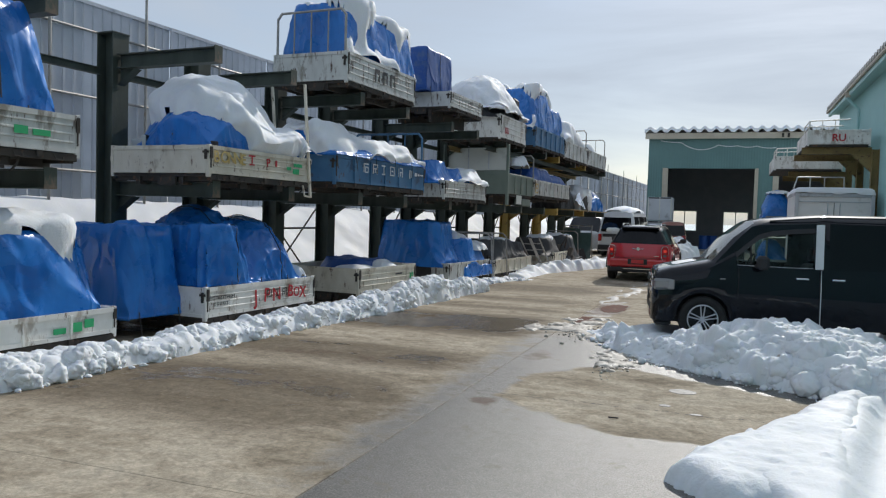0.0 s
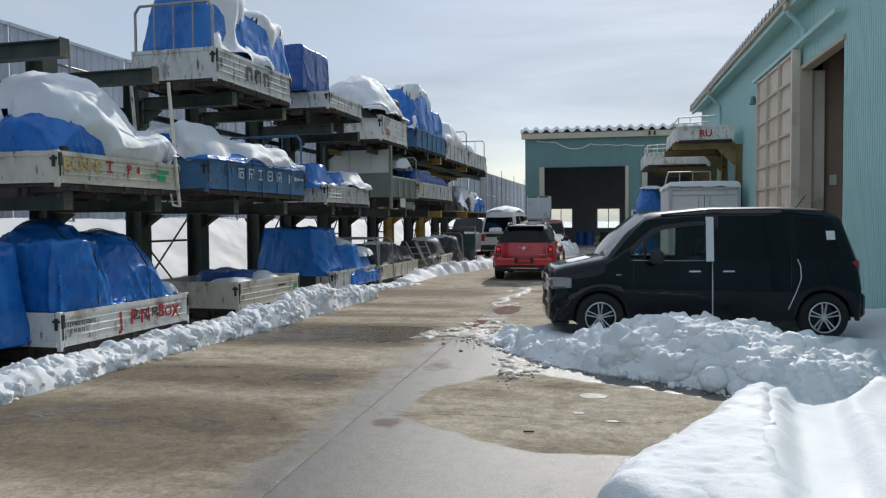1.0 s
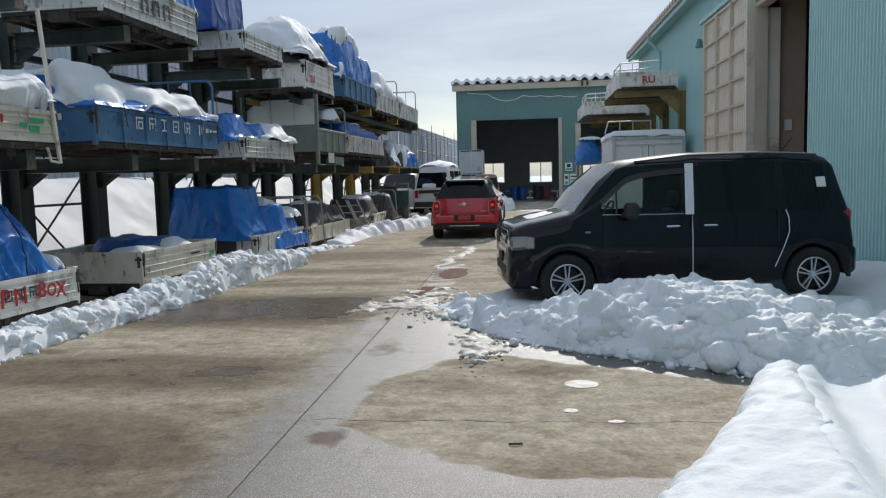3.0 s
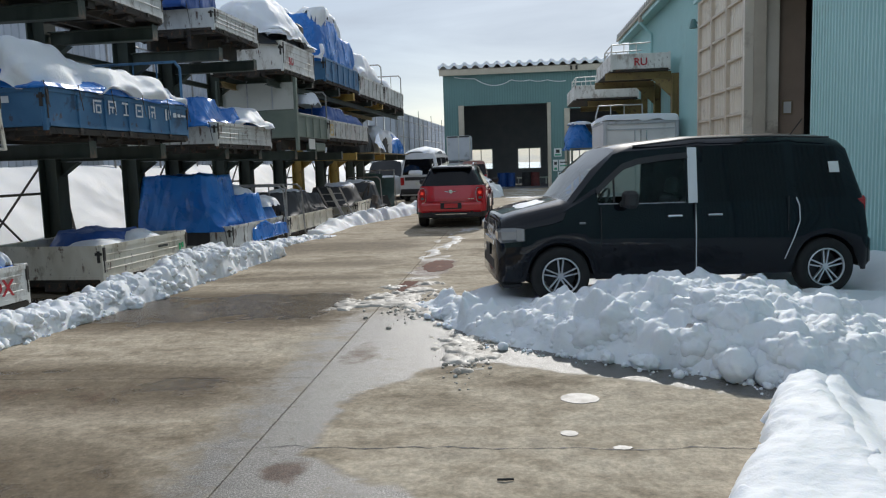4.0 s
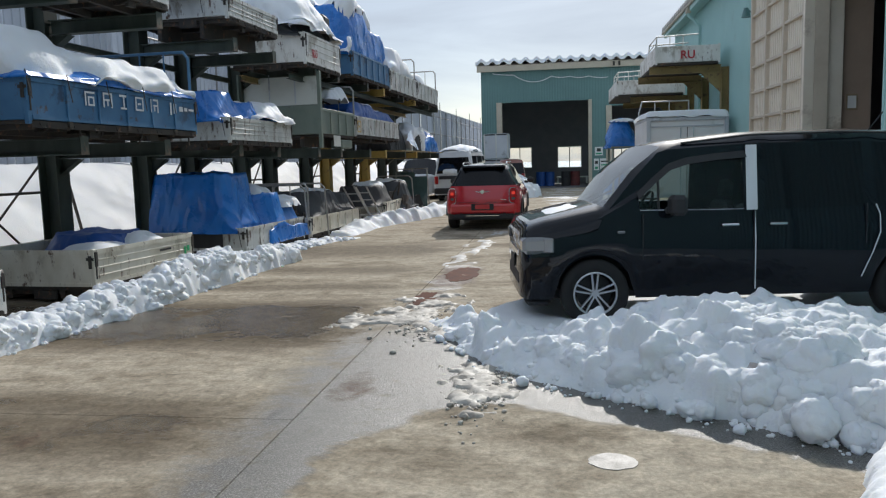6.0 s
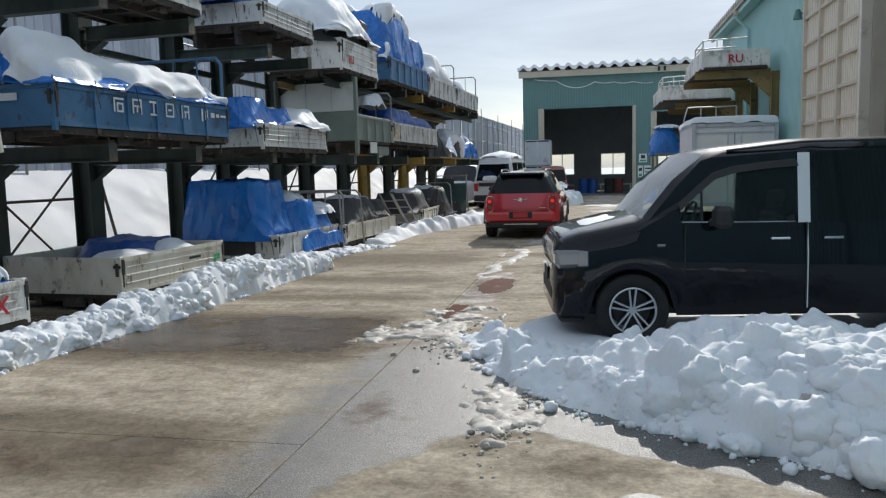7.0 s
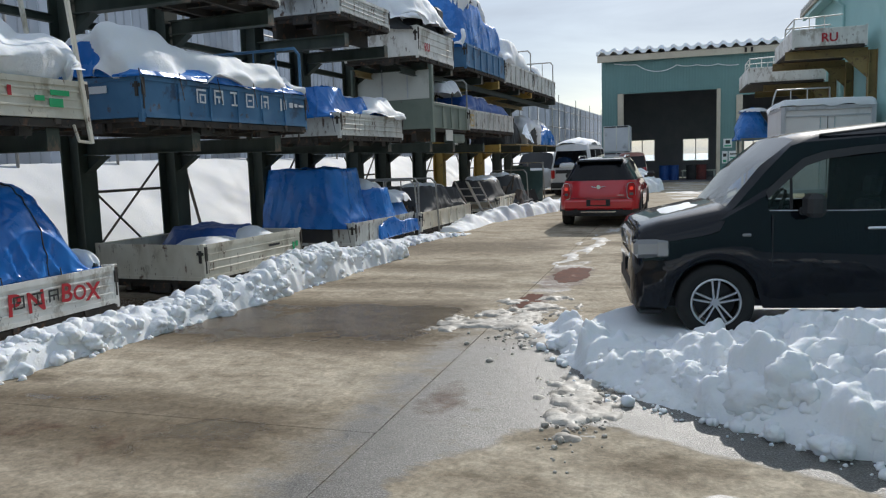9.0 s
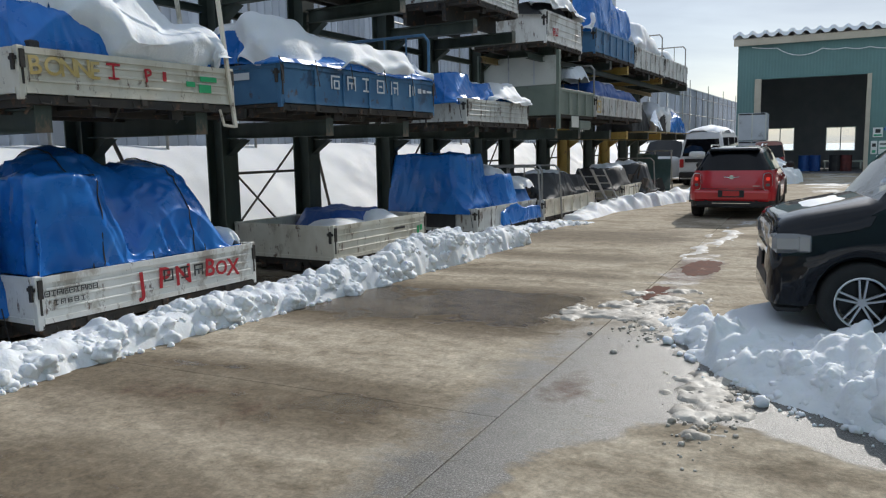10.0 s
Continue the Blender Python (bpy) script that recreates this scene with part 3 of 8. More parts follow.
folded_roof("roof_workshop", 4.0, 6.46, 16.2, 9.5, -14.2, 34.7, 0.42, 0.13, "grey-brown folded steel roof with a notched eave")
eave = thing("eave_trim", "pale eave board and gutter under a folded roof", "trim", kind="structure")
part("fascia", boxes((4.07, -14.1, 6.22, 4.18, 34.6, 6.445), bevel=0.01), M_GREEN, eave)
part("gutter", boxes((3.98, -14.1, 6.34, 4.065, 34.6, 6.44), bevel=0.02), M_TRIM, eave)
part("soffit", boxes((4.18, -14.1, 6.30, 4.48, 34.6, 6.36)), M_GREEN, eave)
for y in (29.1, 17.75, 6.0):
    pipe = thing("downpipe", "pale green round downpipe on a clad wall", "downpipe", kind="structure")
    bm = bmesh.new()
    tube(bm, [(4.03, y, 6.34), (4.05, y, 6.1), (4.39, y, 5.75), (4.39, y, 5.45 if 17 < y < 18 else 0.05)], 0.05, 10)
    part("pipe", bm, M_GREEN, pipe)
    part("hopper", boxes((3.97, y - 0.1, 6.16, 4.13, y + 0.1, 6.34), bevel=0.02), M_TRIM, pipe)

# the open doorway of the workshop
jamb = thing("door_frame", "tan steel frame of a tall workshop doorway", "door frame", kind="structure")
part("head", boxes((4.42, 15.2, 4.93, 4.66, 18.3, 5.03), bevel=0.01), M_TRIM, jamb)
part("post", boxes((4.67, 18.22, 0, 4.95, 18.34, 4.93), bevel=0.01), M_DOOR, jamb)
part("reveal", boxes((4.425, 18.135, 0, 4.668, 18.196, 4.93), bevel=0.004), M_DFRAME, jamb)
part("post", boxes((4.68, 15.22, 0, 4.74, 15.295, 4.93), bevel=0.01), M_DFRAME, jamb)
tagged(part("wall_inner_brown", boxes((4.96, 18.36, 0, 5.5, 18.46, 5.4)), M_BROWN), "brown inner wall seen through the doorway", "wall", kind="structure")
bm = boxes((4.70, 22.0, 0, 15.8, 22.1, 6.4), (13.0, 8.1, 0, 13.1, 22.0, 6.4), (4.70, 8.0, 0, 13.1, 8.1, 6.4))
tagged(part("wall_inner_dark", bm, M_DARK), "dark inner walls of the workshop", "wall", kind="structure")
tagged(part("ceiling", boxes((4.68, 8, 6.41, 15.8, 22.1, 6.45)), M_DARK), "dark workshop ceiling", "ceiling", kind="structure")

notice = thing("paper_notice", "small framed paper notice on a brown wall", "notice")
part("board", boxes((5.06, 18.335, 2.35, 5.26, 18.352, 2.64), bevel=0.003), M_BRICKMAT, notice)
part("sheet", boxes((5.085, 18.328, 2.38, 5.235, 18.334, 2.61)), M_PAPER, notice)

leaf = thing("sliding_door", "tall tan sliding door with a steel grid frame, pushed open", "door", kind="structure")
LY0, LY1, LZ = 18.25, 22.05, 5.36
bm = bmesh.new()
ribbed_wall(bm, 4.36, LY0 + 0.05, LY1 - 0.05, 0.08, LZ - 0.05, 0.13, 0.028)
box(bm, 4.363, LY0 + 0.02, 0.06, 4.40, LY1 - 0.02, LZ - 0.02)
part("skin", bm, M_DOOR, leaf)
for y in (LY0, LY0 + 1.24, LY0 + 2.5, LY1 - 0.09):
    part("stile", boxes((4.25, y, 0.05, 4.345, y + 0.09, LZ), bevel=0.006), M_DFRAME, leaf)
for k in range(10):
    z = 0.06 + k * (LZ - 0.12) / 9
    part("bar", boxes((4.27, LY0 + 0.092, z, 4.340, LY1 - 0.092, z + 0.06), bevel=0.005), M_DFRAME, leaf)
part("edge", boxes((4.24, LY0 - 0.10, 0.05, 4.42, LY0 - 0.004, LZ + 0.05), bevel=0.006), M_DOOR, leaf)
part("track", boxes((4.26, 15.2, LZ + 0.06, 4.40, 22.6, LZ + 0.16), bevel=0.01), M_GREEN, leaf)
lamp = thing("wall_lamp", "small grey lamp housing on a green wall", "lamp")
bm = bmesh.new()
rod(bm, (4.47, 22.7, 4.95), (4.3, 22.7, 5.05), 0.02)
rod(bm, (4.3, 22.7, 5.08), (4.3, 22.7, 4.86), 0.05, 12, 0.11)
part("housing", bm, M_GREEN_SHADED, lamp)

# ---- the building across the end of the lane ----
EY = 47.6
EX0, EX1 = -4.33, 14.0
DX0, DX1, DZ = -3.16, 1.78, 4.97
QX0, QX1, QZ = 3.05, 8.2, 4.6
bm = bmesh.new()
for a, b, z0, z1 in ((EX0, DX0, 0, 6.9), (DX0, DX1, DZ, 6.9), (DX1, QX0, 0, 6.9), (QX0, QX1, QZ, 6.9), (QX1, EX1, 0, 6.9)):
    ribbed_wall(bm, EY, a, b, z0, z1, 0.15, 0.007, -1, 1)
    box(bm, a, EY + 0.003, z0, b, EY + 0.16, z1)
tagged(part("wall_end_building", bm, M_GREEN_SHADED), "green steel front of a workshop across the lane, colour darkened for shade", "wall", kind="structure")
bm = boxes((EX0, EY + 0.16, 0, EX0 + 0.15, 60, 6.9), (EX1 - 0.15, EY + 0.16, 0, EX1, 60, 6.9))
tagged(part("wall_end_sides", bm, M_GREEN_SHADED), "green side walls of the end workshop, colour darkened for shade", "wall", kind="structure")
BW = ((-3.42, -1.70, 1.09, 2.58), (0.10, 1.79, 1.05, 2.56), (3.7, 5.4, 1.0, 2.5), (7.0, 8.8, 1.0, 2.5))
xs = [EX0 + 0.15] + [v for w in BW for v in w[:2]] + [EX1 - 0.15]
bm = bmesh.new()
for i in range(0, len(xs), 2):
    box(bm, xs[i], 58, 0, xs[i + 1], 58.15, 6.9)
for a, b, z0, z1 in BW:
    box(bm, a, 58, 0, b, 58.15, z0)
    box(bm, a, 58, z1, b, 58.15, 6.9)
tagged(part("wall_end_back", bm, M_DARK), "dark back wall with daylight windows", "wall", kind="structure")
for i, (a, b, z0, z1) in enumerate(BW):
    w = thing(f"window_{i + 1}", "bright two-pane sliding window in a dark back wall", "window", kind="structure")
    part("window_frame", boxes((a, 57.97, z0, b, 58.05, z0 + 0.05), (a, 57.97, z1 - 0.05, b, 58.05, z1), (a, 57.97, z0 + 0.05, a + 0.05, 58.05, z1 - 0.05),
                               (b - 0.05, 57.97, z0 + 0.05, b, 58.05, z1 - 0.05), ((a + b) / 2 - 0.03, 57.97, z0 + 0.05, (a + b) / 2 + 0.03, 58.05, z1 - 0.05)), M_GREYW, w)
    for x0, x1 in ((a + 0.05, (a + b) / 2 - 0.03), ((a + b) / 2 + 0.03, b - 0.05)):
        g = part("pane", boxes((x0, 58.0, z0 + 0.05, x1, 58.012, z1 - 0.05)), M_WGLASS, w)
        g.visible_shadow = False
tagged(part("floor_end_building", boxes((EX0 + 0.2, EY + 0.2, -0.02, EX1 - 0.2, 57.9, 0.012)), M_DARK), "dark grey workshop floor", "floor", kind="structure")
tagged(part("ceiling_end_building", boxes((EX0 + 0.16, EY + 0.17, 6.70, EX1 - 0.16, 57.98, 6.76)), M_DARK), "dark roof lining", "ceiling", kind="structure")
folded_roof("roof_end_building", EY - 0.45, 7.06, 61.0, 8.2, EX0 - 0.25, EX1 + 0.3, 0.63, 0.20, "snow-dusted folded steel roof with a toothed eave", 1)
trim = thing("roof_trim", "cream fascia board under a folded roof", "trim", kind="structure")
part("fascia", boxes((EX0 - 0.2, EY - 0.34, 6.70, EX1 + 0.2, EY - 0.24, 7.05), bevel=0.01), M_TRIM, trim)
part("soffit", boxes((EX0 - 0.15, EY - 0.24, 6.92, EX1 + 0.15, EY + 0.1, 6.99)), M_GREEN_SHADED, trim)
for x in (3.1, 3.4):
    part("bracket", boxes((x, EY - 0.38, 6.76, x + 0.12, EY - 0.345, 7.0)), M_UNDER, trim)
for n_, (a, b, zt) in enumerate(((DX0, DX1, DZ), (QX0, QX1, QZ))):
    fr = thing("doorway_trim", "cream steel trim round a tall dark doorway", "door frame", kind="structure")
    for x0, x1 in ((a - 0.30, a + 0.02), (b - 0.02, b + 0.18)):
        part("side_trim", boxes((x0, EY - 0.06, 0, x1, EY + 0.2, zt), bevel=0.01), M_TRIM, fr)
    part("top_trim", boxes((a + 0.022, EY - 0.055, zt - 0.02, b - 0.022, EY + 0.2, zt + 0.04)), M_GREEN_SHADED, fr)

# snow on the toothed roof
v, nx, ny = [], 260, 5
X, Y = np.meshgrid(np.linspace(EX0 - 0.25, EX1 + 0.3, nx), np.linspace(EY - 0.46, EY + 3.0, ny), indexing="ij")
pp = (EX1 + 0.3 - EX0 + 0.25) / round((EX1 + 0.3 - EX0 + 0.25) / 0.63)
ph = ((X - (EX0 - 0.25)) / pp) % 1.0
prof = 0.20 * np.interp(ph, [0, 0.18, 0.42, 0.62, 0.86, 1.0], [0, 0, 1, 1, 0, 0])
Z = 7.06 + (Y - EY + 0.45) * 1.14 / 13.8 + 0.03 + prof * 0.80 + 0.15 + 0.05 * fbm(X * 1.5, Y * 2, 3)
X, Y, Z = np.insert(X, 0, X[:, 0], 1), np.insert(Y, 0, Y[:, 0] - 0.012, 1), np.insert(Z, 0, Z[:, 0] - 0.19, 1)
ny += 1
tagged(sheet("roof_snow", np.stack([X, Y, Z], -1).reshape(-1, 3).tolist(), grid_faces(nx, ny), M_SNOW), "snow lying in the roof's folds", "snow", kind="stuff")

# signs, boards and a drooping cable on the end wall
def wall_sign(x0, x1, z0, z1, bars, label):
    s = thing("wall_sign", label, "sign")
    part("board", boxes((x0, EY - 0.06, z0, x1, EY - 0.035, z1), bevel=0.004), M_SIGN, s)
    for k, (a, b, c, d) in enumerate(bars):
        part("print", boxes((x0 + (x1 - x0) * a, EY - 0.065, z0 + (z1 - z0) * c, x0 + (x1 - x0) * b, EY - 0.0605, z0 + (z1 - z0) * d)), M_SIGNG if k else M_BLKPAINT, s)


wall_sign(2.12, 2.56, 1.8, 2.28, ((0.25, 0.75, 0.45, 0.85), (0.1, 0.9, 0.12, 0.3)), "white safety sign with a small symbol on a green wall")
wall_sign(2.40, 2.92, 0.96, 1.62, ((0.1, 0.9, 0.7, 0.8), (0.1, 0.9, 0.4, 0.5)), "white notice board on a green wall")
wall_sign(2.06, 2.34, 0.96, 1.62, ((0.2, 0.8, 0.55, 0.8), (0.2, 0.8, 0.1, 0.3)), "narrow white notice on a green wall")
wall_sign(2.32, 2.62, 0.62, 0.9, ((0.25, 0.75, 0.3, 0.8),), "small white sign with a dark symbol")
for x in (2.25, 2.55):
    ex = thing("fire_extinguisher", "red fire extinguisher at the foot of a wall", "extinguisher")
    bm = bmesh.new()
    rod(bm, (x, EY - 0.2, 0.0), (x, EY - 0.2, 0.45), 0.08, 12)
    rod(bm, (x, EY - 0.2, 0.45), (x, EY - 0.2, 0.54), 0.07, 12, 0.03)
    part("cylinder", bm, M_REDLENS, ex)
    part("valve", boxes((x - 0.03, EY - 0.25, 0.54, x + 0.03, EY - 0.15, 0.6)), M_BPLASTIC, ex)
cable = thing("wall_cable", "white cable drooping along a green wall", "cable")
cpts = []
for (xa, za), (xb, zb), sag in (((-3.65, 6.62), (-2.44, 6.5), 0.03), ((-2.44, 6.5), (-0.3, 6.35), 0.36), ((-0.3, 6.35), (0.75, 6.3), 0.07), ((0.75, 6.3), (1.8, 6.27), 0.08), ((1.8, 6.27), (3.0, 6.2), 0.08)):
    for k in range(8):
        t = k / 8
        cpts.append((xa + (xb - xa) * t, EY - 0.08, za + (zb - za) * t - sag * 4 * t * (1 - t)))
bm = bmesh.new()
for a, b in zip(cpts, cpts[1:]):
    rod(bm, a, b, 0.025, 5)
part("wire", bm, M_WTAPE, cable)
for x, c, lab in ((-1.0, M_TARPD, "blue plastic drum"), (-0.45, M_TARPD, "blue plastic drum"), (1.1, M_RED, "dull red steel drum"), (0.55, M_BLACKB, "black steel drum")):
    d = thing("drum", lab + " on a dark workshop floor", "drum", group="drums in the end workshop")
    bm = bmesh.new()
    rod(bm, (x, 51, 0.013), (x, 51, 0.88), 0.29, 16)
    for z in (0.3, 0.6, 0.86):
        rod(bm, (x, 51, z), (x, 51, z + 0.03), 0.302, 16)
    part("barrel", bm, c, d)
bench = thing("work_bench", "low pale bench in a dark workshop", "bench")
part("top", boxes((0.0, 54.5, 0.42, 2.1, 55.3, 0.5)), M_GREYW, bench)
for x in (0.05, 1.95):
    part("leg", boxes((x, 54.6, 0.013, x + 0.08, 55.2, 0.418)), M_GREYW, bench)

# plain unseen building added behind the camera, closing the yard to darken reflections
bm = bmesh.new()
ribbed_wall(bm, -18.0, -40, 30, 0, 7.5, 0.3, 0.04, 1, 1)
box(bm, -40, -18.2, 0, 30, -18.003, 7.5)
tagged(part("wall_added_behind", bm, M_GREEN_SHADED), "plain unseen shed wall added behind the camera to darken reflections", "wall", kind="structure")
tagged(part("roof_added_behind", boxes((-40.3, -30, 7.5, 30.3, -17.7, 7.75)), M_ROOF), "plain roof of the unseen shed added behind the camera", "roof", kind="structure")


# ---- the cantilever rack ----
COLS = (-6.5, -4.8, -2.3, -0.6, 1.5, 3.3, 5.6, 7.2, 9.4, 10.9, 13.3, 14.9, 17.2, 18.8, 21.0, 22.6)
rack = thing("cantilever_rack", "dark green steel cantilever rack with three tiers of arms", "storage rack", RACK)
A2, A3 = 1.98, 3.74        # tops of the two tiers of arms


def column_mesh():
    bm = bmesh.new()
    h_beam(bm, (0, 0, 0.0), (0, 0, 4.02), 0.28, 0.014, 0.02, (1, 0, 0), 0.30)
    return mesh_of("column", bm, M_STEEL)


def arm_mesh(reach):
    bm = bmesh.new()
    h_beam(bm, (0.155, 0, -0.1), (reach, 0, -0.1), 0.15, 0.012, 0.014, (0, 0, 1), 0.2)
    box(bm, reach, -0.075, -0.2, reach + 0.012, 0.075, 0.02)
    # haunch under the root
    for y in (-0.006,):
        vs = [bm.verts.new(p) for p in ((0.155, y, -0.205), (0.46, y, -0.205), (0.155, y, -0.42), (0.155, y + 0.012, -0.205), (0.46, y + 0.012, -0.205), (0.155, y + 0.012, -0.42))]
        for f in ((0, 1, 2), (5, 4, 3), (0, 3, 4, 1), (1, 4, 5, 2), (2, 5, 3, 0)):
            bm.faces.new([vs[i] for i in f])
    v2 = [bm.verts.new(p) for p in ((0.155, -0.07, -0.43), (0.155, 0.07, -0.43), (0.47, 0.07, -0.215), (0.47, -0.07, -0.215))]
    bm.faces.new(v2)
    bmesh.ops.recalc_face_normals(bm, faces=bm.faces[:])
    return mesh_of("arm", bm, M_STEEL)


col_me, arm_me = column_mesh(), arm_mesh(1.85)
base_me = mesh_of("base_plate", boxes((-0.22, -0.2, 0.0, 0.22, 0.2, 0.03), bevel=0.004), M_STEEL)
cap_me = mesh_of("cap_plate", boxes((-0.16, -0.15, 4.022, 0.16, 0.15, 4.042), bevel=0.003), M_STEEL)
yel_col, yel_arm = col_me.copy(), arm_me.copy()
for me_ in (yel_col, yel_arm):
    me_.materials[0] = M_YSTEEL
for i, y in enumerate(COLS):
    yel = i in (11, 13)
    c = new("column", yel_col if yel else col_me)
    c.parent, c.location = rack, (-1.9, y, 0)
    for nm_, me_ in (("base_plate", base_me), ("cap_plate", cap_me)):
        pl_ = new(nm_, me_)
        pl_.parent, pl_.location = rack, (-1.9, y, 0)
    for z in (A2, A3):
        a = new("arm", yel_arm if yel else arm_me)
        a.parent, a.location = rack, (-1.9, y, z)
for ya, yb in zip(COLS, COLS[1:]):
    bm = bmesh.new()
    h_beam(bm, (-2.0, ya + 0.15, 3.5), (-2.0, yb - 0.15, 3.5), 0.075, 0.006, 0.008, (0, 0, 1), 0.10)
    part("tie_beam", bm, M_STEEL, rack)
    if yb - ya < 1.9:
        part("tie_pipe", rod(bmesh.new(), (-2.05, ya - 0.1, 1.30), (-2.05, yb + 0.35, 1.30), 0.020, 6), M_DPIPE, rack)
    bm = bmesh.new()
    if yb - ya > 1.9:
        bm.free()
        continue
    rod(bm, (-2.12, ya, 0.15), (-2.12, yb, 1.72), 0.018, 6)
    part("brace", bm, M_DPIPE, rack)
    bm = bmesh.new()
    rod(bm, (-2.16, yb, 0.15), (-2.16, ya, 1.72), 0.018, 6)
    part("brace", bm, M_DPIPE, rack)
for k, y in enumerate(COLS[1:-1:2]):
    raker = thing("raking_prop", "thin rusty pipe propped behind the rack", "prop", RACK, group="props behind the rack")
    bm = bmesh.new()
    rod(bm, (-2.2, y + 0.55, 1.86), (-2.75, y + 1.75, 0.25), 0.026, 7)
    part("pipe", bm, M_DPIPE, raker)


# ---- truck beds ----
def truck_bed(y0, y1, z0, z1, mat_, label, w=1.55, v=0.0, ribs=True, frame="", tilt=0.0, group="truck beds on the rack", rail=M_UNDER, deep=0.15):
    """A flat truck bed with drop sides, along the rack from y0 to y1; z0 floor, z1 top of the sides."""
    m = RACK @ pose(v, y0, z0, 0, 0, tilt)
    t = thing("truck_bed", label, "truck bed", m, group)
    L, h, th = y1 - y0, z1 - z0, 0.035
    part("floor", boxes((-w + 0.01, 0.01, -0.045, -0.01, L - 0.01, -0.005)), M_UNDER, t)
    # front long side towards the lane, back side, two ends
    for nm, x0, x1 in (("side_gate", -th, 0.0), ("side_gate", -w, -w + th)):
        bm = bmesh.new()
        box(bm, x0, 0.05, 0.0, x1, L - 0.05, h, 0.006)
        s = 1 if x1 == 0 else -1
        xo = x1 if s > 0 else x0
        box(bm, min(xo, xo + s * 0.016), 0.05, h - 0.05, max(xo, xo + s * 0.016), L - 0.05, h + 0.004)
        box(bm, min(xo, xo + s * 0.014), 0.05, 0.0, max(xo, xo + s * 0.014), L - 0.05, 0.045)
        if ribs:
            n = max(3, round(L / 0.55))
            for k in range(1, n):
                y = 0.05 + (L - 0.1) * k / n
                box(bm, min(xo, xo + s * 0.026), y - 0.016, 0.0, max(xo, xo + s * 0.026), y + 0.016, h - 0.03, 0.005)
        else:
            for q in (0.26, 0.48, 0.70):
                box(bm, min(xo, xo + s * 0.011), 0.08, h * q, max(xo, xo + s * 0.011), L - 0.08, h * q + 0.022, 0.004)
        part(nm, bm, mat_, t)
        for k in range(3):
            y = L * (0.18 + 0.32 * k)
            part("hinge", boxes((min(xo, xo + s * 0.03), y - 0.03, -0.06, max(xo, xo + s * 0.03) , y + 0.03, -0.002)), M_UNDER, t)
    for ya, yb, s in ((0.0, th, -1), (L - th, L, 1)):
        bm = bmesh.new()
        box(bm, -w + 0.05, ya, 0.0, -0.05, yb, h, 0.006)
        yo = ya if s < 0 else yb
        box(bm, -w + 0.05, min(yo, yo + s * 0.014), h - 0.05, -0.05, max(yo, yo + s * 0.014), h + 0.004)
        box(bm, -w + 0.05, min(yo, yo + s * 0.012), 0.0, -0.05, max(yo, yo + s * 0.012), 0.045)
        part("end_gate", bm, mat_, t)
    for x in (-w, -0.05):
        for y in (0.0, L - 0.048):
            bm = boxes((x - 0.004, y - 0.004, -0.05, x + 0.054, y + 0.054, h + 0.012), bevel=0.006)
            box(bm, x + 0.0, y - 0.012, h * 0.45, x + 0.05, y - 0.004, h * 0.62)
            part("corner_post", bm, mat_, t)
    part("latch", boxes((-0.055, -0.03, h * 0.5, -0.02, -0.012, h * 0.85), (-0.09, -0.022, h * 0.72, 0.01, -0.012, h * 0.8)), M_UNDER, t)
    for x in (-w + 0.02, -0.03):
        part("side_rail", boxes((x - 0.02, 0.03, -0.085, x + 0.034, L - 0.03, -0.012), bevel=0.004), M_UNDER, t)
    rk = random.Random(int(y0 * 100) + 7)
    for k in range(max(3, round(L / 0.45))):
        y = 0.2 + 0.45 * k
        if y < L - 0.1:
            part("rope_hook", tube(bmesh.new(), [(0.006, y - 0.05, -0.03), (0.022, y - 0.045, -0.075), (0.026, y + 0.03, -0.085), (0.02, y + 0.045, -0.05)], 0.006, 5), M_UNDER, t)
    for q in (0.03, L - 0.03):
        part("latch", boxes((0.004, q - 0.02, h * 0.55, 0.022, q + 0.02, h * 0.95), (0.004, q - 0.008, h * 0.2, 0.014, q + 0.008, h * 0.55)), M_UNDER, t)
    for k in range(max(4, round(L / 0.5))):       # bent brackets and stays left from the chassis
        y, dz, dy = rk.uniform(0.1, L - 0.1), rk.uniform(0.05, 0.16), rk.uniform(-0.10, 0.10)
        part("stay", tube(bmesh.new(), [(-0.03, y, -0.06), (-0.02 - rk.uniform(0, 0.05), y + dy * 0.4, -0.06 - dz * 0.6), (-0.05 - rk.uniform(0, 0.12), y + dy, -0.07 - dz)], rk.uniform(0.008, 0.016), 5), M_UNDER, t)
    for b_ in ((-0.10, L * 0.30, -0.17, -0.05, L * 0.36, -0.05), (-0.10, L * 0.66, -0.17, -0.05, L * 0.72, -0.05), (-w * 0.5, -0.012, -0.16, -w * 0.5 + 0.3, 0.03, -0.05)):
        part("bracket", boxes(b_), M_UNDER, t)
    for x in (-w * 0.72, -w * 0.28):
        part("frame_rail", boxes((x - 0.035, 0.02, -deep, x + 0.035, L - 0.02, -0.047)), rail, t)
    n = max(3, round(L / 0.5))
    for k in range(n):
        y = 0.08 + (L - 0.16) * k / (n - 1)
        part("cross_member", boxes((-w + 0.02, y - 0.025, -0.105, -0.02, y + 0.025, -0.046)), M_UNDER, t)
    if frame:
        yf = 0.03 if "near" in frame else L - 0.03
        hf = 0.72
        bm = bmesh.new()
        pts = [(-w + 0.06, yf, 0.05), (-w + 0.06, yf, h + hf - 0.1), (-w + 0.14, yf, h + hf), (-0.14, yf, h + hf), (-0.06, yf, h + hf - 0.1), (-0.06, yf, 0.05)]
        tube(bm, pts, 0.022, 8)
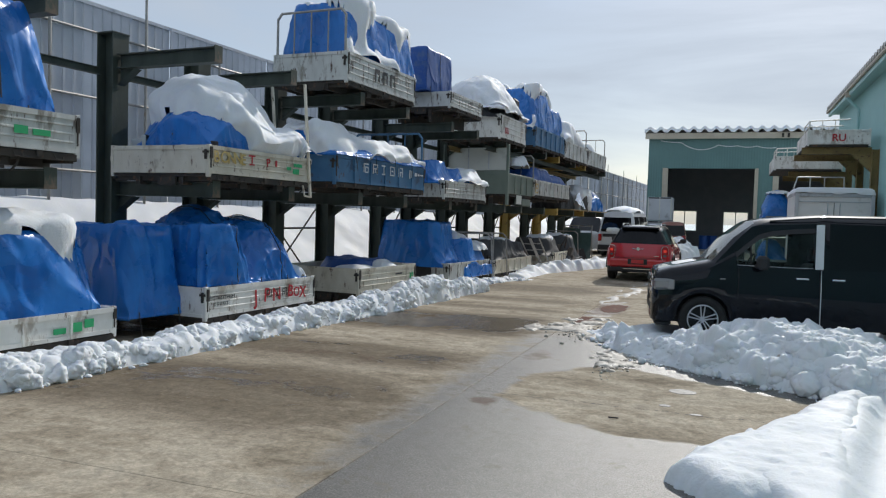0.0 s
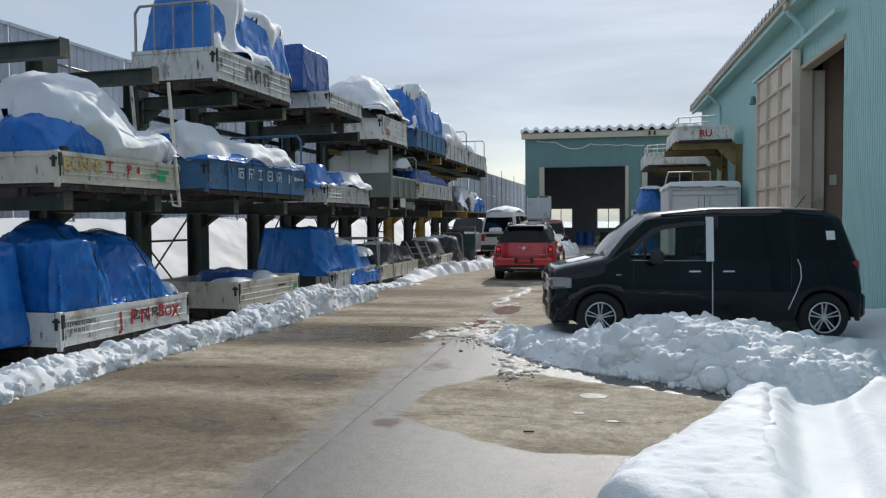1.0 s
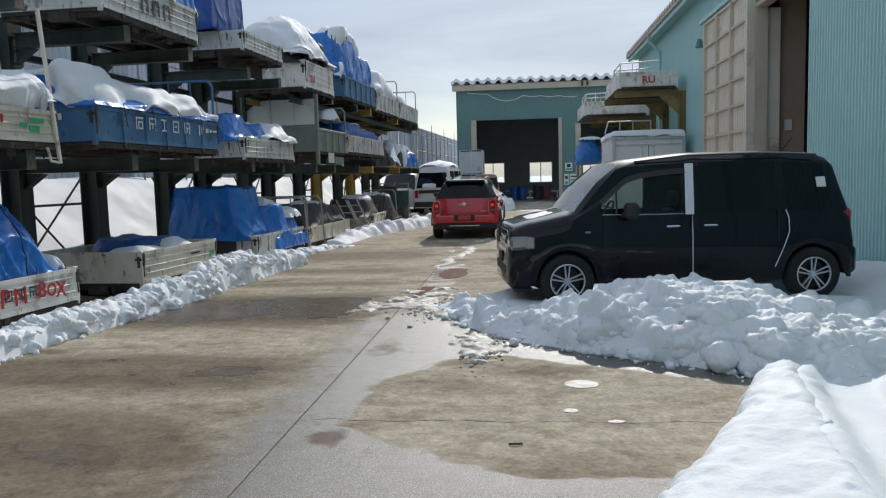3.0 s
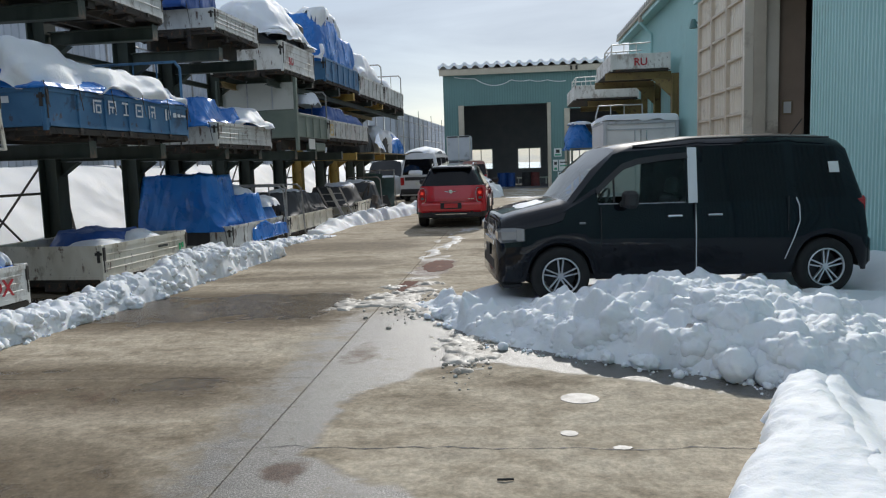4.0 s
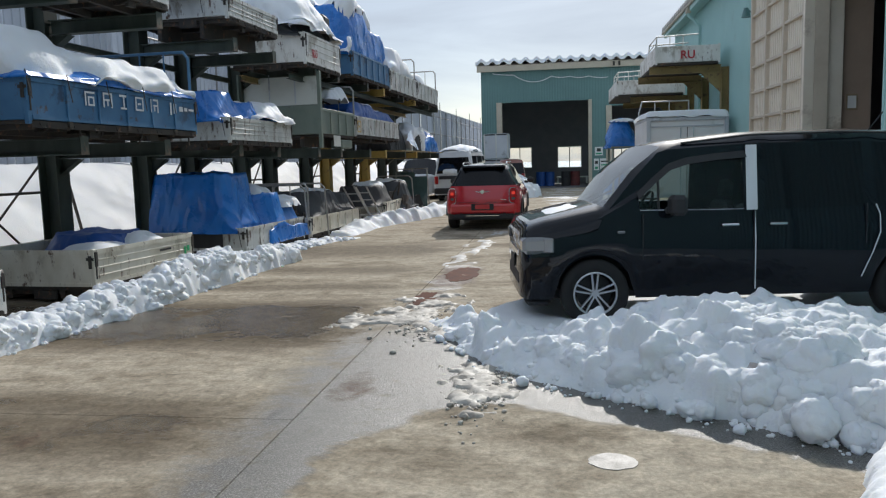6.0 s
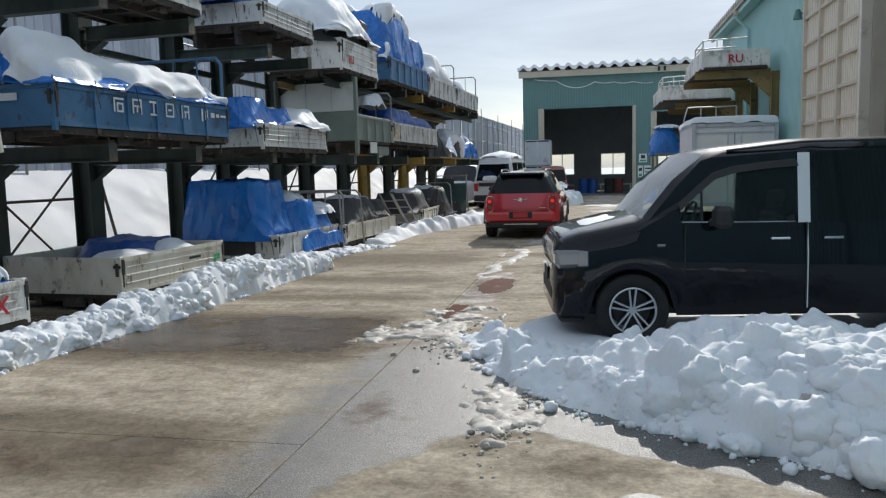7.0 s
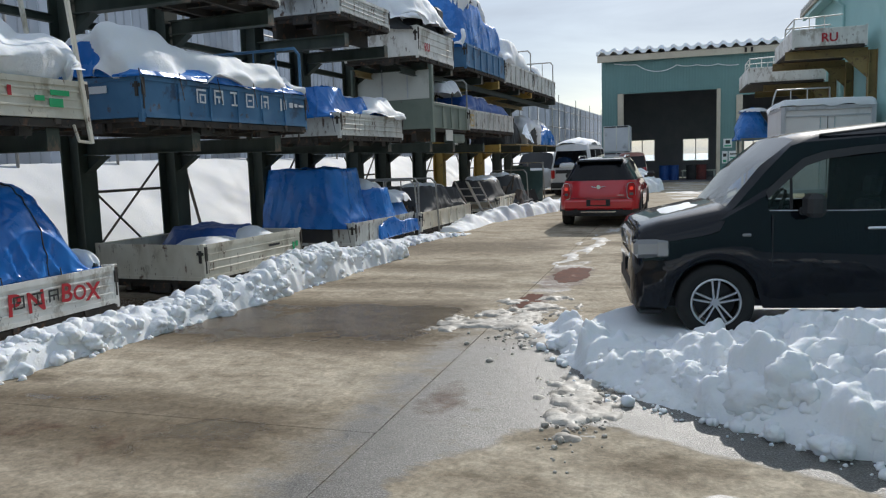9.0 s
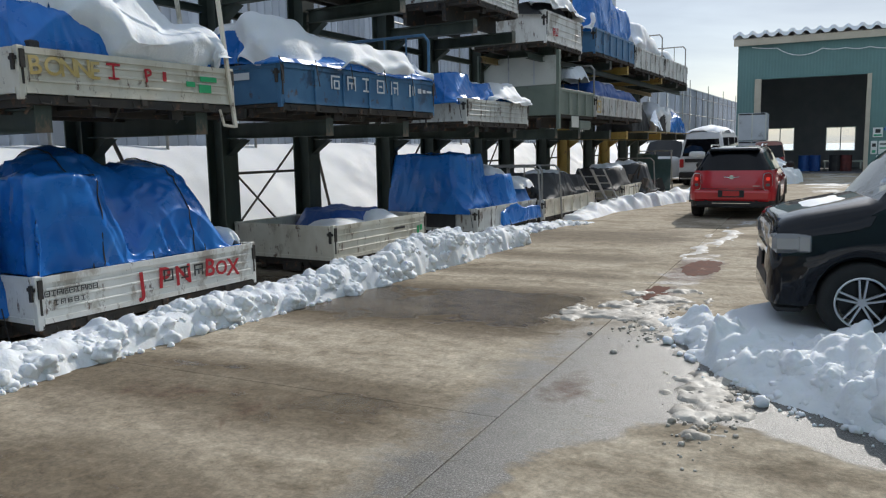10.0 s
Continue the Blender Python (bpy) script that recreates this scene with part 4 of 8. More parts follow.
        part("guard_frame", bm, mat_ if "own" in frame else M_PIPE, t)
        for k in range(1, 4):
            bm = bmesh.new()
            x = -w + 0.06 + (w - 0.12) * k / 4
            rod(bm, (x, yf, h * 0.3), (x, yf, h + hf), 0.013, 6)
            part("guard_bar", bm, mat_ if "own" in frame else M_PIPE, t)
    return t


def text_part(body, size, material, parent, m, label=""):
    cu = bpy.data.curves.new("letters", "FONT")
    cu.body, cu.size, cu.extrude, cu.offset = body, size, 0.0015, 0.003 * size / 0.2
    tmp = new("letters", cu)
    bpy.context.view_layer.update()
    me = bpy.data.meshes.new_from_object(tmp.evaluated_get(bpy.context.evaluated_depsgraph_get()))
    bpy.data.objects.remove(tmp)
    me.materials.clear()
    me.materials.append(material)
    ob = new("lettering", me)
    ob.parent, ob.matrix_local = parent, m
    return tagged(ob, label)


def side_text(bed, body, size, y, z, material, lean=0.0, x=0.021):
    """Letters on the long side that faces the lane; they read along +y."""
    return text_part(body, size, material, bed, Matrix.Translation((x, y, z)) @ pose(0, 0, 0, 90, 0, 90) @ pose(0, 0, 0, 0, 0, lean))


def side_bars(bed, rows, material, x=0.0185):
    for y0, y1, z0, z1 in rows:
        part("lettering", boxes((x - 0.003, y0, z0, x, y1, z1)), material, bed)


def glyph(bed, y, z, s, material, kind, x=0.019):
    """A block of strokes the size of one character that cannot be made out."""
    st = {0: ((0, 1, 0, .13), (0, 1, .87, 1), (0, .14, .13, .87), (.86, 1, .13, .87), (.3, .7, .43, .57)),
          1: ((0, 1, .85, 1), (.43, .57, 0, .85), (.1, .9, 0, .13)),
          2: ((0, .14, 0, 1), (.86, 1, 0, 1), (.14, .86, .86, 1), (.14, .86, .45, .58), (.43, .57, .1, .45)),
          3: ((0, 1, .8, .93), (0, .13, 0, .8), (.3, .95, .5, .62), (.3, .43, 0, .5), (.82, .95, 0, .5), (.43, .82, 0, .12))}[kind % 4]
    bm = bmesh.new()
    for a, b, c, d in st:
        box(bm, x - 0.003, y + a * s, z + c * s, x, y + b * s, z + d * s)
    part("lettering", bm, material, bed)


# ---- loads: goods under tarpaulins, and the snow on them ----
def load_shape(x0, x1, y0, y1, z0, bumps, seed, n=60, fold=0.05, skirt=0.72, hang=0.03):
    """A cloth drawn taut over goods. bumps: (x, y, rx, ry, height, squareness) in the cloth's own square from -1 to 1."""
    a = np.linspace(-1, 1, n)
    A, B = np.meshgrid(a, a, indexing="ij")
    sm = (np.abs(A) ** 14 + np.abs(B) ** 14) ** (1 / 14)
    d = smoothstep((sm - skirt) / (1 - skirt))
    fa = np.clip(A / skirt, -1, 1) * (1 - 0.03 * (1 - d))
    fb = np.clip(B / skirt, -1, 1) * (1 - 0.03 * (1 - d))
    rl = random.Random(int(seed * 10))
    H0 = np.zeros_like(A)
    goods = list(bumps)
    for bx, by, rx, ry, h, q in bumps:       # corners and lids that stand up under the cloth
        for _ in range(3 if q > 2.4 else 0):
            goods.append((bx + rx * rl.uniform(-0.6, 0.6), by + ry * rl.uniform(-0.6, 0.6), rx * rl.uniform(0.10, 0.3), ry * rl.uniform(0.10, 0.3), h * rl.uniform(0.98, 1.05), 4))
    for bx, by, rx, ry, h, q in goods:
        r = (np.abs((fa - bx) / rx) ** q + np.abs((fb - by) / ry) ** q) ** (1 / q)
        H0 = np.maximum(H0, h * (smoothstep((1.12 - r) / 0.20) if q > 2.4 else np.sqrt(np.clip(1 - (r / 1.15) ** 2, 0, 1))))
    H, sag = H0.copy(), 0.45 * H0.max() / n ** 1.5
    for _ in range(int(n * 0.5)):            # a skin stretched over the goods, sagging between them
        P = np.pad(H, 1, mode="edge")
        H = np.maximum(H0, (P[:-2, 1:-1] + P[2:, 1:-1] + P[1:-1, :-2] + P[1:-1, 2:]) / 4 - sag)
    X = (x0 + x1) / 2 + fa * (x1 - x0) / 2
    Y = (y0 + y1) / 2 + fb * (y1 - y0) / 2
    drop = 1 - d
    ridge = 1 - np.abs(2 * fbm(X * 1.3 + seed, Y * 1.3 - seed, 2) - 1)
    Z = z0 - hang + (H + hang) * drop + 0.05 * (ridge - 0.72) * np.clip(H * 1.6, 0.05, 1) * (0.4 + drop * 0.6)
    per = np.where(np.abs(A) > np.abs(B), B * (y1 - y0) / 2, A * (x1 - x0) / 2)
    w = (fbm(per * 2.3 + 0.5 * Z + seed * 3, Z * 0.6 + seed, 2) - 0.5) * 2
    pleat = 1 - np.abs(2 * fbm(per * 4.5 + Z * 0.9 + seed, Z * 0.5 - seed, 2, 1) - 1)
    slope = np.clip(1 - H / (H.max() + 1e-6), 0, 1)
    out = fold * np.maximum(d, 0.4 * slope) * (0.9 * w + 0.9 * (pleat - 0.6) + 0.1) * np.clip((Z - z0 + 0.15) * 3, -0.3, 1)
    X = X + out * np.where(np.abs(A) >= np.abs(B), np.sign(A), 0.3 * np.sign(A))
    Y = Y + out * np.where(np.abs(B) > np.abs(A), np.sign(B), 0.3 * np.sign(B))
    # hem that comes and goes
    hem = 0.10 * (fbm(per * 1.7 + 9 + seed, sm * 0 + seed, 2) - 0.35)
    Z = Z + np.where(sm > 0.985, -hem, 0)
    return X, Y, Z, A, B, H


def crease_lines(u, v, k, width):
    """Narrow raised lines that wander and branch."""
    return np.clip(1 - np.abs(2 * fbm(u, v, 2, k) - 1) / width, 0, 1) ** 1.5


def tarp_load(x0, x1, y0, y1, z0, bumps, seed, label, material=None, snow=0.0, snow_at=0.45, snow_thick=0.16, n=60, fold=0.05, ropes=0, hang=0.03, drape=0.042, snow_side=0.0, skirt=0.72, snowbias=(0.0, 0.0), lash=2):
    X, Y, Z, A, B, H = load_shape(x0, x1, y0, y1, z0, bumps, seed, n, fold, skirt, hang)
    # creases drawn down from the high points
    P3 = np.stack([X, Y, Z], -1)
    nr = np.cross(np.gradient(P3, axis=0), np.gradient(P3, axis=1))
    nr = nr / (np.linalg.norm(nr, axis=-1, keepdims=True) + 1e-9)
    up = np.abs(nr[..., 2])
    q1 = crease_lines(X * 1.6 + Y * 0.9 + seed, Z * 0.7 + Y * 1.9 + seed, 2, 0.22)
    q2 = crease_lines(Y * 3.4 + Z * 1.4 + seed, Z * 1.1 - X * 3.0, 1, 0.20)
    q3 = crease_lines(Y * 7.0 - Z * 4.0 + seed, Z * 3.5 + X * 6.0, 0, 0.30)
    facet = fbm(Y * 1.7 + X + seed, Z * 1.9 - X * 1.4 + seed, 2, 1) - 0.5
    P3 = P3 + nr * (drape * (0.75 * q1 + 0.55 * q2 + 0.28 * q3 * (0.4 + 0.6 * (1 - up)) + 1.1 * facet - 0.3) * np.clip(H * 3, 0.2, 1))[..., None]
    X, Y, Z = P3[..., 0], P3[..., 1], P3[..., 2]
    t = thing("tarpaulin_load", label, "covered load", RACK, "loads under tarpaulins")
    ob = sheet("tarpaulin", np.stack([X, Y, Z], -1).reshape(-1, 3).tolist(), grid_faces(n, n), material or M_TARP, t)
    sol = ob.modifiers.new("thick", "SOLIDIFY")
    sol.thickness = 0.006
    for k in range(ropes):
        b = int(n * (k + 1) / (ropes + 1))
        bm = bmesh.new()
        pts = [(X[i, b], Y[i, b], Z[i, b] + 0.012) for i in range(0, n, 3)]
        for p, q in zip(pts, pts[1:]):
            rod(bm, p, q, 0.007, 5)
        part("rope", bm, M_BLACKB, t)
    for k in range(lash):
        b = int(n * (k + 0.5) / lash)
        i = n - 2
        part("lashing", rod(bmesh.new(), (X[i, b], Y[i, b], Z[i, b] + 0.06), (x1 + 0.035, Y[i, b] + 0.03, z0 - 0.30), 0.006, 5), M_BLACKB, t)
    if snow > 0:
        sm = (np.abs(A) ** 6 + np.abs(B) ** 6) ** (1 / 6)
        slope = np.hypot(*np.gradient(Z)) * n / 60
        mask = snow + 0.12 - sm * 0.80 - 1.7 * np.clip(slope - 0.06, 0, 1) + 1.05 * (fbm(A * 2.1 + seed, B * 2.1 + 2 * seed, 4) - snow_at) + snow_side * A + snowbias[0] * A + snowbias[1] * B
        for _ in range(4):       # no ragged teeth along its edge
            P = np.pad(mask, 1, mode="edge")
            mask = (P[:-2, 1:-1] + P[2:, 1:-1] + P[1:-1, :-2] + P[1:-1, 2:] + P[1:-1, 1:-1]) / 5
        th = snow_thick * np.sqrt(np.clip(mask / 0.22, 0, 1)) * (0.5 + 1.1 * fbm(A * 2.6 + seed, B * 2.6 + seed, 3)) - 0.02
        keep = (mask[:-1, :-1] > -0.05) & (mask[1:, 1:] > -0.05) & (mask[:-1, 1:] > -0.05) & (mask[1:, :-1] > -0.05)
        Zb = Z.copy()
        for _ in range(5):       # snow rounds off the folds below it
            P = np.pad(Zb, 1, mode="edge")
            Zb = (P[:-2, 1:-1] + P[2:, 1:-1] + P[1:-1, :-2] + P[1:-1, 2:] + 2 * P[1:-1, 1:-1]) / 6
        soft = np.clip(mask / 0.2, 0, 1)
        Zt = np.maximum(Z, Zb * soft + Z * (1 - soft))
        S = np.stack([X, Y, Zt], -1)
        nr = np.cross(np.gradient(S, axis=0), np.gradient(S, axis=1))
        for _ in range(3):
            P = np.pad(nr, ((1, 1), (1, 1), (0, 0)), mode="edge")
            nr = (P[:-2, 1:-1] + P[2:, 1:-1] + P[1:-1, :-2] + P[1:-1, 2:] + P[1:-1, 1:-1]) / 5
        nr = nr / (np.linalg.norm(nr, axis=-1, keepdims=True) + 1e-9)
        nr[..., 2] = np.abs(nr[..., 2]) + 0.7
        nr = nr / np.linalg.norm(nr, axis=-1, keepdims=True)
        v, f = compact((S + nr * th[..., None]).reshape(-1, 3), grid_faces(n, n, keep))
        if f:
            tagged(sheet("snow_cap", v, f, M_SNOW, m=RACK), "thick rounded snow lying on a covered load", "snow", kind="stuff")
    return t


def snow_lump(x0, x1, y0, y1, z0, h, seed, world_m=None, n=30, label="rounded snow lying in a truck bed", sharp=4.0):
    a = np.linspace(-1, 1, n)
    A, B = np.meshgrid(a, a, indexing="ij")
    r = (np.abs(A) ** sharp + np.abs(B) ** sharp) ** (1 / sharp) + 0.35 * (fbm(A * 2 + seed, B * 2 - seed, 3) - 0.5)
    Z = z0 - 0.03 + (h + 0.03) * np.sqrt(np.clip(1 - r ** 2, 0, 1)) * (0.75 + 0.5 * fbm(A * 1.6 + seed, B * 1.6, 3))
    X, Y = (x0 + x1) / 2 + A * (x1 - x0) / 2, (y0 + y1) / 2 + B * (y1 - y0) / 2
    keep = (r[:-1, :-1] < 1.05) & (r[1:, 1:] < 1.05)
    v, f = compact(np.stack([X, Y, Z], -1).reshape(-1, 3), grid_faces(n, n, keep))
    return tagged(sheet("snow_cap", v, f, M_SNOW, m=RACK if world_m is None else world_m), label, "snow", kind="stuff")


# lower tier
b = truck_bed(-7.4, -3.98, 0.22, 0.50, M_WHITE, "worn white truck bed standing on the ground", 1.6)
side_bars(b, ((2.6, 2.75, 0.07, 0.13), (2.8, 2.95, 0.07, 0.17), (2.98, 3.1, 0.1, 0.19)), M_GRNPAINT)
tarp_load(-1.5, -0.04, -7.3, -4.1, 0.5, ((0, 0.2, 0.95, 0.8, 0.85, 3),), 3.1, "goods under a blue tarpaulin topped with thick snow", snow=0.40, snow_thick=0.20, fold=0.05, hang=0.05, n=80, lash=3)
b = truck_bed(-2.52, 0.02, 0.21, 0.60, M_WHITE, "white truck bed sprayed with red letters, on the ground", 1.6, ribs=False)
for ch, y, z, s, r in (("J", 0.99, 0.09, 0.29, 4), ("P", 1.20, 0.11, 0.28, -3), ("N", 1.41, 0.10, 0.27, 3), ("B", 1.78, 0.14, 0.25, -5), ("O", 1.94, 0.12, 0.20, 4), ("X", 2.09, 0.10, 0.25, -4)):
    side_text(b, ch, s, y, z, M_REDPAINT, r)
for k, y in enumerate((1.27, 1.47, 1.65)):
    glyph(b, y, 0.16, 0.115, M_BLKPAINT, k, x=0.0235)
for k in range(9):
    glyph(b, 0.06 + 0.056 * k, 0.225, 0.048, M_BLKPAINT, k)
for k in range(5):
    glyph(b, 0.14 + 0.062 * k, 0.145, 0.042, M_BLKPAINT, k + 1)
tarp_load(-1.57, -0.06, -2.45, -0.15, 0.585, ((-0.25, -0.32, 0.85, 0.50, 1.10, 2.3), (0.0, 0.36, 0.95, 0.52, 0.95, 2.3), (0.5, -0.66, 0.5, 0.33, 0.84, 5)), 7.7,
          "bulky goods under a shiny blue tarpaulin lashed with rope", n=130, fold=0.055, ropes=2, hang=-0.02, drape=0.045, lash=5)
snow_lump(-0.75, -0.06, -0.26, -0.03, 0.60, 0.20, 2.0, n=18)
tarp_load(-1.6, -0.4, -3.4, -2.45, 0.3, ((0, 0, 0.9, 0.9, 1.1, 6),), 5.5, "tall goods under a smooth blue tarpaulin at a truck bed's end", fold=0.035, drape=0.022, n=80)

b = truck_bed(1.44, 3.66, 0.20, 0.64, M_CREAM, "open worn white truck bed with snow and a tarpaulin inside", 1.72, ribs=False, tilt=-1.2)
side_bars(b, ((1.95, 2.0, 0.16, 0.27), (2.03, 2.09, 0.2, 0.28)), M_GRNPAINT)
side_bars(b, ((1.35, 1.62, 0.27, 0.30),), M_BLKPAINT)
tarp_load(-1.55, -0.15, 2.2, 3.5, 0.42, ((-0.2, 0.1, 0.8, 0.8, 0.32, 2.5),), 11.3, "crumpled blue tarpaulin lying in an open truck bed", fold=0.05, n=44, material=M_TARPD)
snow_lump(-1.1, -0.08, 1.75, 2.8, 0.40, 0.26, 8.0)
snow_lump(-0.75, -0.05, 2.6, 3.45, 0.42, 0.30, 9.0)

b = truck_bed(5.5, 8.2, 0.16, 0.55, M_WORNW_SHADE, "grey-white truck bed with a black panel for its shaded open end", 1.75)
# flat black panel on the gate, in place of a recess's shade
part("end_shade_panel", boxes((-1.50, -0.022, 0.05, -0.42, -0.0145, 0.33), bevel=0.002), M_BLACKB, b)
tarp_load(-1.8, -0.12, 5.42, 6.75, 0.52, ((-0.12, -0.05, 0.88, 0.90, 0.98, 6),), 15.2, "tall boxy goods under a blue tarpaulin", fold=0.035, n=100, hang=0.06, drape=0.020, lash=3)
tarp_load(-1.5, 0.06, 6.45, 8.35, 0.42, ((0.1, -0.4, 0.7, 0.5, 0.66, 3), (-0.1, 0.5, 0.8, 0.5, 0.45, 3)), 18.6, "goods under a crumpled blue tarpaulin patched with snow", fold=0.06, n=90, hang=0.22)
snow_lump(-1.0, -0.16, 6.60, 7.36, 1.02, 0.24, 4.4)
snow_lump(-1.15, -0.05, 7.45, 8.28, 0.82, 0.22, 5.4)
truck_bed(8.6, 12.0, 0.14, 0.5, M_CREAM, "shabby cream truck bed on the ground", 1.7, frame="near")
tarp_load(-1.6, -0.1, 9.2, 12.2, 0.45, ((0, -0.3, 0.85, 0.6, 0.55, 3), (0.1, 0.55, 0.7, 0.4, 0.45, 3)), 22.9, "scrap under a dark grey cover dusted with snow", material=M_GTARP, snow=0.06, snow_thick=0.06, fold=0.06, n=80)

def scrap(x0, x1, y0, y1, z0, n, hmax, seed, label, mats):
    """Tangled machine parts: housings, pulleys, pipes and plates heaped together."""
    g, rn = thing("scrap_parts", label, "scrap", RACK), random.Random(seed)
    for k in range(n):
        x, y, q = rn.uniform(x0, x1), rn.uniform(y0, y1), rn.uniform(0.06, 0.17)
        zb = z0 + 0.55 * hmax * rn.random() * (k > n // 2)
        turn = pose(x, y, zb, rn.uniform(-25, 25), rn.uniform(-25, 25), rn.uniform(0, 180))
        bm, kind = bmesh.new(), k % 4
        if kind == 0:
            box(bm, -q, -q * 0.7, -0.02, q, q * 0.7, hmax * rn.uniform(0.3, 0.7), 0.02, m=turn)
            box(bm, -q * 0.5, -q * 0.4, 0.1, q * 0.5, q * 0.9, hmax * 0.8, 0.015, m=turn)
        elif kind == 1:
            rod(bm, (0, 0, 0.02), (0, q * 0.5, 0.04), q, 14)
            rod(bm, (0, q * 0.4, 0.03), (0, q * 1.4, 0.08), q * 0.4, 10)
            bmesh.ops.transform(bm, matrix=turn, verts=bm.verts)
        elif kind == 2:
            tube(bm, [(0, 0, 0), (0.05, 0.1, hmax * 0.5), (0.2, 0.15, hmax * rn.uniform(0.7, 1.1)), (0.35, 0.1, hmax * 0.5)], rn.uniform(0.012, 0.03), 6)
            bmesh.ops.transform(bm, matrix=turn, verts=bm.verts)
        else:
            box(bm, -q * 1.6, -0.008, 0.0, q * 1.6, 0.008, hmax * rn.uniform(0.5, 0.9), 0.004, m=turn)
        part("piece", bm, rn.choice(mats), g)
    return g


scrap(-1.4, -0.2, 8.8, 10.4, 0.16, 26, 0.55, 3, "dark engine scrap heaped in a shabby truck bed", (M_BLACKB, M_UNDER, M_DPIPE, M_BLACKB))
scrap(-1.0, 0.15, 15.0, 17.9, 0.03, 30, 0.75, 6, "rusty machine scrap standing at the rack's foot", (M_BLACKB, M_UNDER, M_DPIPE, M_GREYG, M_RED))
scrap(-1.3, -0.1, 18.2, 20.3, 0.03, 22, 0.6, 9, "dark machine scrap beside a pane stand", (M_BLACKB, M_UNDER, M_DPIPE, M_PIPE))
scrap(-1.3, -0.2, 10.5, 12.1, 2.31, 20, 0.72, 12, "black machine parts heaped behind a panel", (M_BLACKB, M_UNDER, M_BLACKB))

# middle tier
b = truck_bed(-7.2, -4.49, 2.16, 2.55, M_WORNW_SHADE, "white truck bed on the rack's middle tier", 1.6, ribs=False)
side_bars(b, ((1.95, 2.1, 0.14, 0.22), (2.15, 2.35, 0.14, 0.2)), M_GRNPAINT)
tarp_load(-1.5, -0.08, -7.1, -4.7, 2.55, ((0, 0.0, 1.0, 0.98, 1.05, 4),), 27.0, "tall goods under a blue tarpaulin with a little snow", snow=0.12, snow_thick=0.1, fold=0.09, ropes=2)
b = truck_bed(-2.5, -0.17, 2.09, 2.45, M_CREAM, "rusty cream truck bed sprayed with yellow letters", 1.7, ribs=False)
for x_, z0_ in ((0.03, -0.24), (-0.62, 0.30), (-1.25, 0.30)):
    part("guard_post", box(bmesh.new(), -0.018, -0.022, 0.0, 0.018, 0.022, 1.5 - z0_, 0.005, m=pose(x_, 2.30, z0_, 7, 0, 0)), M_CREAM, b)
part("guard_foot", tube(bmesh.new(), [(0.03, 2.29, -0.23), (0.03, 2.14, -0.215), (0.03, 2.09, -0.06)], 0.015, 6), M_CREAM, b)
for k, ch in enumerate("BONNE"):
    side_text(b, ch, 0.21, 0.07 + 0.137 * k, 0.15, M_YELPAINT, random.uniform(-5, 5))
for ch, y, s in (("P", 1.19, 0.17),):
    side_text(b, ch, s, y, 0.16, M_REDPAINT, 6)
glyph(b, 0.79, 0.16, 0.14, M_REDPAINT, 1)
side_bars(b, ((1.40, 1.44, 0.18, 0.27),), M_REDPAINT)
side_bars(b, ((1.68, 1.79, 0.15, 0.20), (1.84, 2.00, 0.10, 0.18), (1.86, 2.08, 0.21, 0.26)), M_GRNPAINT)
tarp_load(-1.62, -0.05, -2.42, -0.4, 2.43, ((0.25, -0.48, 0.75, 0.52, 0.62, 2.2), (-0.15, -0.05, 0.9, 0.72, 0.88, 2.2), (0.3, 0.7, 0.8, 0.42, 0.28, 2.2)), 31.4,
          "engine parts under a blue tarpaulin buried in deep snow", snow=0.52, snow_thick=0.24, snow_at=0.45, fold=0.05, n=100, hang=0.02, snowbias=(-0.10, 0.26), drape=0.03)
snow_lump(-1.0, -0.03, -0.95, -0.2, 2.44, 0.34, 6.1)
junk = thing("scrap_parts", "dark tangled engine scrap in a truck bed", "scrap", RACK)
rnd = random.Random(5)
for k in range(26):
    x, y = rnd.uniform(-1.4, -0.32), rnd.uniform(-2.34, -1.95)
    s = rnd.uniform(0.05, 0.14)
    bm = bmesh.new()
    if k % 2:
        box(bm, x - s, y - s * 0.6, 2.12, x + s, y + s * 0.6, 2.42 + rnd.uniform(0.0, 0.16), 0.012, m=pose(0, 0, 0, 0, 0, rnd.uniform(-8, 8)))
    else:
        rod(bm, (x, y, 2.14), (x + rnd.uniform(-0.2, 0.2), y + rnd.uniform(-0.1, 0.3), 2.5 + rnd.uniform(0, 0.15)), s * 0.4, 8)
    part("piece", bm, (M_BLACKB, M_UNDER, M_GREYW)[k % 3], junk)

b = truck_bed(0.57, 4.07, 2.15, 2.60, M_BLUEP, "worn blue truck bed with white characters, on the middle tier", 1.72, frame="far own")
for k, y in enumerate((0.92, 1.26, 1.59, 1.93, 2.28)):
    glyph(b, y, 0.205, 0.18, M_WHTPAINT, (3, 2, 1, 0, 2)[k])
side_bars(b, ((2.76, 2.80, 0.2, 0.37), (2.85, 2.92, 0.22, 0.36), (3.0, 3.10, 0.26, 0.33), (3.14, 3.22, 0.27, 0.32), (3.26, 3.40, 0.28, 0.31)), M_WHTPAINT)
part("lettering", boxes((-0.75, -0.0175, 0.28, -0.45, -0.0145, 0.36)), M_WHTPAINT, b)
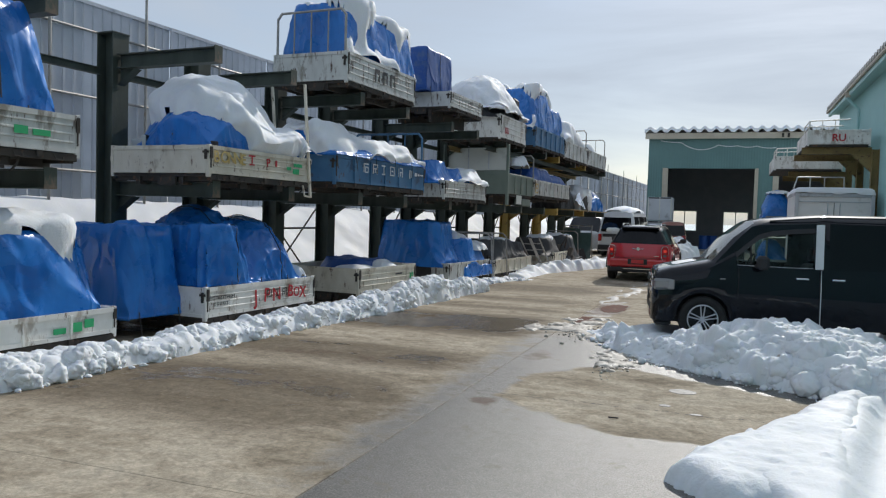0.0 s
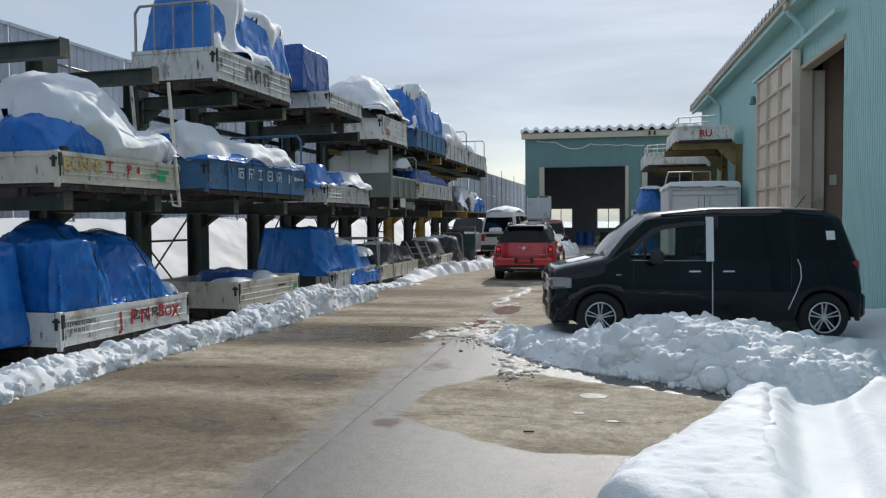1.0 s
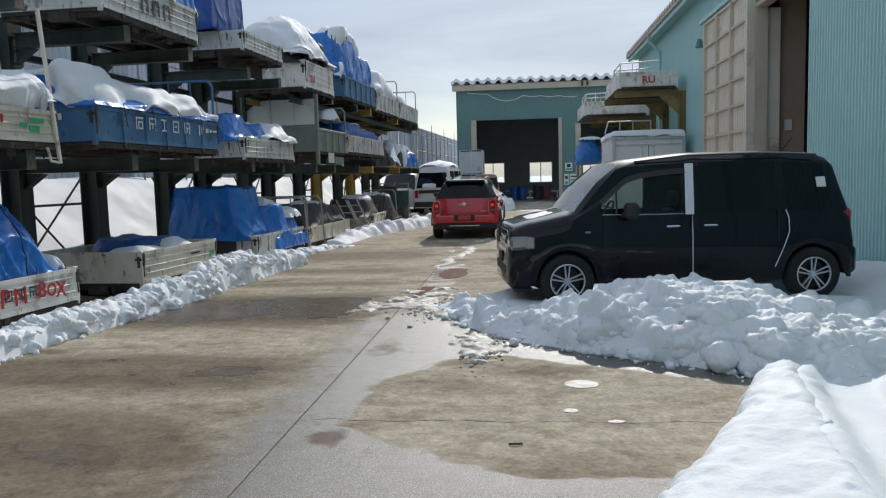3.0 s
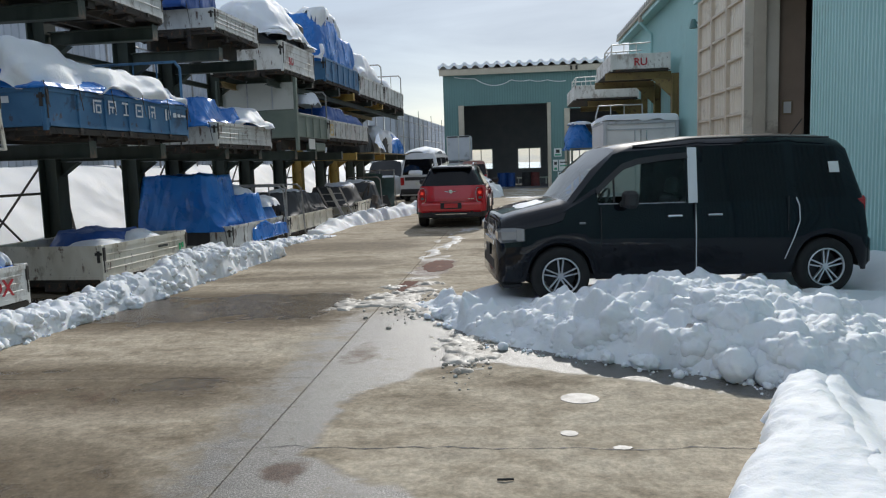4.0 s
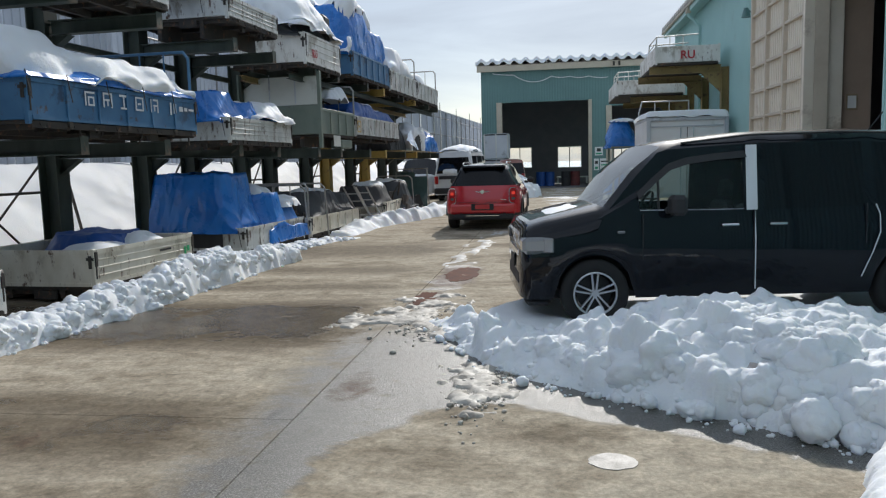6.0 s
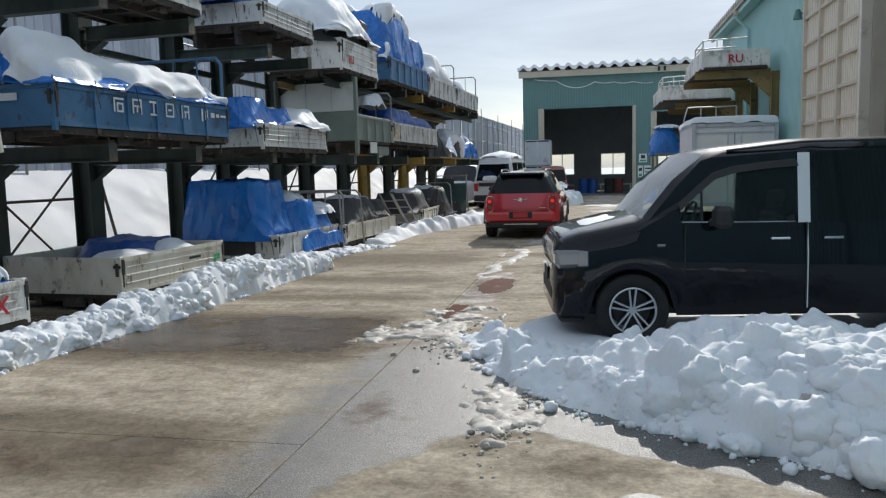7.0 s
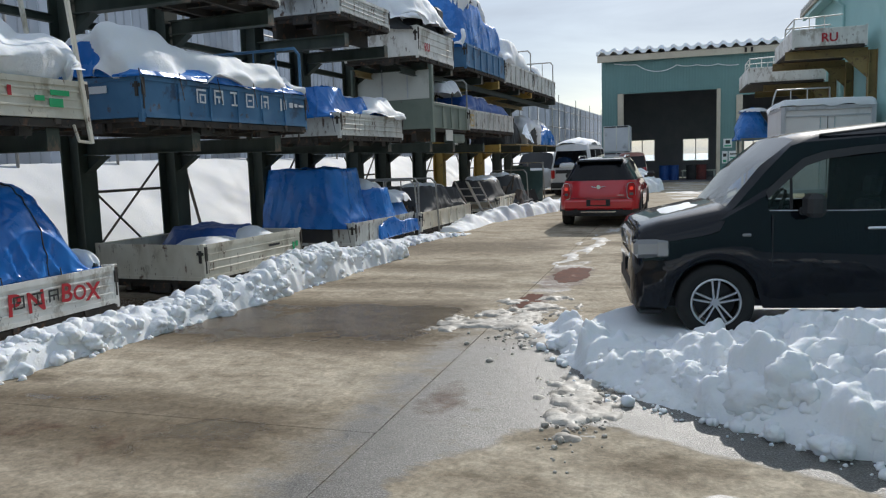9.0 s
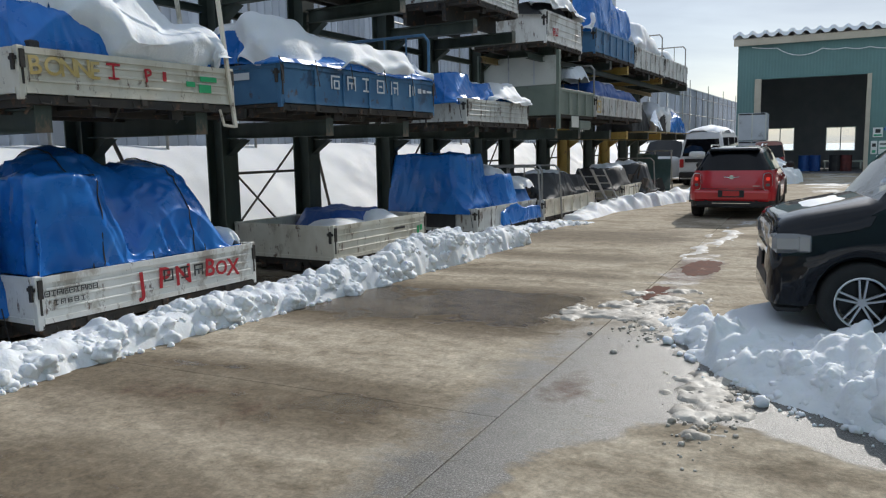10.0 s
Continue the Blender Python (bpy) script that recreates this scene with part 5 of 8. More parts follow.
tarp_load(-1.72, 0.035, 0.53, 4.0, 2.66, ((-0.1, -0.75, 0.75, 0.28, 0.36, 2.5), (0.0, -0.1, 0.85, 0.45, 0.22, 3), (0, 0.6, 0.85, 0.4, 0.14, 4)), 36.0,
          "blue tarpaulin sagging over a truck bed under snow", snow=0.50, snow_thick=0.17, snow_at=0.47, fold=0.04, n=110, hang=0.05, skirt=0.8, lash=6, drape=0.03)
truck_bed(5.14, 7.77, 2.05, 2.42, M_WORNW_SHADE, "rusty white truck bed on the middle tier", 1.7, ribs=False)
tarp_load(-1.6, -0.1, 5.0, 6.7, 2.40, ((-0.1, -0.3, 0.85, 0.7, 0.48, 3), (0.2, 0.6, 0.7, 0.4, 0.36, 3)), 41.0, "goods under a blue tarpaulin", fold=0.05, n=80, lash=3)
tarp_load(-1.5, -0.05, 6.3, 7.75, 2.38, ((0, 0, 0.85, 0.85, 0.26, 2.5),), 43.0, "low goods under a blue tarpaulin and snow", snow=1.0, snow_thick=0.15, fold=0.07, hang=0.06)

# a tall panelled body and its load on the middle tier
pb = thing("panel_body", "tall grey and green truck body panel on the middle tier", "truck body", RACK @ pose(0, 9.4, 0))
part("upper_panel", boxes((-1.85, 0.0, 2.93, 0.0, 0.05, 3.62), bevel=0.01), M_GREYW, pb, "pale grey sheet panel")
for x_ in (-1.16, -0.56):
    part("panel_seam", boxes((x_, -0.006, 2.95, x_ + 0.03, -0.001, 3.6)), M_HOARD, pb)
part("lower_panel", boxes((-1.85, 0.001, 2.28, 0.0, 0.06, 2.925), bevel=0.01), M_GREYG, pb)
part("frame_post", boxes((-0.03, -0.03, 1.98, 0.04, 0.08, 3.64), bevel=0.006), M_GREYG, pb)
part("frame_post", boxes((-1.90, -0.03, 1.98, -1.853, 0.08, 3.64), bevel=0.006), M_GREYG, pb)
part("floor", boxes((-1.84, 0.07, 2.24, -0.02, 2.4, 2.30)), M_UNDER, pb)
part("frame_rail", boxes((-1.5, 0.02, 2.02, -1.4, 2.4, 2.235), (-0.5, 0.02, 2.02, -0.4, 2.4, 2.235)), M_UNDER, pb)
bm = boxes((-0.04, 0.09, 2.3, 0.0, 2.42, 2.86), bevel=0.006)
for k in range(5):
    box(bm, 0.001, 0.12 + k * 0.55, 2.32, 0.022, 0.17 + k * 0.55, 2.84)
box(bm, 0.001, 0.1, 2.79, 0.02, 2.42, 2.85)
part("side_gate", bm, M_GREYG, pb, "grey-green ribbed side gate")
part("tail_lamp_plate", boxes((-0.02, 0.9, 2.03, 0.0, 1.35, 2.28)), M_GREYW, pb)
part("mudguard", boxes((-0.3, 1.5, 1.99, -0.02, 2.3, 2.2), bevel=0.03), M_GREYG, pb)
snow_lump(-1.35, -0.15, 10.6, 12.2, 3.18, 0.42, 12.0, label="rounded snow on black machine parts")
b = truck_bed(12.0, 16.3, 2.36, 2.82, M_WORNW_SHADE, "white truck bed with a pipe cage and a yellow mark", 1.7, frame="near")
glyph(b, 0.05, 0.05, 0.3, M_YELPAINT, 0, x=0.024)
part("end_board", boxes((-1.6, -0.03, 0.0, -0.06, -0.018, 0.42)), M_BLACKB, b)
tarp_load(-1.55, -0.08, 12.2, 16.1, 2.8, ((0, -0.4, 0.9, 0.5, 0.40, 6), (0, 0.5, 0.9, 0.5, 0.3, 6)), 51.0, "boxes under a dull blue tarpaulin", material=M_TARPD, fold=0.06, snow=0.1, snow_thick=0.06)
for (x0, x1, y0, y1, h, mt, sd, lab, sn) in (
        (-1.5, -0.35, 16.6, 18.6, 1.05, M_GTARP, 61.0, "rounded machine under a grey-blue cover", 0.05),
        (-1.2, -0.15, 18.7, 20.4, 0.85, M_BLACKB, 62.0, "black-wrapped load under a snow cap", 0.5),
        (-1.1, -0.05, 20.5, 22.6, 0.80, M_TARP, 63.0, "load under a bright blue tarpaulin", 0.15)):
    tarp_load(x0, x1, y0, y1, 2.02, ((0, 0, 1.1, 1.1, h, 2.2),), sd, lab, material=mt, fold=0.1, snow=sn, snow_thick=0.14)
deck = thing("rack_deck", "yellowed steel deck under the far loads", "deck", RACK)
part("plate", boxes((-1.75, 16.4, 1.985, 0.05, 22.9, 2.015)), M_YSTEELD, deck)
sheet_m = thing("foil_sheet", "crumpled shiny grey sheet hanging from a load", "sheet", RACK)
X, Y = np.meshgrid(np.linspace(0, 1, 14), np.linspace(0, 1, 14), indexing="ij")
sheet("foil", np.stack([-0.25 + 0.28 * X + 0.06 * fbm(X * 4, Y * 4, 2), 18.2 + 0.5 * Y, 2.02 + 0.55 * (1 - X) * (0.6 + 0.6 * Y) + 0.1 * fbm(X * 5, Y * 5, 2)], -1).reshape(-1, 3).tolist(), grid_faces(14, 14), M_CHROME, sheet_m)

# top tier
b = truck_bed(0.87, 3.5, 3.88, 4.36, M_WORNW_SHADE, "worn white truck bed high on the top tier", 1.5, ribs=False, frame="near")
for k, y in enumerate((0.95, 1.25, 1.55)):
    side_bars(b, ((y, y + 0.05, 0.12, 0.36), (y + 0.05, y + 0.18, 0.30, 0.36), (y + 0.15, y + 0.19, 0.14, 0.30)), M_BLKPAINT)
tarp_load(-1.42, -0.12, 1.0, 3.75, 4.3, ((0, -0.5, 0.95, 0.5, 0.98, 4), (0.05, 0.4, 0.92, 0.6, 0.90, 4)), 71.0, "tall goods under a blue tarpaulin streaked with snow", snow=0.46, snow_at=0.5, snow_thick=0.20, fold=0.07, n=72, snowbias=(0.1, 0.05))
part("load", boxes((-1.3, 1.05, 4.3, -0.5, 1.4, 4.7), bevel=0.08), M_BLACKB, thing("scrap_parts", "dark scrap behind a guard frame", "scrap", RACK))
truck_bed(5.3, 7.32, 4.08, 4.40, M_WORNW_SHADE, "grey-white truck bed with a dark underside on the top tier", 1.75, ribs=False, deep=0.34)
tarp_load(-1.3, -0.42, 4.95, 6.35, 4.42, ((0, 0, 1.2, 1.2, 0.92, 9),), 75.0, "two stacked boxes under a blue tarpaulin", fold=0.03, hang=0.02, n=50, drape=0.014, material=M_TARPD, ropes=1)
b = truck_bed(8.72, 10.95, 3.76, 4.36, M_WHITE, "white truck bed with red letters on the top tier", 1.7, ribs=False)
side_text(b, "RU", 0.24, 0.35, 0.12, M_REDPAINT, 5)
tarp_load(-1.6, -0.1, 8.6, 10.9, 4.34, ((-0.1, -0.1, 0.95, 0.9, 0.9, 2.2),), 81.0, "a car body's shape buried in deep snow", material=M_GTARP, snow=1.15, snow_thick=0.26, fold=0.07)
cab = thing("scrap_parts", "dark upright car panel beside a snowy load", "scrap", RACK)
part("panel", box(bmesh.new(), -0.7, 10.35, 4.36, -0.15, 10.8, 5.05, 0.08, m=None), M_BLACKB, cab)
truck_bed(11.9, 15.4, 3.86, 4.42, M_BLUEP, "dark blue truck bed on the top tier", 1.7)
tarp_load(-1.55, -0.05, 11.8, 15.3, 4.40, ((0, -0.4, 0.95, 0.6, 1.15, 4), (0.1, 0.45, 0.9, 0.55, 0.8, 4)), 85.0, "tall goods under a blue tarpaulin capped with snow", snow=0.56, snow_thick=0.20, fold=0.06, n=80)
truck_bed(15.5, 18.9, 3.80, 4.36, M_WORNW_SHADE, "white truck bed on the top tier", 1.7, frame="far")
tarp_load(-1.55, -0.1, 15.5, 18.8, 4.35, ((0, -0.3, 0.9, 0.6, 0.6, 2.5), (0, 0.5, 0.8, 0.5, 0.4, 3)), 88.0, "mixed goods under a grey cover and snow", material=M_GTARP, snow=0.5, snow_thick=0.2, fold=0.08)
truck_bed(19.0, 22.4, 3.80, 4.36, M_WORNW_SHADE, "white truck bed with a pipe cage on the top tier", 1.7, frame="far")
tarp_load(-1.5, -0.1, 19.1, 22.0, 4.35, ((0, 0, 0.7, 0.6, 0.3, 3),), 92.0, "low goods under a white-dusted cover", material=M_GTARP, snow=0.4, snow_thick=0.12, fold=0.05)
dk = thing("rack_deck", "rusty yellow steel deck beams under the top tier", "deck", RACK)
for x in (-1.4, -0.35):
    bm = bmesh.new()
    h_beam(bm, (x, 8.6, A3 - 0.27), (x, 22.9, A3 - 0.27), 0.1, 0.008, 0.01, (0, 0, 1), 0.12)
    part("deck_beam", bm, M_YSTEELD if x < -1 else M_STEEL, dk)

# loose things on the ground at the rack's far end
for x, y, mt, lab in ((0.12, 11.4, M_PIPE, "grey aluminium ladder leaning on a truck bed"), (0.2, 12.0, M_PIPE, "grey aluminium ladder leaning on a truck bed")):
    ld = thing("ladder", lab, "ladder", RACK @ pose(x, y, 0, 0, 0, 0), group="ladders by the rack")
    for s in (-0.16, 0.16):
        bm = bmesh.new()
        rod(bm, (s, 1.1, 0.0), (s - 0.1, -0.2, 1.05), 0.022, 6)
        part("stile", bm, mt, ld)
    for k in range(5):
        t = (k + 0.6) / 5.5
        bm = bmesh.new()
        rod(bm, (-0.16 - 0.1 * t, 1.1 - 1.3 * t, 1.05 * t), (0.16 - 0.1 * t, 1.1 - 1.3 * t, 1.05 * t), 0.014, 6)
        part("rung", bm, mt, ld)
truck_bed(13.6, 16.6, 0.16, 0.55, M_CREAM, "dented cream truck bed on the ground", 1.6, v=0.25, tilt=3)
tarp_load(-1.3, 0.2, 13.0, 15.2, 0.5, ((0, 0, 0.8, 0.8, 0.5, 2.5),), 95.0, "black-wrapped goods with snow on top", material=M_BLACKB, snow=0.12, snow_thick=0.10, fold=0.06)
tarp_load(-1.3, 0.3, 15.4, 17.4, 0.3, ((0, 0, 0.8, 0.8, 0.75, 2.5),), 97.0, "dark goods under a black cover and snow", material=M_GTARP, snow=0.10, snow_thick=0.10, fold=0.06)
gr = thing("glass_rack", "pipe stand with leaning greenish glass panes and a grey sheet", "glass rack", RACK @ pose(-0.72, 20.9, 0, 0, 0, 6))
for x in (-0.55, 0.0, 0.55):
    part("leg", tube(bmesh.new(), [(x, -0.35, 0.0), (x, 0.0, 1.42), (x, 0.45, 0.0)], 0.022, 6), M_PIPE, gr)
for z, y in ((0.12, -0.33), (0.75, -0.17), (1.40, 0.0)):
    part("cross_bar", rod(bmesh.new(), (-0.6, y - 0.03, z), (0.6, y - 0.03, z), 0.018, 6), M_PIPE, gr)
for k, (x0, x1, h) in enumerate(((-0.55, 0.12, 1.28), (-0.1, 0.58, 1.12), (-0.35, 0.3, 0.95))):
    part("pane", box(bmesh.new(), x0, -0.006, 0.0, x1, 0.006, h, m=pose(0, -0.46 - 0.05 * k, 0.03, -13, 0, 0)), M_PANE, gr, "greenish glass pane with a dull edge")
part("sheet", box(bmesh.new(), -0.62, -0.01, 0.0, -0.15, 0.01, 1.34, m=pose(0, -0.40, 0.02, -14, 0, 0)), M_GREYG, gr)
tube_f = thing("pipe_frame", "bent grey pipe frame standing by the loads", "pipe frame", RACK)
for y in (8.3, 9.5, 17.8):
    bm = bmesh.new()
    tube(bm, [(-1.2, y, 0.02), (-1.2, y, 1.12), (-1.1, y, 1.2), (-0.1, y, 1.2), (0.0, y, 1.1), (0.06, y, 0.02)], 0.02, 7)
    part("pipe", bm, M_PIPE, tube_f)

# ---- the small rack against the workshop, with its bed and box body ----
rk = thing("side_rack", "yellow-brown steel rack beside the workshop wall", "storage rack")
for y in (25.2, 27.9, 30.3, 33.0):
    bm = bmesh.new()
    h_beam(bm, (4.36, y, 0), (4.36, y, 4.0), 0.22, 0.014, 0.018, (1, 0, 0), 0.2)
    part("column", bm, M_YSTEELD, rk)
    for z in (4.06 if y < 29 else 3.66,):
        bm = bmesh.new()
        h_beam(bm, (4.255, y, z - 0.1), (2.35, y, z - 0.1), 0.14, 0.012, 0.014, (0, 0, 1), 0.2)
        vs = [bm.verts.new(p) for p in ((4.255, y - 0.01, z - 0.2), (3.7, y - 0.01, z - 0.2), (4.255, y - 0.01, z - 0.75), (4.255, y + 0.01, z - 0.2), (3.7, y + 0.01, z - 0.2), (4.255, y + 0.01, z - 0.75))]
        for f in ((0, 1, 2), (5, 4, 3), (0, 3, 4, 1), (1, 4, 5, 2), (2, 5, 3, 0)):
            bm.faces.new([vs[i] for i in f])
        part("arm", bm, M_YSTEELD, rk)


def side_bed(y0, y1, z0, z1, x0, x1, mat_, label, frame=True):
    t = thing("truck_bed", label, "truck bed", None, "truck beds on the side rack")
    part("floor", boxes((x0 + 0.01, y0 + 0.01, z0 - 0.06, x1 - 0.01, y1 - 0.01, z0)), M_UNDER, t)
    for b_ in ((x0, y0, z0 + 0.002, x1, y0 + 0.035, z1), (x0, y1 - 0.035, z0 + 0.002, x1, y1, z1), (x0, y0 + 0.04, z0 + 0.002, x0 + 0.035, y1 - 0.04, z1), (x1 - 0.035, y0 + 0.04, z0 + 0.002, x1, y1 - 0.04, z1)):
        part("gate", boxes(b_, bevel=0.006), mat_, t)
    for z in (z0 + 0.02, z1 - 0.06):
        part("rim", boxes((x0 - 0.01, y0 - 0.016, z, x1 + 0.01, y0 - 0.002, z + 0.05)), mat_, t)
    for x in (x0, x1 - 0.05):
        part("corner_post", boxes((x - 0.005, y0 - 0.022, z0 - 0.05, x + 0.055, y0 - 0.018, z1 + 0.02)), mat_, t)
    if frame:
        for y in (y0 + 0.3, y0 + 1.9):
            bm = bmesh.new()
            tube(bm, [(x0 + 0.05, y, z0 + 0.1), (x0 + 0.08, y, z1 + 0.30), (x0 + 1.2, y, z1 + 0.34)], 0.02, 7)
            part("guard_frame", bm, mat_, t)
            for q in (0.35, 0.7):
                part("guard_bar", rod(bmesh.new(), (x0 + 0.08 + q, y, z1 - 0.02), (x0 + 0.08 + q, y, z1 + 0.325), 0.014, 6), mat_, t)
        for z in (z1 + 0.14,):
            part("guard_bar", rod(bmesh.new(), (x0 + 0.075, y0 + 0.3, z), (x0 + 0.075, y0 + 1.9, z), 0.014, 6), mat_, t)
        bm = bmesh.new()
        rod(bm, (x0 + 0.08, y0 + 0.3, z1 + 0.3), (x0 + 0.08, y0 + 1.9, z1 + 0.3), 0.018, 7)
        part("guard_bar", bm, mat_, t)
    return t


b = side_bed(24.9, 28.5, 4.13, 4.57, 2.47, 4.17, M_WHITE, "white truck bed with red letters on a side rack")
ob = text_part("RU", 0.30, M_REDPAINT, b, Matrix.Translation((3.13, 24.876, 4.23)) @ pose(0, 0, 0, 90, 0, 0))
side_bed(29.9, 33.4, 3.73, 4.2, 1.85, 4.1, M_WHITE, "white truck bed farther along the side rack")
pf = thing("pipe_frame", "white pipe frame standing behind a box body", "pipe frame")
part("hoop", tube(bmesh.new(), [(2.45, 28.6, 0.0), (2.45, 28.6, 3.0), (2.55, 28.6, 3.36), (4.0, 28.6, 3.36), (4.05, 28.6, 0.0)], 0.024, 7), M_WTAPE, pf)
for x in (2.95, 3.4):
    part("upright", rod(bmesh.new(), (x, 28.6, 2.6), (x, 28.6, 3.36), 0.018, 7), M_WTAPE, pf)
part("cross_bar", rod(bmesh.new(), (2.45, 28.6, 2.62), (4.05, 28.6, 2.62), 0.018, 7), M_WTAPE, pf)

bx = thing("box_body", "white insulated truck box body under snow", "truck body")
part("shell", boxes((2.15, 24.05, 0.55, 4.22, 27.0, 2.60), bevel=0.03), M_BOXWHITE, bx)
for b_ in ((2.14, 24.0, 0.5, 2.24, 24.045, 2.62), (4.13, 24.0, 0.5, 4.23, 24.045, 2.62), (2.245, 24.0, 2.52, 4.125, 24.045, 2.62), (2.245, 24.0, 0.5, 4.125, 24.045, 0.6)):
    part("door_trim", boxes(b_, bevel=0.008), M_HOARD, bx)
part("roof_trim", boxes((2.135, 24.06, 2.54, 2.148, 27.0, 2.615), bevel=0.004), M_HOARD, bx)
part("door_ledge", boxes((2.26, 24.02, 2.36, 4.11, 24.047, 2.39)), M_HOARD, bx)
part("door_gap", boxes((3.18, 24.035, 0.62, 3.195, 24.048, 2.35)), M_BPLASTIC, bx)
for x in (3.02, 3.34):
    part("lock_bar", rod(bmesh.new(), (x, 24.03, 0.62), (x, 24.03, 2.34), 0.012, 8), M_CHROME, bx)
part("base_frame", boxes((2.3, 24.2, 0.0, 2.45, 26.9, 0.545), (3.95, 24.2, 0.0, 4.1, 26.9, 0.545)), M_UNDER, bx)
X, Y = np.meshgrid(np.linspace(2.11, 4.25, 44), np.linspace(23.97, 27.05, 60), indexing="ij")
q = np.minimum(np.minimum(X - 2.11, 4.25 - X), np.minimum(Y - 23.97, 27.05 - Y)) + 0.02 * (fbm(X * 3, Y * 3, 2) - 0.5)
Z = 2.595 + 0.20 * np.sqrt(np.clip(1 - (1 - np.clip(q / 0.14, 0, 1)) ** 2, 0, 1)) + 0.05 * (fbm(X * 1.2, Y * 1.2, 3) - 0.5)
tagged(sheet("snow_cap", np.stack([X, Y, Z], -1).reshape(-1, 3).tolist(), grid_faces(44, 60), M_SNOW), "smooth thick snow on a box body", "snow", kind="stuff")
for (x0, x1, y0, y1, z0, h, sd, sn) in ((1.50, 2.62, 29.4, 31.0, 1.985, 0.98, 3.0, 0.5), (1.40, 2.5, 29.5, 31.2, 0.405, 0.75, 4.0, 0.0)):
    n = 44
    X, Y, Z, A, B, H = load_shape(x0, x1, y0, y1, z0, ((-0.15, -0.35, 0.75, 0.55, h, 2.2), (0.3, 0.35, 0.6, 0.55, h * 0.72, 2.2), (-0.3, 0.6, 0.4, 0.35, h * 0.5, 3)), sd, n, 0.07)
    w_ = 0.10 * (fbm(Y * 3 + sd, Z * 3, 2) - 0.5)
    X, Y = X + w_, Y + 0.10 * (fbm(X * 3 - sd, Z * 3, 2) - 0.5)
    t = thing("tarpaulin_load", "goods bundled in a bright blue tarpaulin by the side rack", "covered load", None, "loads under tarpaulins")
    sheet("tarpaulin", np.stack([X, Y, Z], -1).reshape(-1, 3).tolist(), grid_faces(n, n), M_TARP, t)
    k = n // 2 - 4
    part("rope", tube(bmesh.new(), [(float(X[i, k]), float(Y[i, k]) - 0.01, float(Z[i, k]) + 0.008) for i in range(2, n - 2, 3)], 0.008, 5), M_BLACKB, t)
    if sn:
        snow_lump(x0 + 0.1, x1 - 0.15, y0 + 0.1, y0 + 0.9, z0 + h - 0.14, 0.11, sd, Matrix.Identity(4), 20, "rounded snow on a blue bundle")
lw = thing("side_shelf", "pale green shelf frame along the side rack", "shelf")
for z in (0.4, 1.2, 1.98):
    part("board", boxes((1.62, 29.3, z - 0.05, 3.9, 31.4, z)), M_GREYG, lw)
for x in (1.66, 3.8):
    for y in (29.32, 31.3):
        part("post", boxes((x, y, 0, x + 0.07, y + 0.07, 1.92)), M_GREYG, lw)


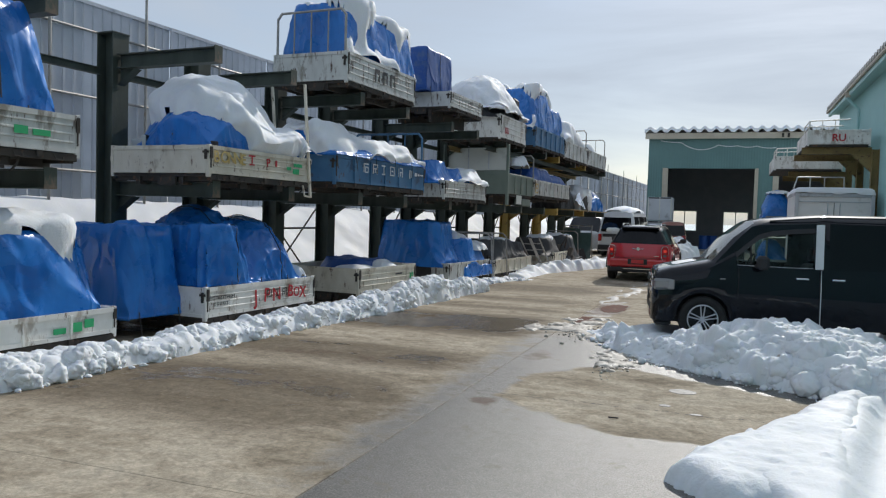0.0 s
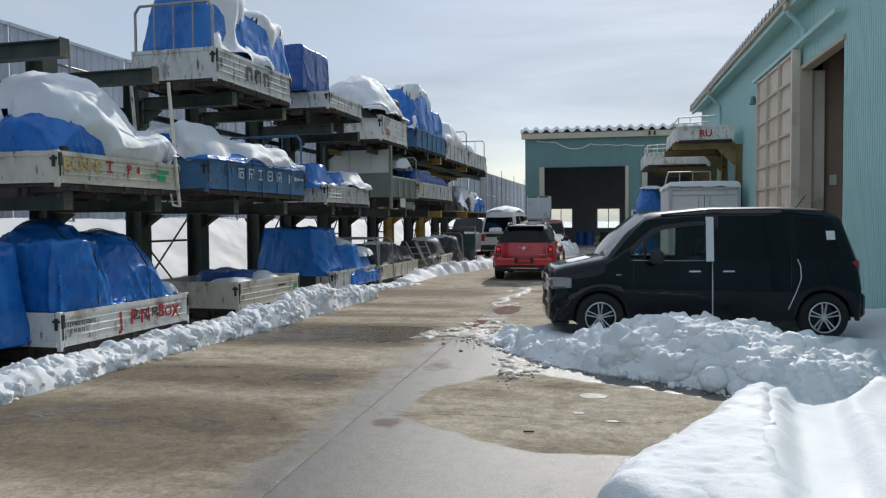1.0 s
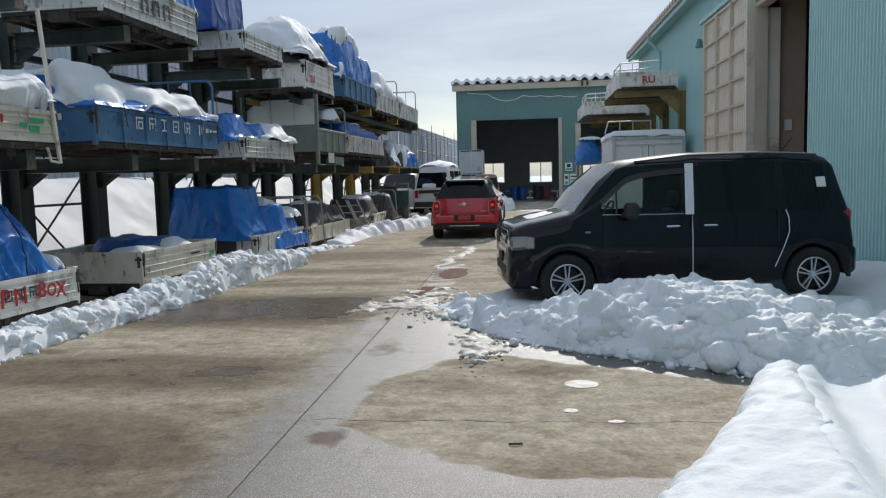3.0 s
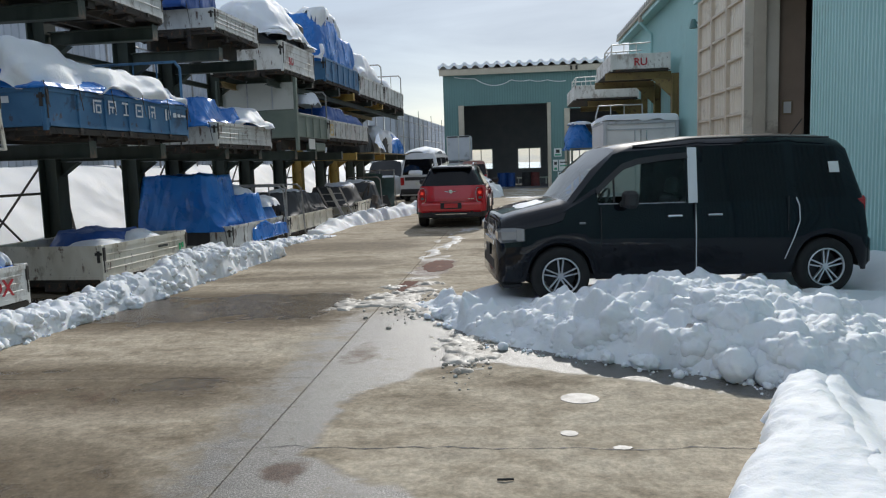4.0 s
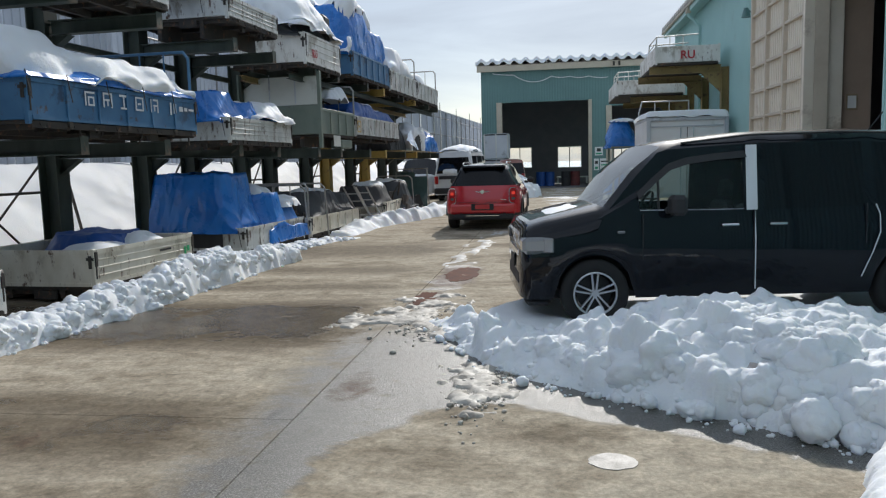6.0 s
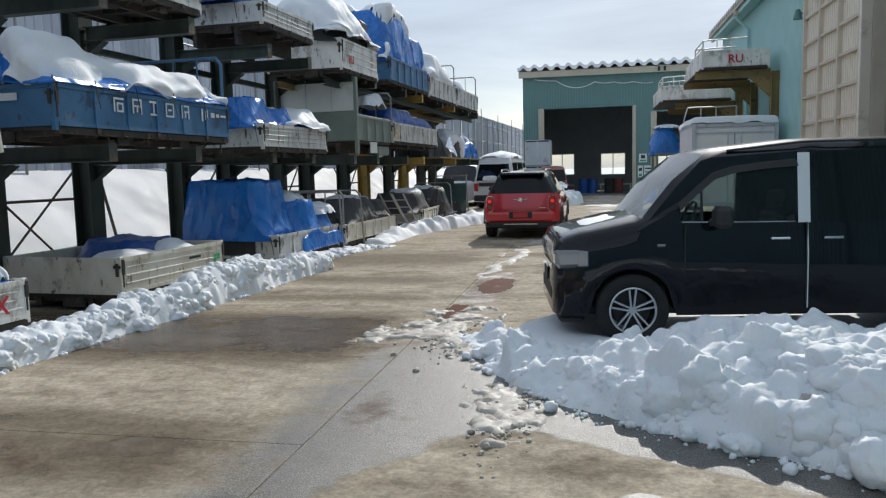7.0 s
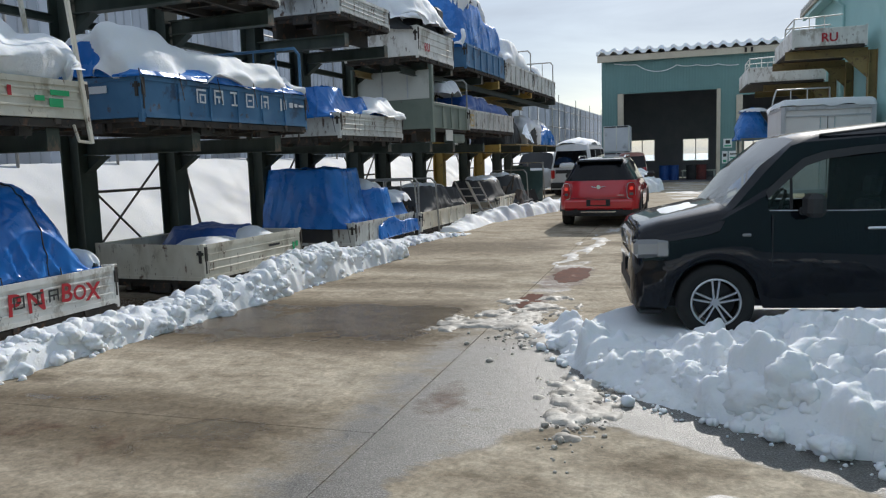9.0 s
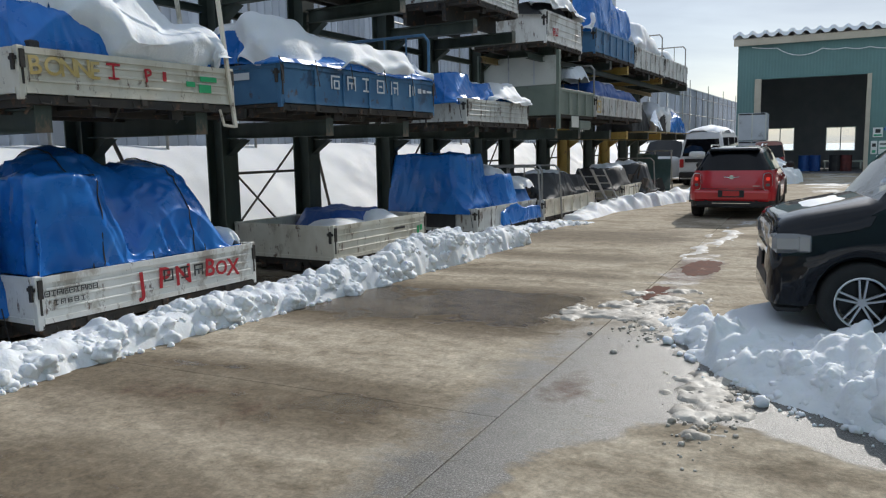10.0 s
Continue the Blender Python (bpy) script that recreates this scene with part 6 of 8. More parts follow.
# ---- vehicles ----
def wheel(parent, x, y, z, r, rim_r, width, side, style="ten", rim_mat=None):
    """A wheel on an axle along y; side +1: its face looks to +y."""
    n = 40
    m = pose(x, y, z)
    prof = [(rim_r, -width / 2 + 0.01), (r * 0.93, -width / 2), (r * 0.99, -width / 2 + 0.03), (r, -width / 4), (r, width / 4), (r * 0.99, width / 2 - 0.03), (r * 0.93, width / 2), (rim_r, width / 2 - 0.01)]

    def lathe(prof_, closed=True):
        bm = bmesh.new()
        rings = [[bm.verts.new((pr * math.cos(2 * math.pi * k / n), py * side, pr * math.sin(2 * math.pi * k / n))) for pr, py in prof_] for k in range(n)]
        for k in range(n):
            a, b = rings[k], rings[(k + 1) % n]
            for i in range(len(prof_) - (0 if closed else 1)):
                j = (i + 1) % len(prof_)
                bm.faces.new((a[i], a[j], b[j], b[i]))
        bmesh.ops.recalc_face_normals(bm, faces=bm.faces[:])
        return bm
    hub = bmesh.new()
    rod(hub, (0, -side * width * 0.3, 0), (0, side * (width / 2 - 0.028), 0), rim_r * 0.16, 14)
    w = part("wheel", hub, M_ALLOY if style != "steel" else M_DARKRIM, parent, smooth=False, m=m)
    part("tyre", lathe(prof), M_TYRE, w, smooth=True)
    part("barrel", lathe([(rim_r * 0.99, -width / 2 + 0.02), (rim_r * 0.99, width / 2 - 0.02), (rim_r * 0.90, width / 2 - 0.035), (rim_r * 0.88, -width / 2 + 0.02)]), M_DARKRIM, w, smooth=True)
    part("disc", lathe([(0.01, width / 2 - 0.09), (rim_r * 0.8, width / 2 - 0.09), (rim_r * 0.8, width / 2 - 0.10), (0.01, width / 2 - 0.10)]), M_DARKRIM, w)
    rm = rim_mat or M_ALLOY
    part("rim", lathe([(rim_r * 1.0, width / 2 - 0.022), (rim_r * 1.0, width / 2 - 0.008), (rim_r * 0.93, width / 2 - 0.006), (rim_r * 0.90, width / 2 - 0.022)]), rm, w, smooth=True)
    ns = 5 if style == "ten" else 6
    for k in range(ns):
        bm = bmesh.new()
        offs = (-9, 9) if style == "ten" else (0,)
        for o in offs:
            a = math.radians(90 + 360 / ns * k)
            t = math.radians(90 + 360 / ns * k + o)
            p0 = Vector((math.cos(a) * rim_r * 0.12 + 0.012 * math.cos(t + math.pi / 2) * (1 if o > 0 else -1), side * (width / 2 - 0.035), math.sin(a) * rim_r * 0.12 + 0.012 * math.sin(t + math.pi / 2) * (1 if o > 0 else -1)))
            p1 = Vector((math.cos(t) * rim_r * 0.93, side * (width / 2 - 0.018), math.sin(t) * rim_r * 0.93))
            d = (p1 - p0).normalized()
            q = Vector((0, side, 0)).cross(d) * (0.0085 if style == "ten" else 0.028)
            o2 = Vector((0, -side * 0.028, 0))
            vs = [bm.verts.new(p) for p in (p0 - q, p0 + q, p1 + q * 0.85, p1 - q * 0.85, p0 - q + o2, p0 + q + o2, p1 + q * 0.85 + o2, p1 - q * 0.85 + o2)]
            for f in ((0, 1, 2, 3), (7, 6, 5, 4), (0, 4, 5, 1), (1, 5, 6, 2), (2, 6, 7, 3), (3, 7, 4, 0)):
                bm.faces.new([vs[i] for i in f])
        bmesh.ops.recalc_face_normals(bm, faces=bm.faces[:])
        part("spoke", bm, rm, w)
    return w


def car_shell(parent, table, hubs, arch_r, hub_z, sill, classes, mats, step=0.07, belt=0.962):
    """Lofts a car body. table rows, from nose to tail: x low, x belt, x top, x roof, z belt, z top, z roof, half width, half width at the top.
    classes(x, row, end) names the part of a patch; rows 0 to 7 run from the sill up the side and over to the middle."""
    T = np.array(table, float)
    key = np.linspace(0, len(T) - 1, len(T))
    par = []
    for i in range(len(T) - 1):
        k = max(1, int(math.ceil(abs(T[i, 0] - T[i + 1, 0]) / step)))
        par += [i + q / k for q in range(k)]
    par.append(len(T) - 1)
    rows = []
    for s in par:
        xl, xb, xt, xr, zb, zt, zr, w, wt = [float(np.interp(s, key, T[:, c])) for c in range(9)]
        arch = 0.0
        for hx in hubs:
            q = arch_r ** 2 - (xl - hx) ** 2
            if q > 0:
                arch = max(arch, hub_z + math.sqrt(q))
        z0 = max(sill, arch)
        mz = sill + (zb - sill) * 0.52
        z1 = max(sill + 0.14, z0 + 0.035)
        z2 = max(mz, z1 + 0.03)
        z3 = max(sill + (zb - sill) * 0.80, z2 + 0.03)
        rows.append([(xl, w * 0.965, z0), (xl, w * 0.995, z1), (xl, w * 1.0, z2), (xl * 0.5 + xb * 0.5, w * 0.985, z3), (xb, w * belt, zb),
                     (xt, wt, zt), (xr * 0.85 + xt * 0.15, wt * 0.90, zt + (zr - zt) * 0.66), (xr, wt * 0.52, zr - (zr - zt) * 0.06), (xr, 0.0, zr)])
    made = {}
    for i in range(len(rows) - 1):
        for j in range(8):
            p = [rows[i][j], rows[i + 1][j], rows[i + 1][j + 1], rows[i][j + 1]]
            c = classes((rows[i][0][0] + rows[i + 1][0][0]) / 2, j, (par[i] + par[i + 1]) / 2)
            if not c:
                continue
            for sgn in (1, -1):
                key2 = (c, 0 if c in ("body", "roof", "windscreen", "rear_window", "cladding", "hood") else sgn)
                made.setdefault(key2, []).append([(a, b * sgn, z) for a, b, z in (p if sgn > 0 else p[::-1])])
    out = {}
    for (nm, sgn), quads in made.items():
        bm = bmesh.new()
        for q in quads:
            vs = [bm.verts.new(v) for v in q]
            bm.faces.new(vs)
        bmesh.ops.remove_doubles(bm, verts=bm.verts[:], dist=0.0006)
        bmesh.ops.dissolve_degenerate(bm, dist=0.0004, edges=bm.edges[:])
        bmesh.ops.recalc_face_normals(bm, faces=bm.faces[:])
        out[(nm, sgn)] = part(nm, bm, mats.get(nm, mats["body"]), parent, smooth=True)
    # dark lining inside the wheel arches and floor
    bm = boxes((min(T[:, 0]) + 0.12, -0.62, sill - 0.02, max(T[:, 0]) - 0.15, 0.62, sill + 0.06))
    part("underbody", bm, M_BPLASTIC, parent)
    for hx in hubs:
        for sg in (1, -1):
            bm = bmesh.new()
            w = float(max(T[:, 7])) * 0.955
            n = 14
            ring = [(hx + (arch_r + 0.012) * math.cos(math.pi * k / n), hub_z + (arch_r + 0.012) * math.sin(math.pi * k / n)) for k in range(n + 1)]
            a = [bm.verts.new((q[0], sg * w, q[1])) for q in ring]
            b = [bm.verts.new((q[0], sg * (w - 0.26), q[1])) for q in ring]
            for k in range(n):
                bm.faces.new((a[k], a[k + 1], b[k + 1], b[k]))
            bm.faces.new(b)
            part("wheel_house", bm, M_BPLASTIC, parent)
    return out


def seats(parent, xs, z, w=0.42):
    for x in xs:
        for y in (0.36, -0.36):
            s = part("seat", boxes((x - 0.25, y - w / 2, z - 0.2, x + 0.25, y + w / 2, z), bevel=0.04), M_CLOTH, parent)
            bm = box(bmesh.new(), -0.06, -w / 2, 0, 0.06, w / 2, 0.5, 0.04, m=pose(x - 0.26, y, z - 0.02, 0, -12, 0))
            box(bm, -0.05, -0.12, 0.54, 0.05, 0.12, 0.72, 0.03, m=pose(x - 0.26, y, z - 0.02, 0, -12, 0))
            part("seat_back", bm, M_CLOTH, parent)


# black van parked nose to the lane
VAN = pose(1.402, 10.31 + 0.0, 0.03, 0, 0, 187.72) @ pose(0, -0.745, 0)
van = thing("minivan", "black compact van with dark rear glass, parked in snow", "van", VAN)
VT = [  # x low, x belt, x top, x roof, z belt, z top, z roof, half width, half width top
    (2.09, 2.07, 2.06, 2.06, 0.70, 0.72, 0.73, 0.0002, 0.0001),
    (2.09, 2.075, 2.06, 2.06, 0.83, 0.88, 0.895, 0.60, 0.48),
    (2.05, 2.045, 2.02, 2.02, 0.88, 0.93, 0.95, 0.79, 0.68),
    (1.88, 1.88, 1.86, 1.86, 0.92, 0.975, 1.00, 0.84, 0.75),
    (1.40, 1.40, 1.30, 1.34, 0.99, 1.07, 1.11, 0.845, 0.775),
    (1.06, 1.06, 1.04, 1.08, 1.016, 1.38, 1.44, 0.85, 0.765),
    (0.84, 0.84, 0.85, 0.80, 1.03, 1.575, 1.655, 0.85, 0.735),
    (0.78, 0.78, 0.76, 0.68, 1.03, 1.60, 1.69, 0.85, 0.73),
    (0.02, 0.02, 0.00, 0.00, 1.035, 1.64, 1.755, 0.85, 0.72),
    (-0.10, -0.10, -0.11, -0.10, 1.04, 1.64, 1.76, 0.85, 0.72),
    (-1.00, -1.00, -0.99, -1.0, 1.05, 1.63, 1.765, 0.85, 0.72),
    (-1.10, -1.10, -1.08, -1.1, 1.05, 1.625, 1.76, 0.85, 0.715),
    (-1.66, -1.64, -1.55, -1.52, 1.06, 1.59, 1.735, 0.845, 0.70),
    (-1.88, -1.82, -1.69, -1.62, 1.06, 1.56, 1.70, 0.82, 0.68),
    (-1.95, -1.90, -1.74, -1.66, 1.06, 1.54, 1.68, 0.70, 0.58),
    (-1.97, -1.92, -1.76, -1.67, 1.06, 1.53, 1.67, 0.0002, 0.0001)]


def van_class(x, j, s):
    if 4 <= s < 6 and j >= 6:
        return "windscreen"
    if j == 4:
        if 4 <= s < 8:
            return ""
        if 9 <= s < 10:
            return "slide_door_glass"
        if 11 <= s < 12:
            return "rear_side_glass"
        if s >= 14:
            return "rear_window"
    return "body"


car_shell(van, VT, (1.4275, -1.4275), 0.352, 0.315, 0.27, van_class,
          {"body": M_CARBLACK, "windscreen": M_WSCREEN, "headlight": M_LENS, "quarter_glass": M_GLASS, "front_side_glass": M_GLASS, "slide_door_glass": M_DGLASS, "rear_side_glass": M_DGLASS, "rear_window": M_DGLASS})


# front door: frame round the window, quarter light, wind-down pane and rain visor
DOOR_OUT = ((1.40, 0.99), (1.30, 1.07), (1.04, 1.38), (0.85, 1.575), (0.76, 1.60), (0.38, 1.62), (0.0, 1.64), (0.01, 1.35), (0.02, 1.035), (0.40, 1.032), (0.84, 1.03))
DOOR_IN = ((1.03, 1.075), (1.03, 1.19), (0.90, 1.33), (0.76, 1.455), (0.60, 1.50), (0.35, 1.53), (0.09, 1.55), (0.085, 1.30), (0.08, 1.06), (0.40, 1.06), (0.75, 1.06))


def van_side(x, z, off=0.0):
    zt = np.interp(x, (0, 0.76, 0.85, 1.04, 1.30), (1.64, 1.60, 1.575, 1.38, 1.07))
    wt = np.interp(x, (0, 0.76, 0.85, 1.04, 1.30), (0.72, 0.73, 0.735, 0.765, 0.775))
    zb = np.interp(x, (0.84, 1.06, 1.40), (1.03, 1.016, 0.99))
    return float(0.818 + (wt - 0.818) * np.clip((z - zb) / (zt - zb), 0, 1)) + off


for sg in (1, -1):
    bm = bmesh.new()
    lo = [bm.verts.new((x, sg * van_side(x, z), z)) for x, z in DOOR_OUT]
    mi = [bm.verts.new((x, sg * van_side(x, z, 0.001), z)) for x, z in DOOR_IN]
    hi = [bm.verts.new((x, sg * van_side(x, z, -0.03), z)) for x, z in DOOR_IN]
    n = len(lo)
    for k in range(n):
        for a_, b_ in ((lo, mi), (mi, hi)):
            bm.faces.new((a_[k], a_[(k + 1) % n], b_[(k + 1) % n], b_[k]))
    bmesh.ops.recalc_face_normals(bm, faces=bm.faces[:])
    dr = part("front_door_frame", bm, M_CARBLACK, van)
    for nm, loop in (("quarter_glass", ((1.03, 1.075), (1.03, 1.19), (0.90, 1.33), (0.86, 1.366), (0.86, 1.067))),
                     ("front_side_glass", ((0.84, 1.384), (0.76, 1.455), (0.60, 1.50), (0.35, 1.53), (0.09, 1.55), (0.08, 1.06), (0.84, 1.065)))):
        bm = bmesh.new()
        bm.faces.new([bm.verts.new((x, sg * van_side(x, z, -0.012), z)) for x, z in loop])
        part(nm, bm, M_GLASS, dr)
    part("window_bar", rod(bmesh.new(), (0.85, sg * van_side(0.85, 1.05, -0.008), 1.055), (0.85, sg * van_side(0.85, 1.38, -0.008), 1.385), 0.011, 6), M_BPLASTIC, dr)
    part("window_seal", tube(bmesh.new(), [(x, sg * van_side(x, z, 0.002), z) for x, z in ((1.02, 1.066), (0.40, 1.056), (0.09, 1.056))], 0.005, 5), M_CHROME, dr)
    bm = bmesh.new()
    top = ((1.05, 1.22), (0.90, 1.36), (0.76, 1.475), (0.60, 1.525), (0.35, 1.555), (0.07, 1.575))
    va = [bm.verts.new((x, sg * van_side(x, z, 0.012), z)) for x, z in top]
    vb = [bm.verts.new((x - 0.015, sg * van_side(x, z - 0.06, 0.035), z - 0.06)) for x, z in top]
    for k in range(len(top) - 1):
        bm.faces.new((va[k], va[k + 1], vb[k + 1], vb[k]))
    part("rain_visor", bm, M_BPLASTIC, dr)
for hx in (1.4275, -1.4275):
    for sg in (1, -1):
        wheel(van, hx, sg * 0.745, 0.315, 0.31, 0.203, 0.20, sg)
seats(van, (0.22, -0.65), 0.60)
part("dashboard", boxes((0.80, -0.68, 0.72, 1.20, 0.68, 0.99), bevel=0.06), M_BPLASTIC, van)
bm = bmesh.new()
bmesh.ops.create_cone(bm, cap_ends=False, segments=20, radius1=0.18, radius2=0.18, depth=0.03)
bmesh.ops.transform(bm, matrix=pose(0.68, -0.36, 1.02, 0, 65, 0), verts=bm.verts)
part("steering_wheel", bm, M_BPLASTIC, van)
for sg in (1, -1):
    mr = part("door_mirror", box(bmesh.new(), 0.66, sg * 0.87 if sg > 0 else -1.07, 1.02, 0.80, sg * 1.07 if sg > 0 else -0.87, 1.20, 0.035), M_BPLASTIC, van)
    part("mirror_stalk", boxes((0.72, min(sg * 0.82, sg * 0.9), 1.03, 0.80, max(sg * 0.82, sg * 0.9), 1.09), bevel=0.01), M_BPLASTIC, mr)
    for x in (0.22, -0.21):
        part("door_handle", boxes((x - 0.08, min(sg * 0.842, sg * 0.872), 0.905, x + 0.08, max(sg * 0.842, sg * 0.872), 0.928), bevel=0.008), M_CHROME, van)
    part("side_marker", boxes((1.16, min(sg * 0.835, sg * 0.852), 0.86, 1.23, max(sg * 0.835, sg * 0.852), 0.885), bevel=0.006), M_LENS, van)
    part("tail_lamp", box(bmesh.new(), -1.885, sg * 0.715 - 0.075, 0.84, -1.74, sg * 0.715 + 0.085, 1.06, 0.03), M_REDLENS, van)
    for x, z0, z1 in ((0.005, 0.36, 1.05), (1.0, 0.62, 1.03), (-1.0, 0.72, 1.08)):
        part("door_gap", boxes((x - 0.004, min(sg * 0.84, sg * 0.853), z0, x + 0.004, max(sg * 0.84, sg * 0.853), z1)), M_BPLASTIC, van)
for sg in (1, -1):
    hl = part("headlight", box(bmesh.new(), 1.80, sg * 0.715 - 0.135, 0.69, 2.085, sg * 0.715 + 0.135, 0.845, 0.035), M_LENS, van, "clear grey headlight")
    part("indicator", box(bmesh.new(), 1.80, sg * 0.79 - 0.062, 0.70, 1.90, sg * 0.79 + 0.064, 0.835, 0.012), M_LENS, hl)
part("lower_grille", boxes((1.99, -0.5, 0.36, 2.095, 0.5, 0.50), bevel=0.02), M_BPLASTIC, van)
part("grille", boxes((2.005, -0.42, 0.62, 2.09, 0.42, 0.70), bevel=0.015), M_CHROME, van)
part("front_bumper_lip", boxes((1.82, -0.74, 0.20, 2.05, 0.74, 0.27), bevel=0.03), M_BPLASTIC, van)
part("number_plate", boxes((2.095, -0.17, 0.50, 2.105, 0.17, 0.62)), M_BPLASTIC, van, "blank dark plate holder")
part("rear_bumper", box(bmesh.new(), -2.0, -0.72, 0.30, -1.86, 0.72, 0.62, 0.04), M_CARBLACK, van)
bm = bmesh.new()
bm.faces.new([bm.verts.new(p_) for p_ in ((0.07, 0.828, 1.045), (-0.03, 0.828, 1.045), (-0.045, 0.733, 1.625), (0.055, 0.733, 1.625))])
part("door_edge_cover", bm, M_WTAPE, van, "white masking film on the door pillar")
part("door_seal", tube(bmesh.new(), [(0.0, 0.835, 1.07), (-0.005, 0.859, 0.8), (-0.005, 0.862, 0.55), (-0.01, 0.85, 0.33)], 0.006, 6), M_WTAPE, van, "white cord hanging along the door gap")
part("fuel_cord", tube(bmesh.new(), [(-1.08, 0.840, 1.07), (-1.115, 0.849, 0.98), (-1.12, 0.857, 0.82), (-1.06, 0.862, 0.65), (-0.96, 0.859, 0.42)], 0.006, 6), M_WTAPE, van, "white cord hanging along the sliding door")
part("paper_note", box(bmesh.new(), -0.055, 0, -0.06, 0.055, 0.003, 0.06, 0, m=pose(-1.52, 0.762, 1.375, 17.0, 0, 0)), M_PAPER, van, "white paper note in the rear glass")
part("antenna", rod(bmesh.new(), (-1.20, 0.45, 1.735), (-1.32, 0.47, 1.90), 0.006, 6), M_BPLASTIC, van)
for y in (0.30, -0.12):
    part("wiper", tube(bmesh.new(), [(1.30, y, 1.10), (1.24, y + 0.2, 1.165), (1.17, y + 0.42, 1.225)], 0.009, 6), M_BPLASTIC, van)
part("roof_moulding", tube(bmesh.new(), [(0.62, 0.685, 1.655), (0.0, 0.70, 1.715), (-0.8, 0.70, 1.72), (-1.5, 0.685, 1.69)], 0.01, 6), M_BPLASTIC, van)
bon = pose(1.62, 0, 1.045, 0, 12.0, 0)
snow_lump(-0.22, 0.24, -0.5, 0.5, 0.0, 0.016, 3.3, VAN @ bon, 24, "thin snow left on a black bonnet")

# red hatchback farther up the lane
MINI = pose(-1.93, 22.62, 0, 0, 0, 89.2)
mini = thing("hatchback", "red compact crossover with black roof and lit brake lamps", "car", MINI)
MT = [
    (2.06, 2.04, 2.02, 2.02, 0.66, 0.70, 0.72, 0.0002, 0.0001),
    (2.04, 2.01, 1.98, 1.98, 0.72, 0.76, 0.78, 0.50, 0.40),
    (1.90, 1.87, 1.85, 1.85, 0.86, 0.90, 0.92, 0.80, 0.62),
    (1.50, 1.50, 1.45, 1.45, 0.95, 1.00, 1.03, 0.875, 0.70),
    (0.95, 0.95, 0.90, 0.98, 1.00, 1.05, 1.08, 0.89, 0.72),
    (0.72, 0.72, 0.38, 0.22, 1.01, 1.40, 1.52, 0.89, 0.600),
    (0.66, 0.66, 0.32, 0.15, 1.01, 1.42, 1.53, 0.89, 0.605),
    (-0.22, -0.22, -0.26, -0.3, 1.02, 1.435, 1.555, 0.89, 0.610),
    (-0.30, -0.30, -0.33, -0.4, 1.02, 1.435, 1.555, 0.89, 0.610),
    (-1.00, -1.00, -1.00, -1.0, 1.025, 1.43, 1.545, 0.89, 0.605),
    (-1.06, -1.06, -1.06, -1.06, 1.025, 1.43, 1.54, 0.89, 0.605),
    (-1.50, -1.50, -1.44, -1.45, 1.03, 1.41, 1.52, 0.885, 0.590),
    (-1.88, -1.83, -1.66, -1.60, 1.03, 1.39, 1.50, 0.855, 0.565),
    (-2.00, -1.94, -1.74, -1.66, 1.03, 1.38, 1.49, 0.78, 0.50),
    (-2.05, -1.98, -1.77, -1.68, 1.03, 1.375, 1.485, 0.40, 0.30),
    (-2.06, -1.99, -1.775, -1.685, 1.03, 1.375, 1.48, 0.0002, 0.0001)]


def mini_class(x, j, s):
    if 4 <= s < 5 and j >= 5:
        return "windscreen"
    if j == 4 and 6 <= s < 7:
        return "front_side_glass"
    if j == 4 and 8 <= s < 9:
        return "rear_side_glass"
    if j == 4 and 10 <= s < 11.6:
        return "quarter_glass"
    if j == 4 and s >= 12.35:
        return "rear_window"
    if j == 4 and s >= 5:
        return "front_pillar" if s < 6 else "middle_pillar" if s < 8 else "rear_pillar" if s < 10 else "tail_pillar"
    if j >= 5 and s >= 5:
        return "roof"
    if j == 0:
        return "cladding"
    return "body"


car_shell(mini, MT, (1.2975, -1.2975), 0.385, 0.335, 0.26, mini_class,
          {"body": M_CARRED, "roof": M_CARBLACK, "front_pillar": M_CARBLACK, "middle_pillar": M_CARBLACK, "rear_pillar": M_CARBLACK, "tail_pillar": M_CARBLACK, "windscreen": M_GLASS, "front_side_glass": M_DGLASS, "rear_side_glass": M_DGLASS,
           "quarter_glass": M_DGLASS, "rear_window": M_DGLASS, "cladding": M_BPLASTIC}, belt=0.89)
for hx in (1.2975, -1.2975):
    for sg in (1, -1):
        wheel(mini, hx, sg * 0.77, 0.335, 0.335, 0.215, 0.215, sg, "six", M_DARKRIM)
        n = 16
        bm = bmesh.new()
        r0, r1 = 0.372, 0.445
        ring = [[bm.verts.new((hx + r * math.cos(math.pi * k / n), sg * y, 0.335 + r * math.sin(math.pi * k / n))) for k in range(n + 1)] for r, y in ((r0, 0.84), (r0, 0.905), (r1, 0.90), (r1, 0.84))]
        for q in range(4):
            for k in range(n):
                bm.faces.new((ring[q][k], ring[q][k + 1], ring[(q + 1) % 4][k + 1], ring[(q + 1) % 4][k]))
        bmesh.ops.recalc_face_normals(bm, faces=bm.faces[:])
        part("wheel_arch_trim", bm, M_BPLASTIC, mini)
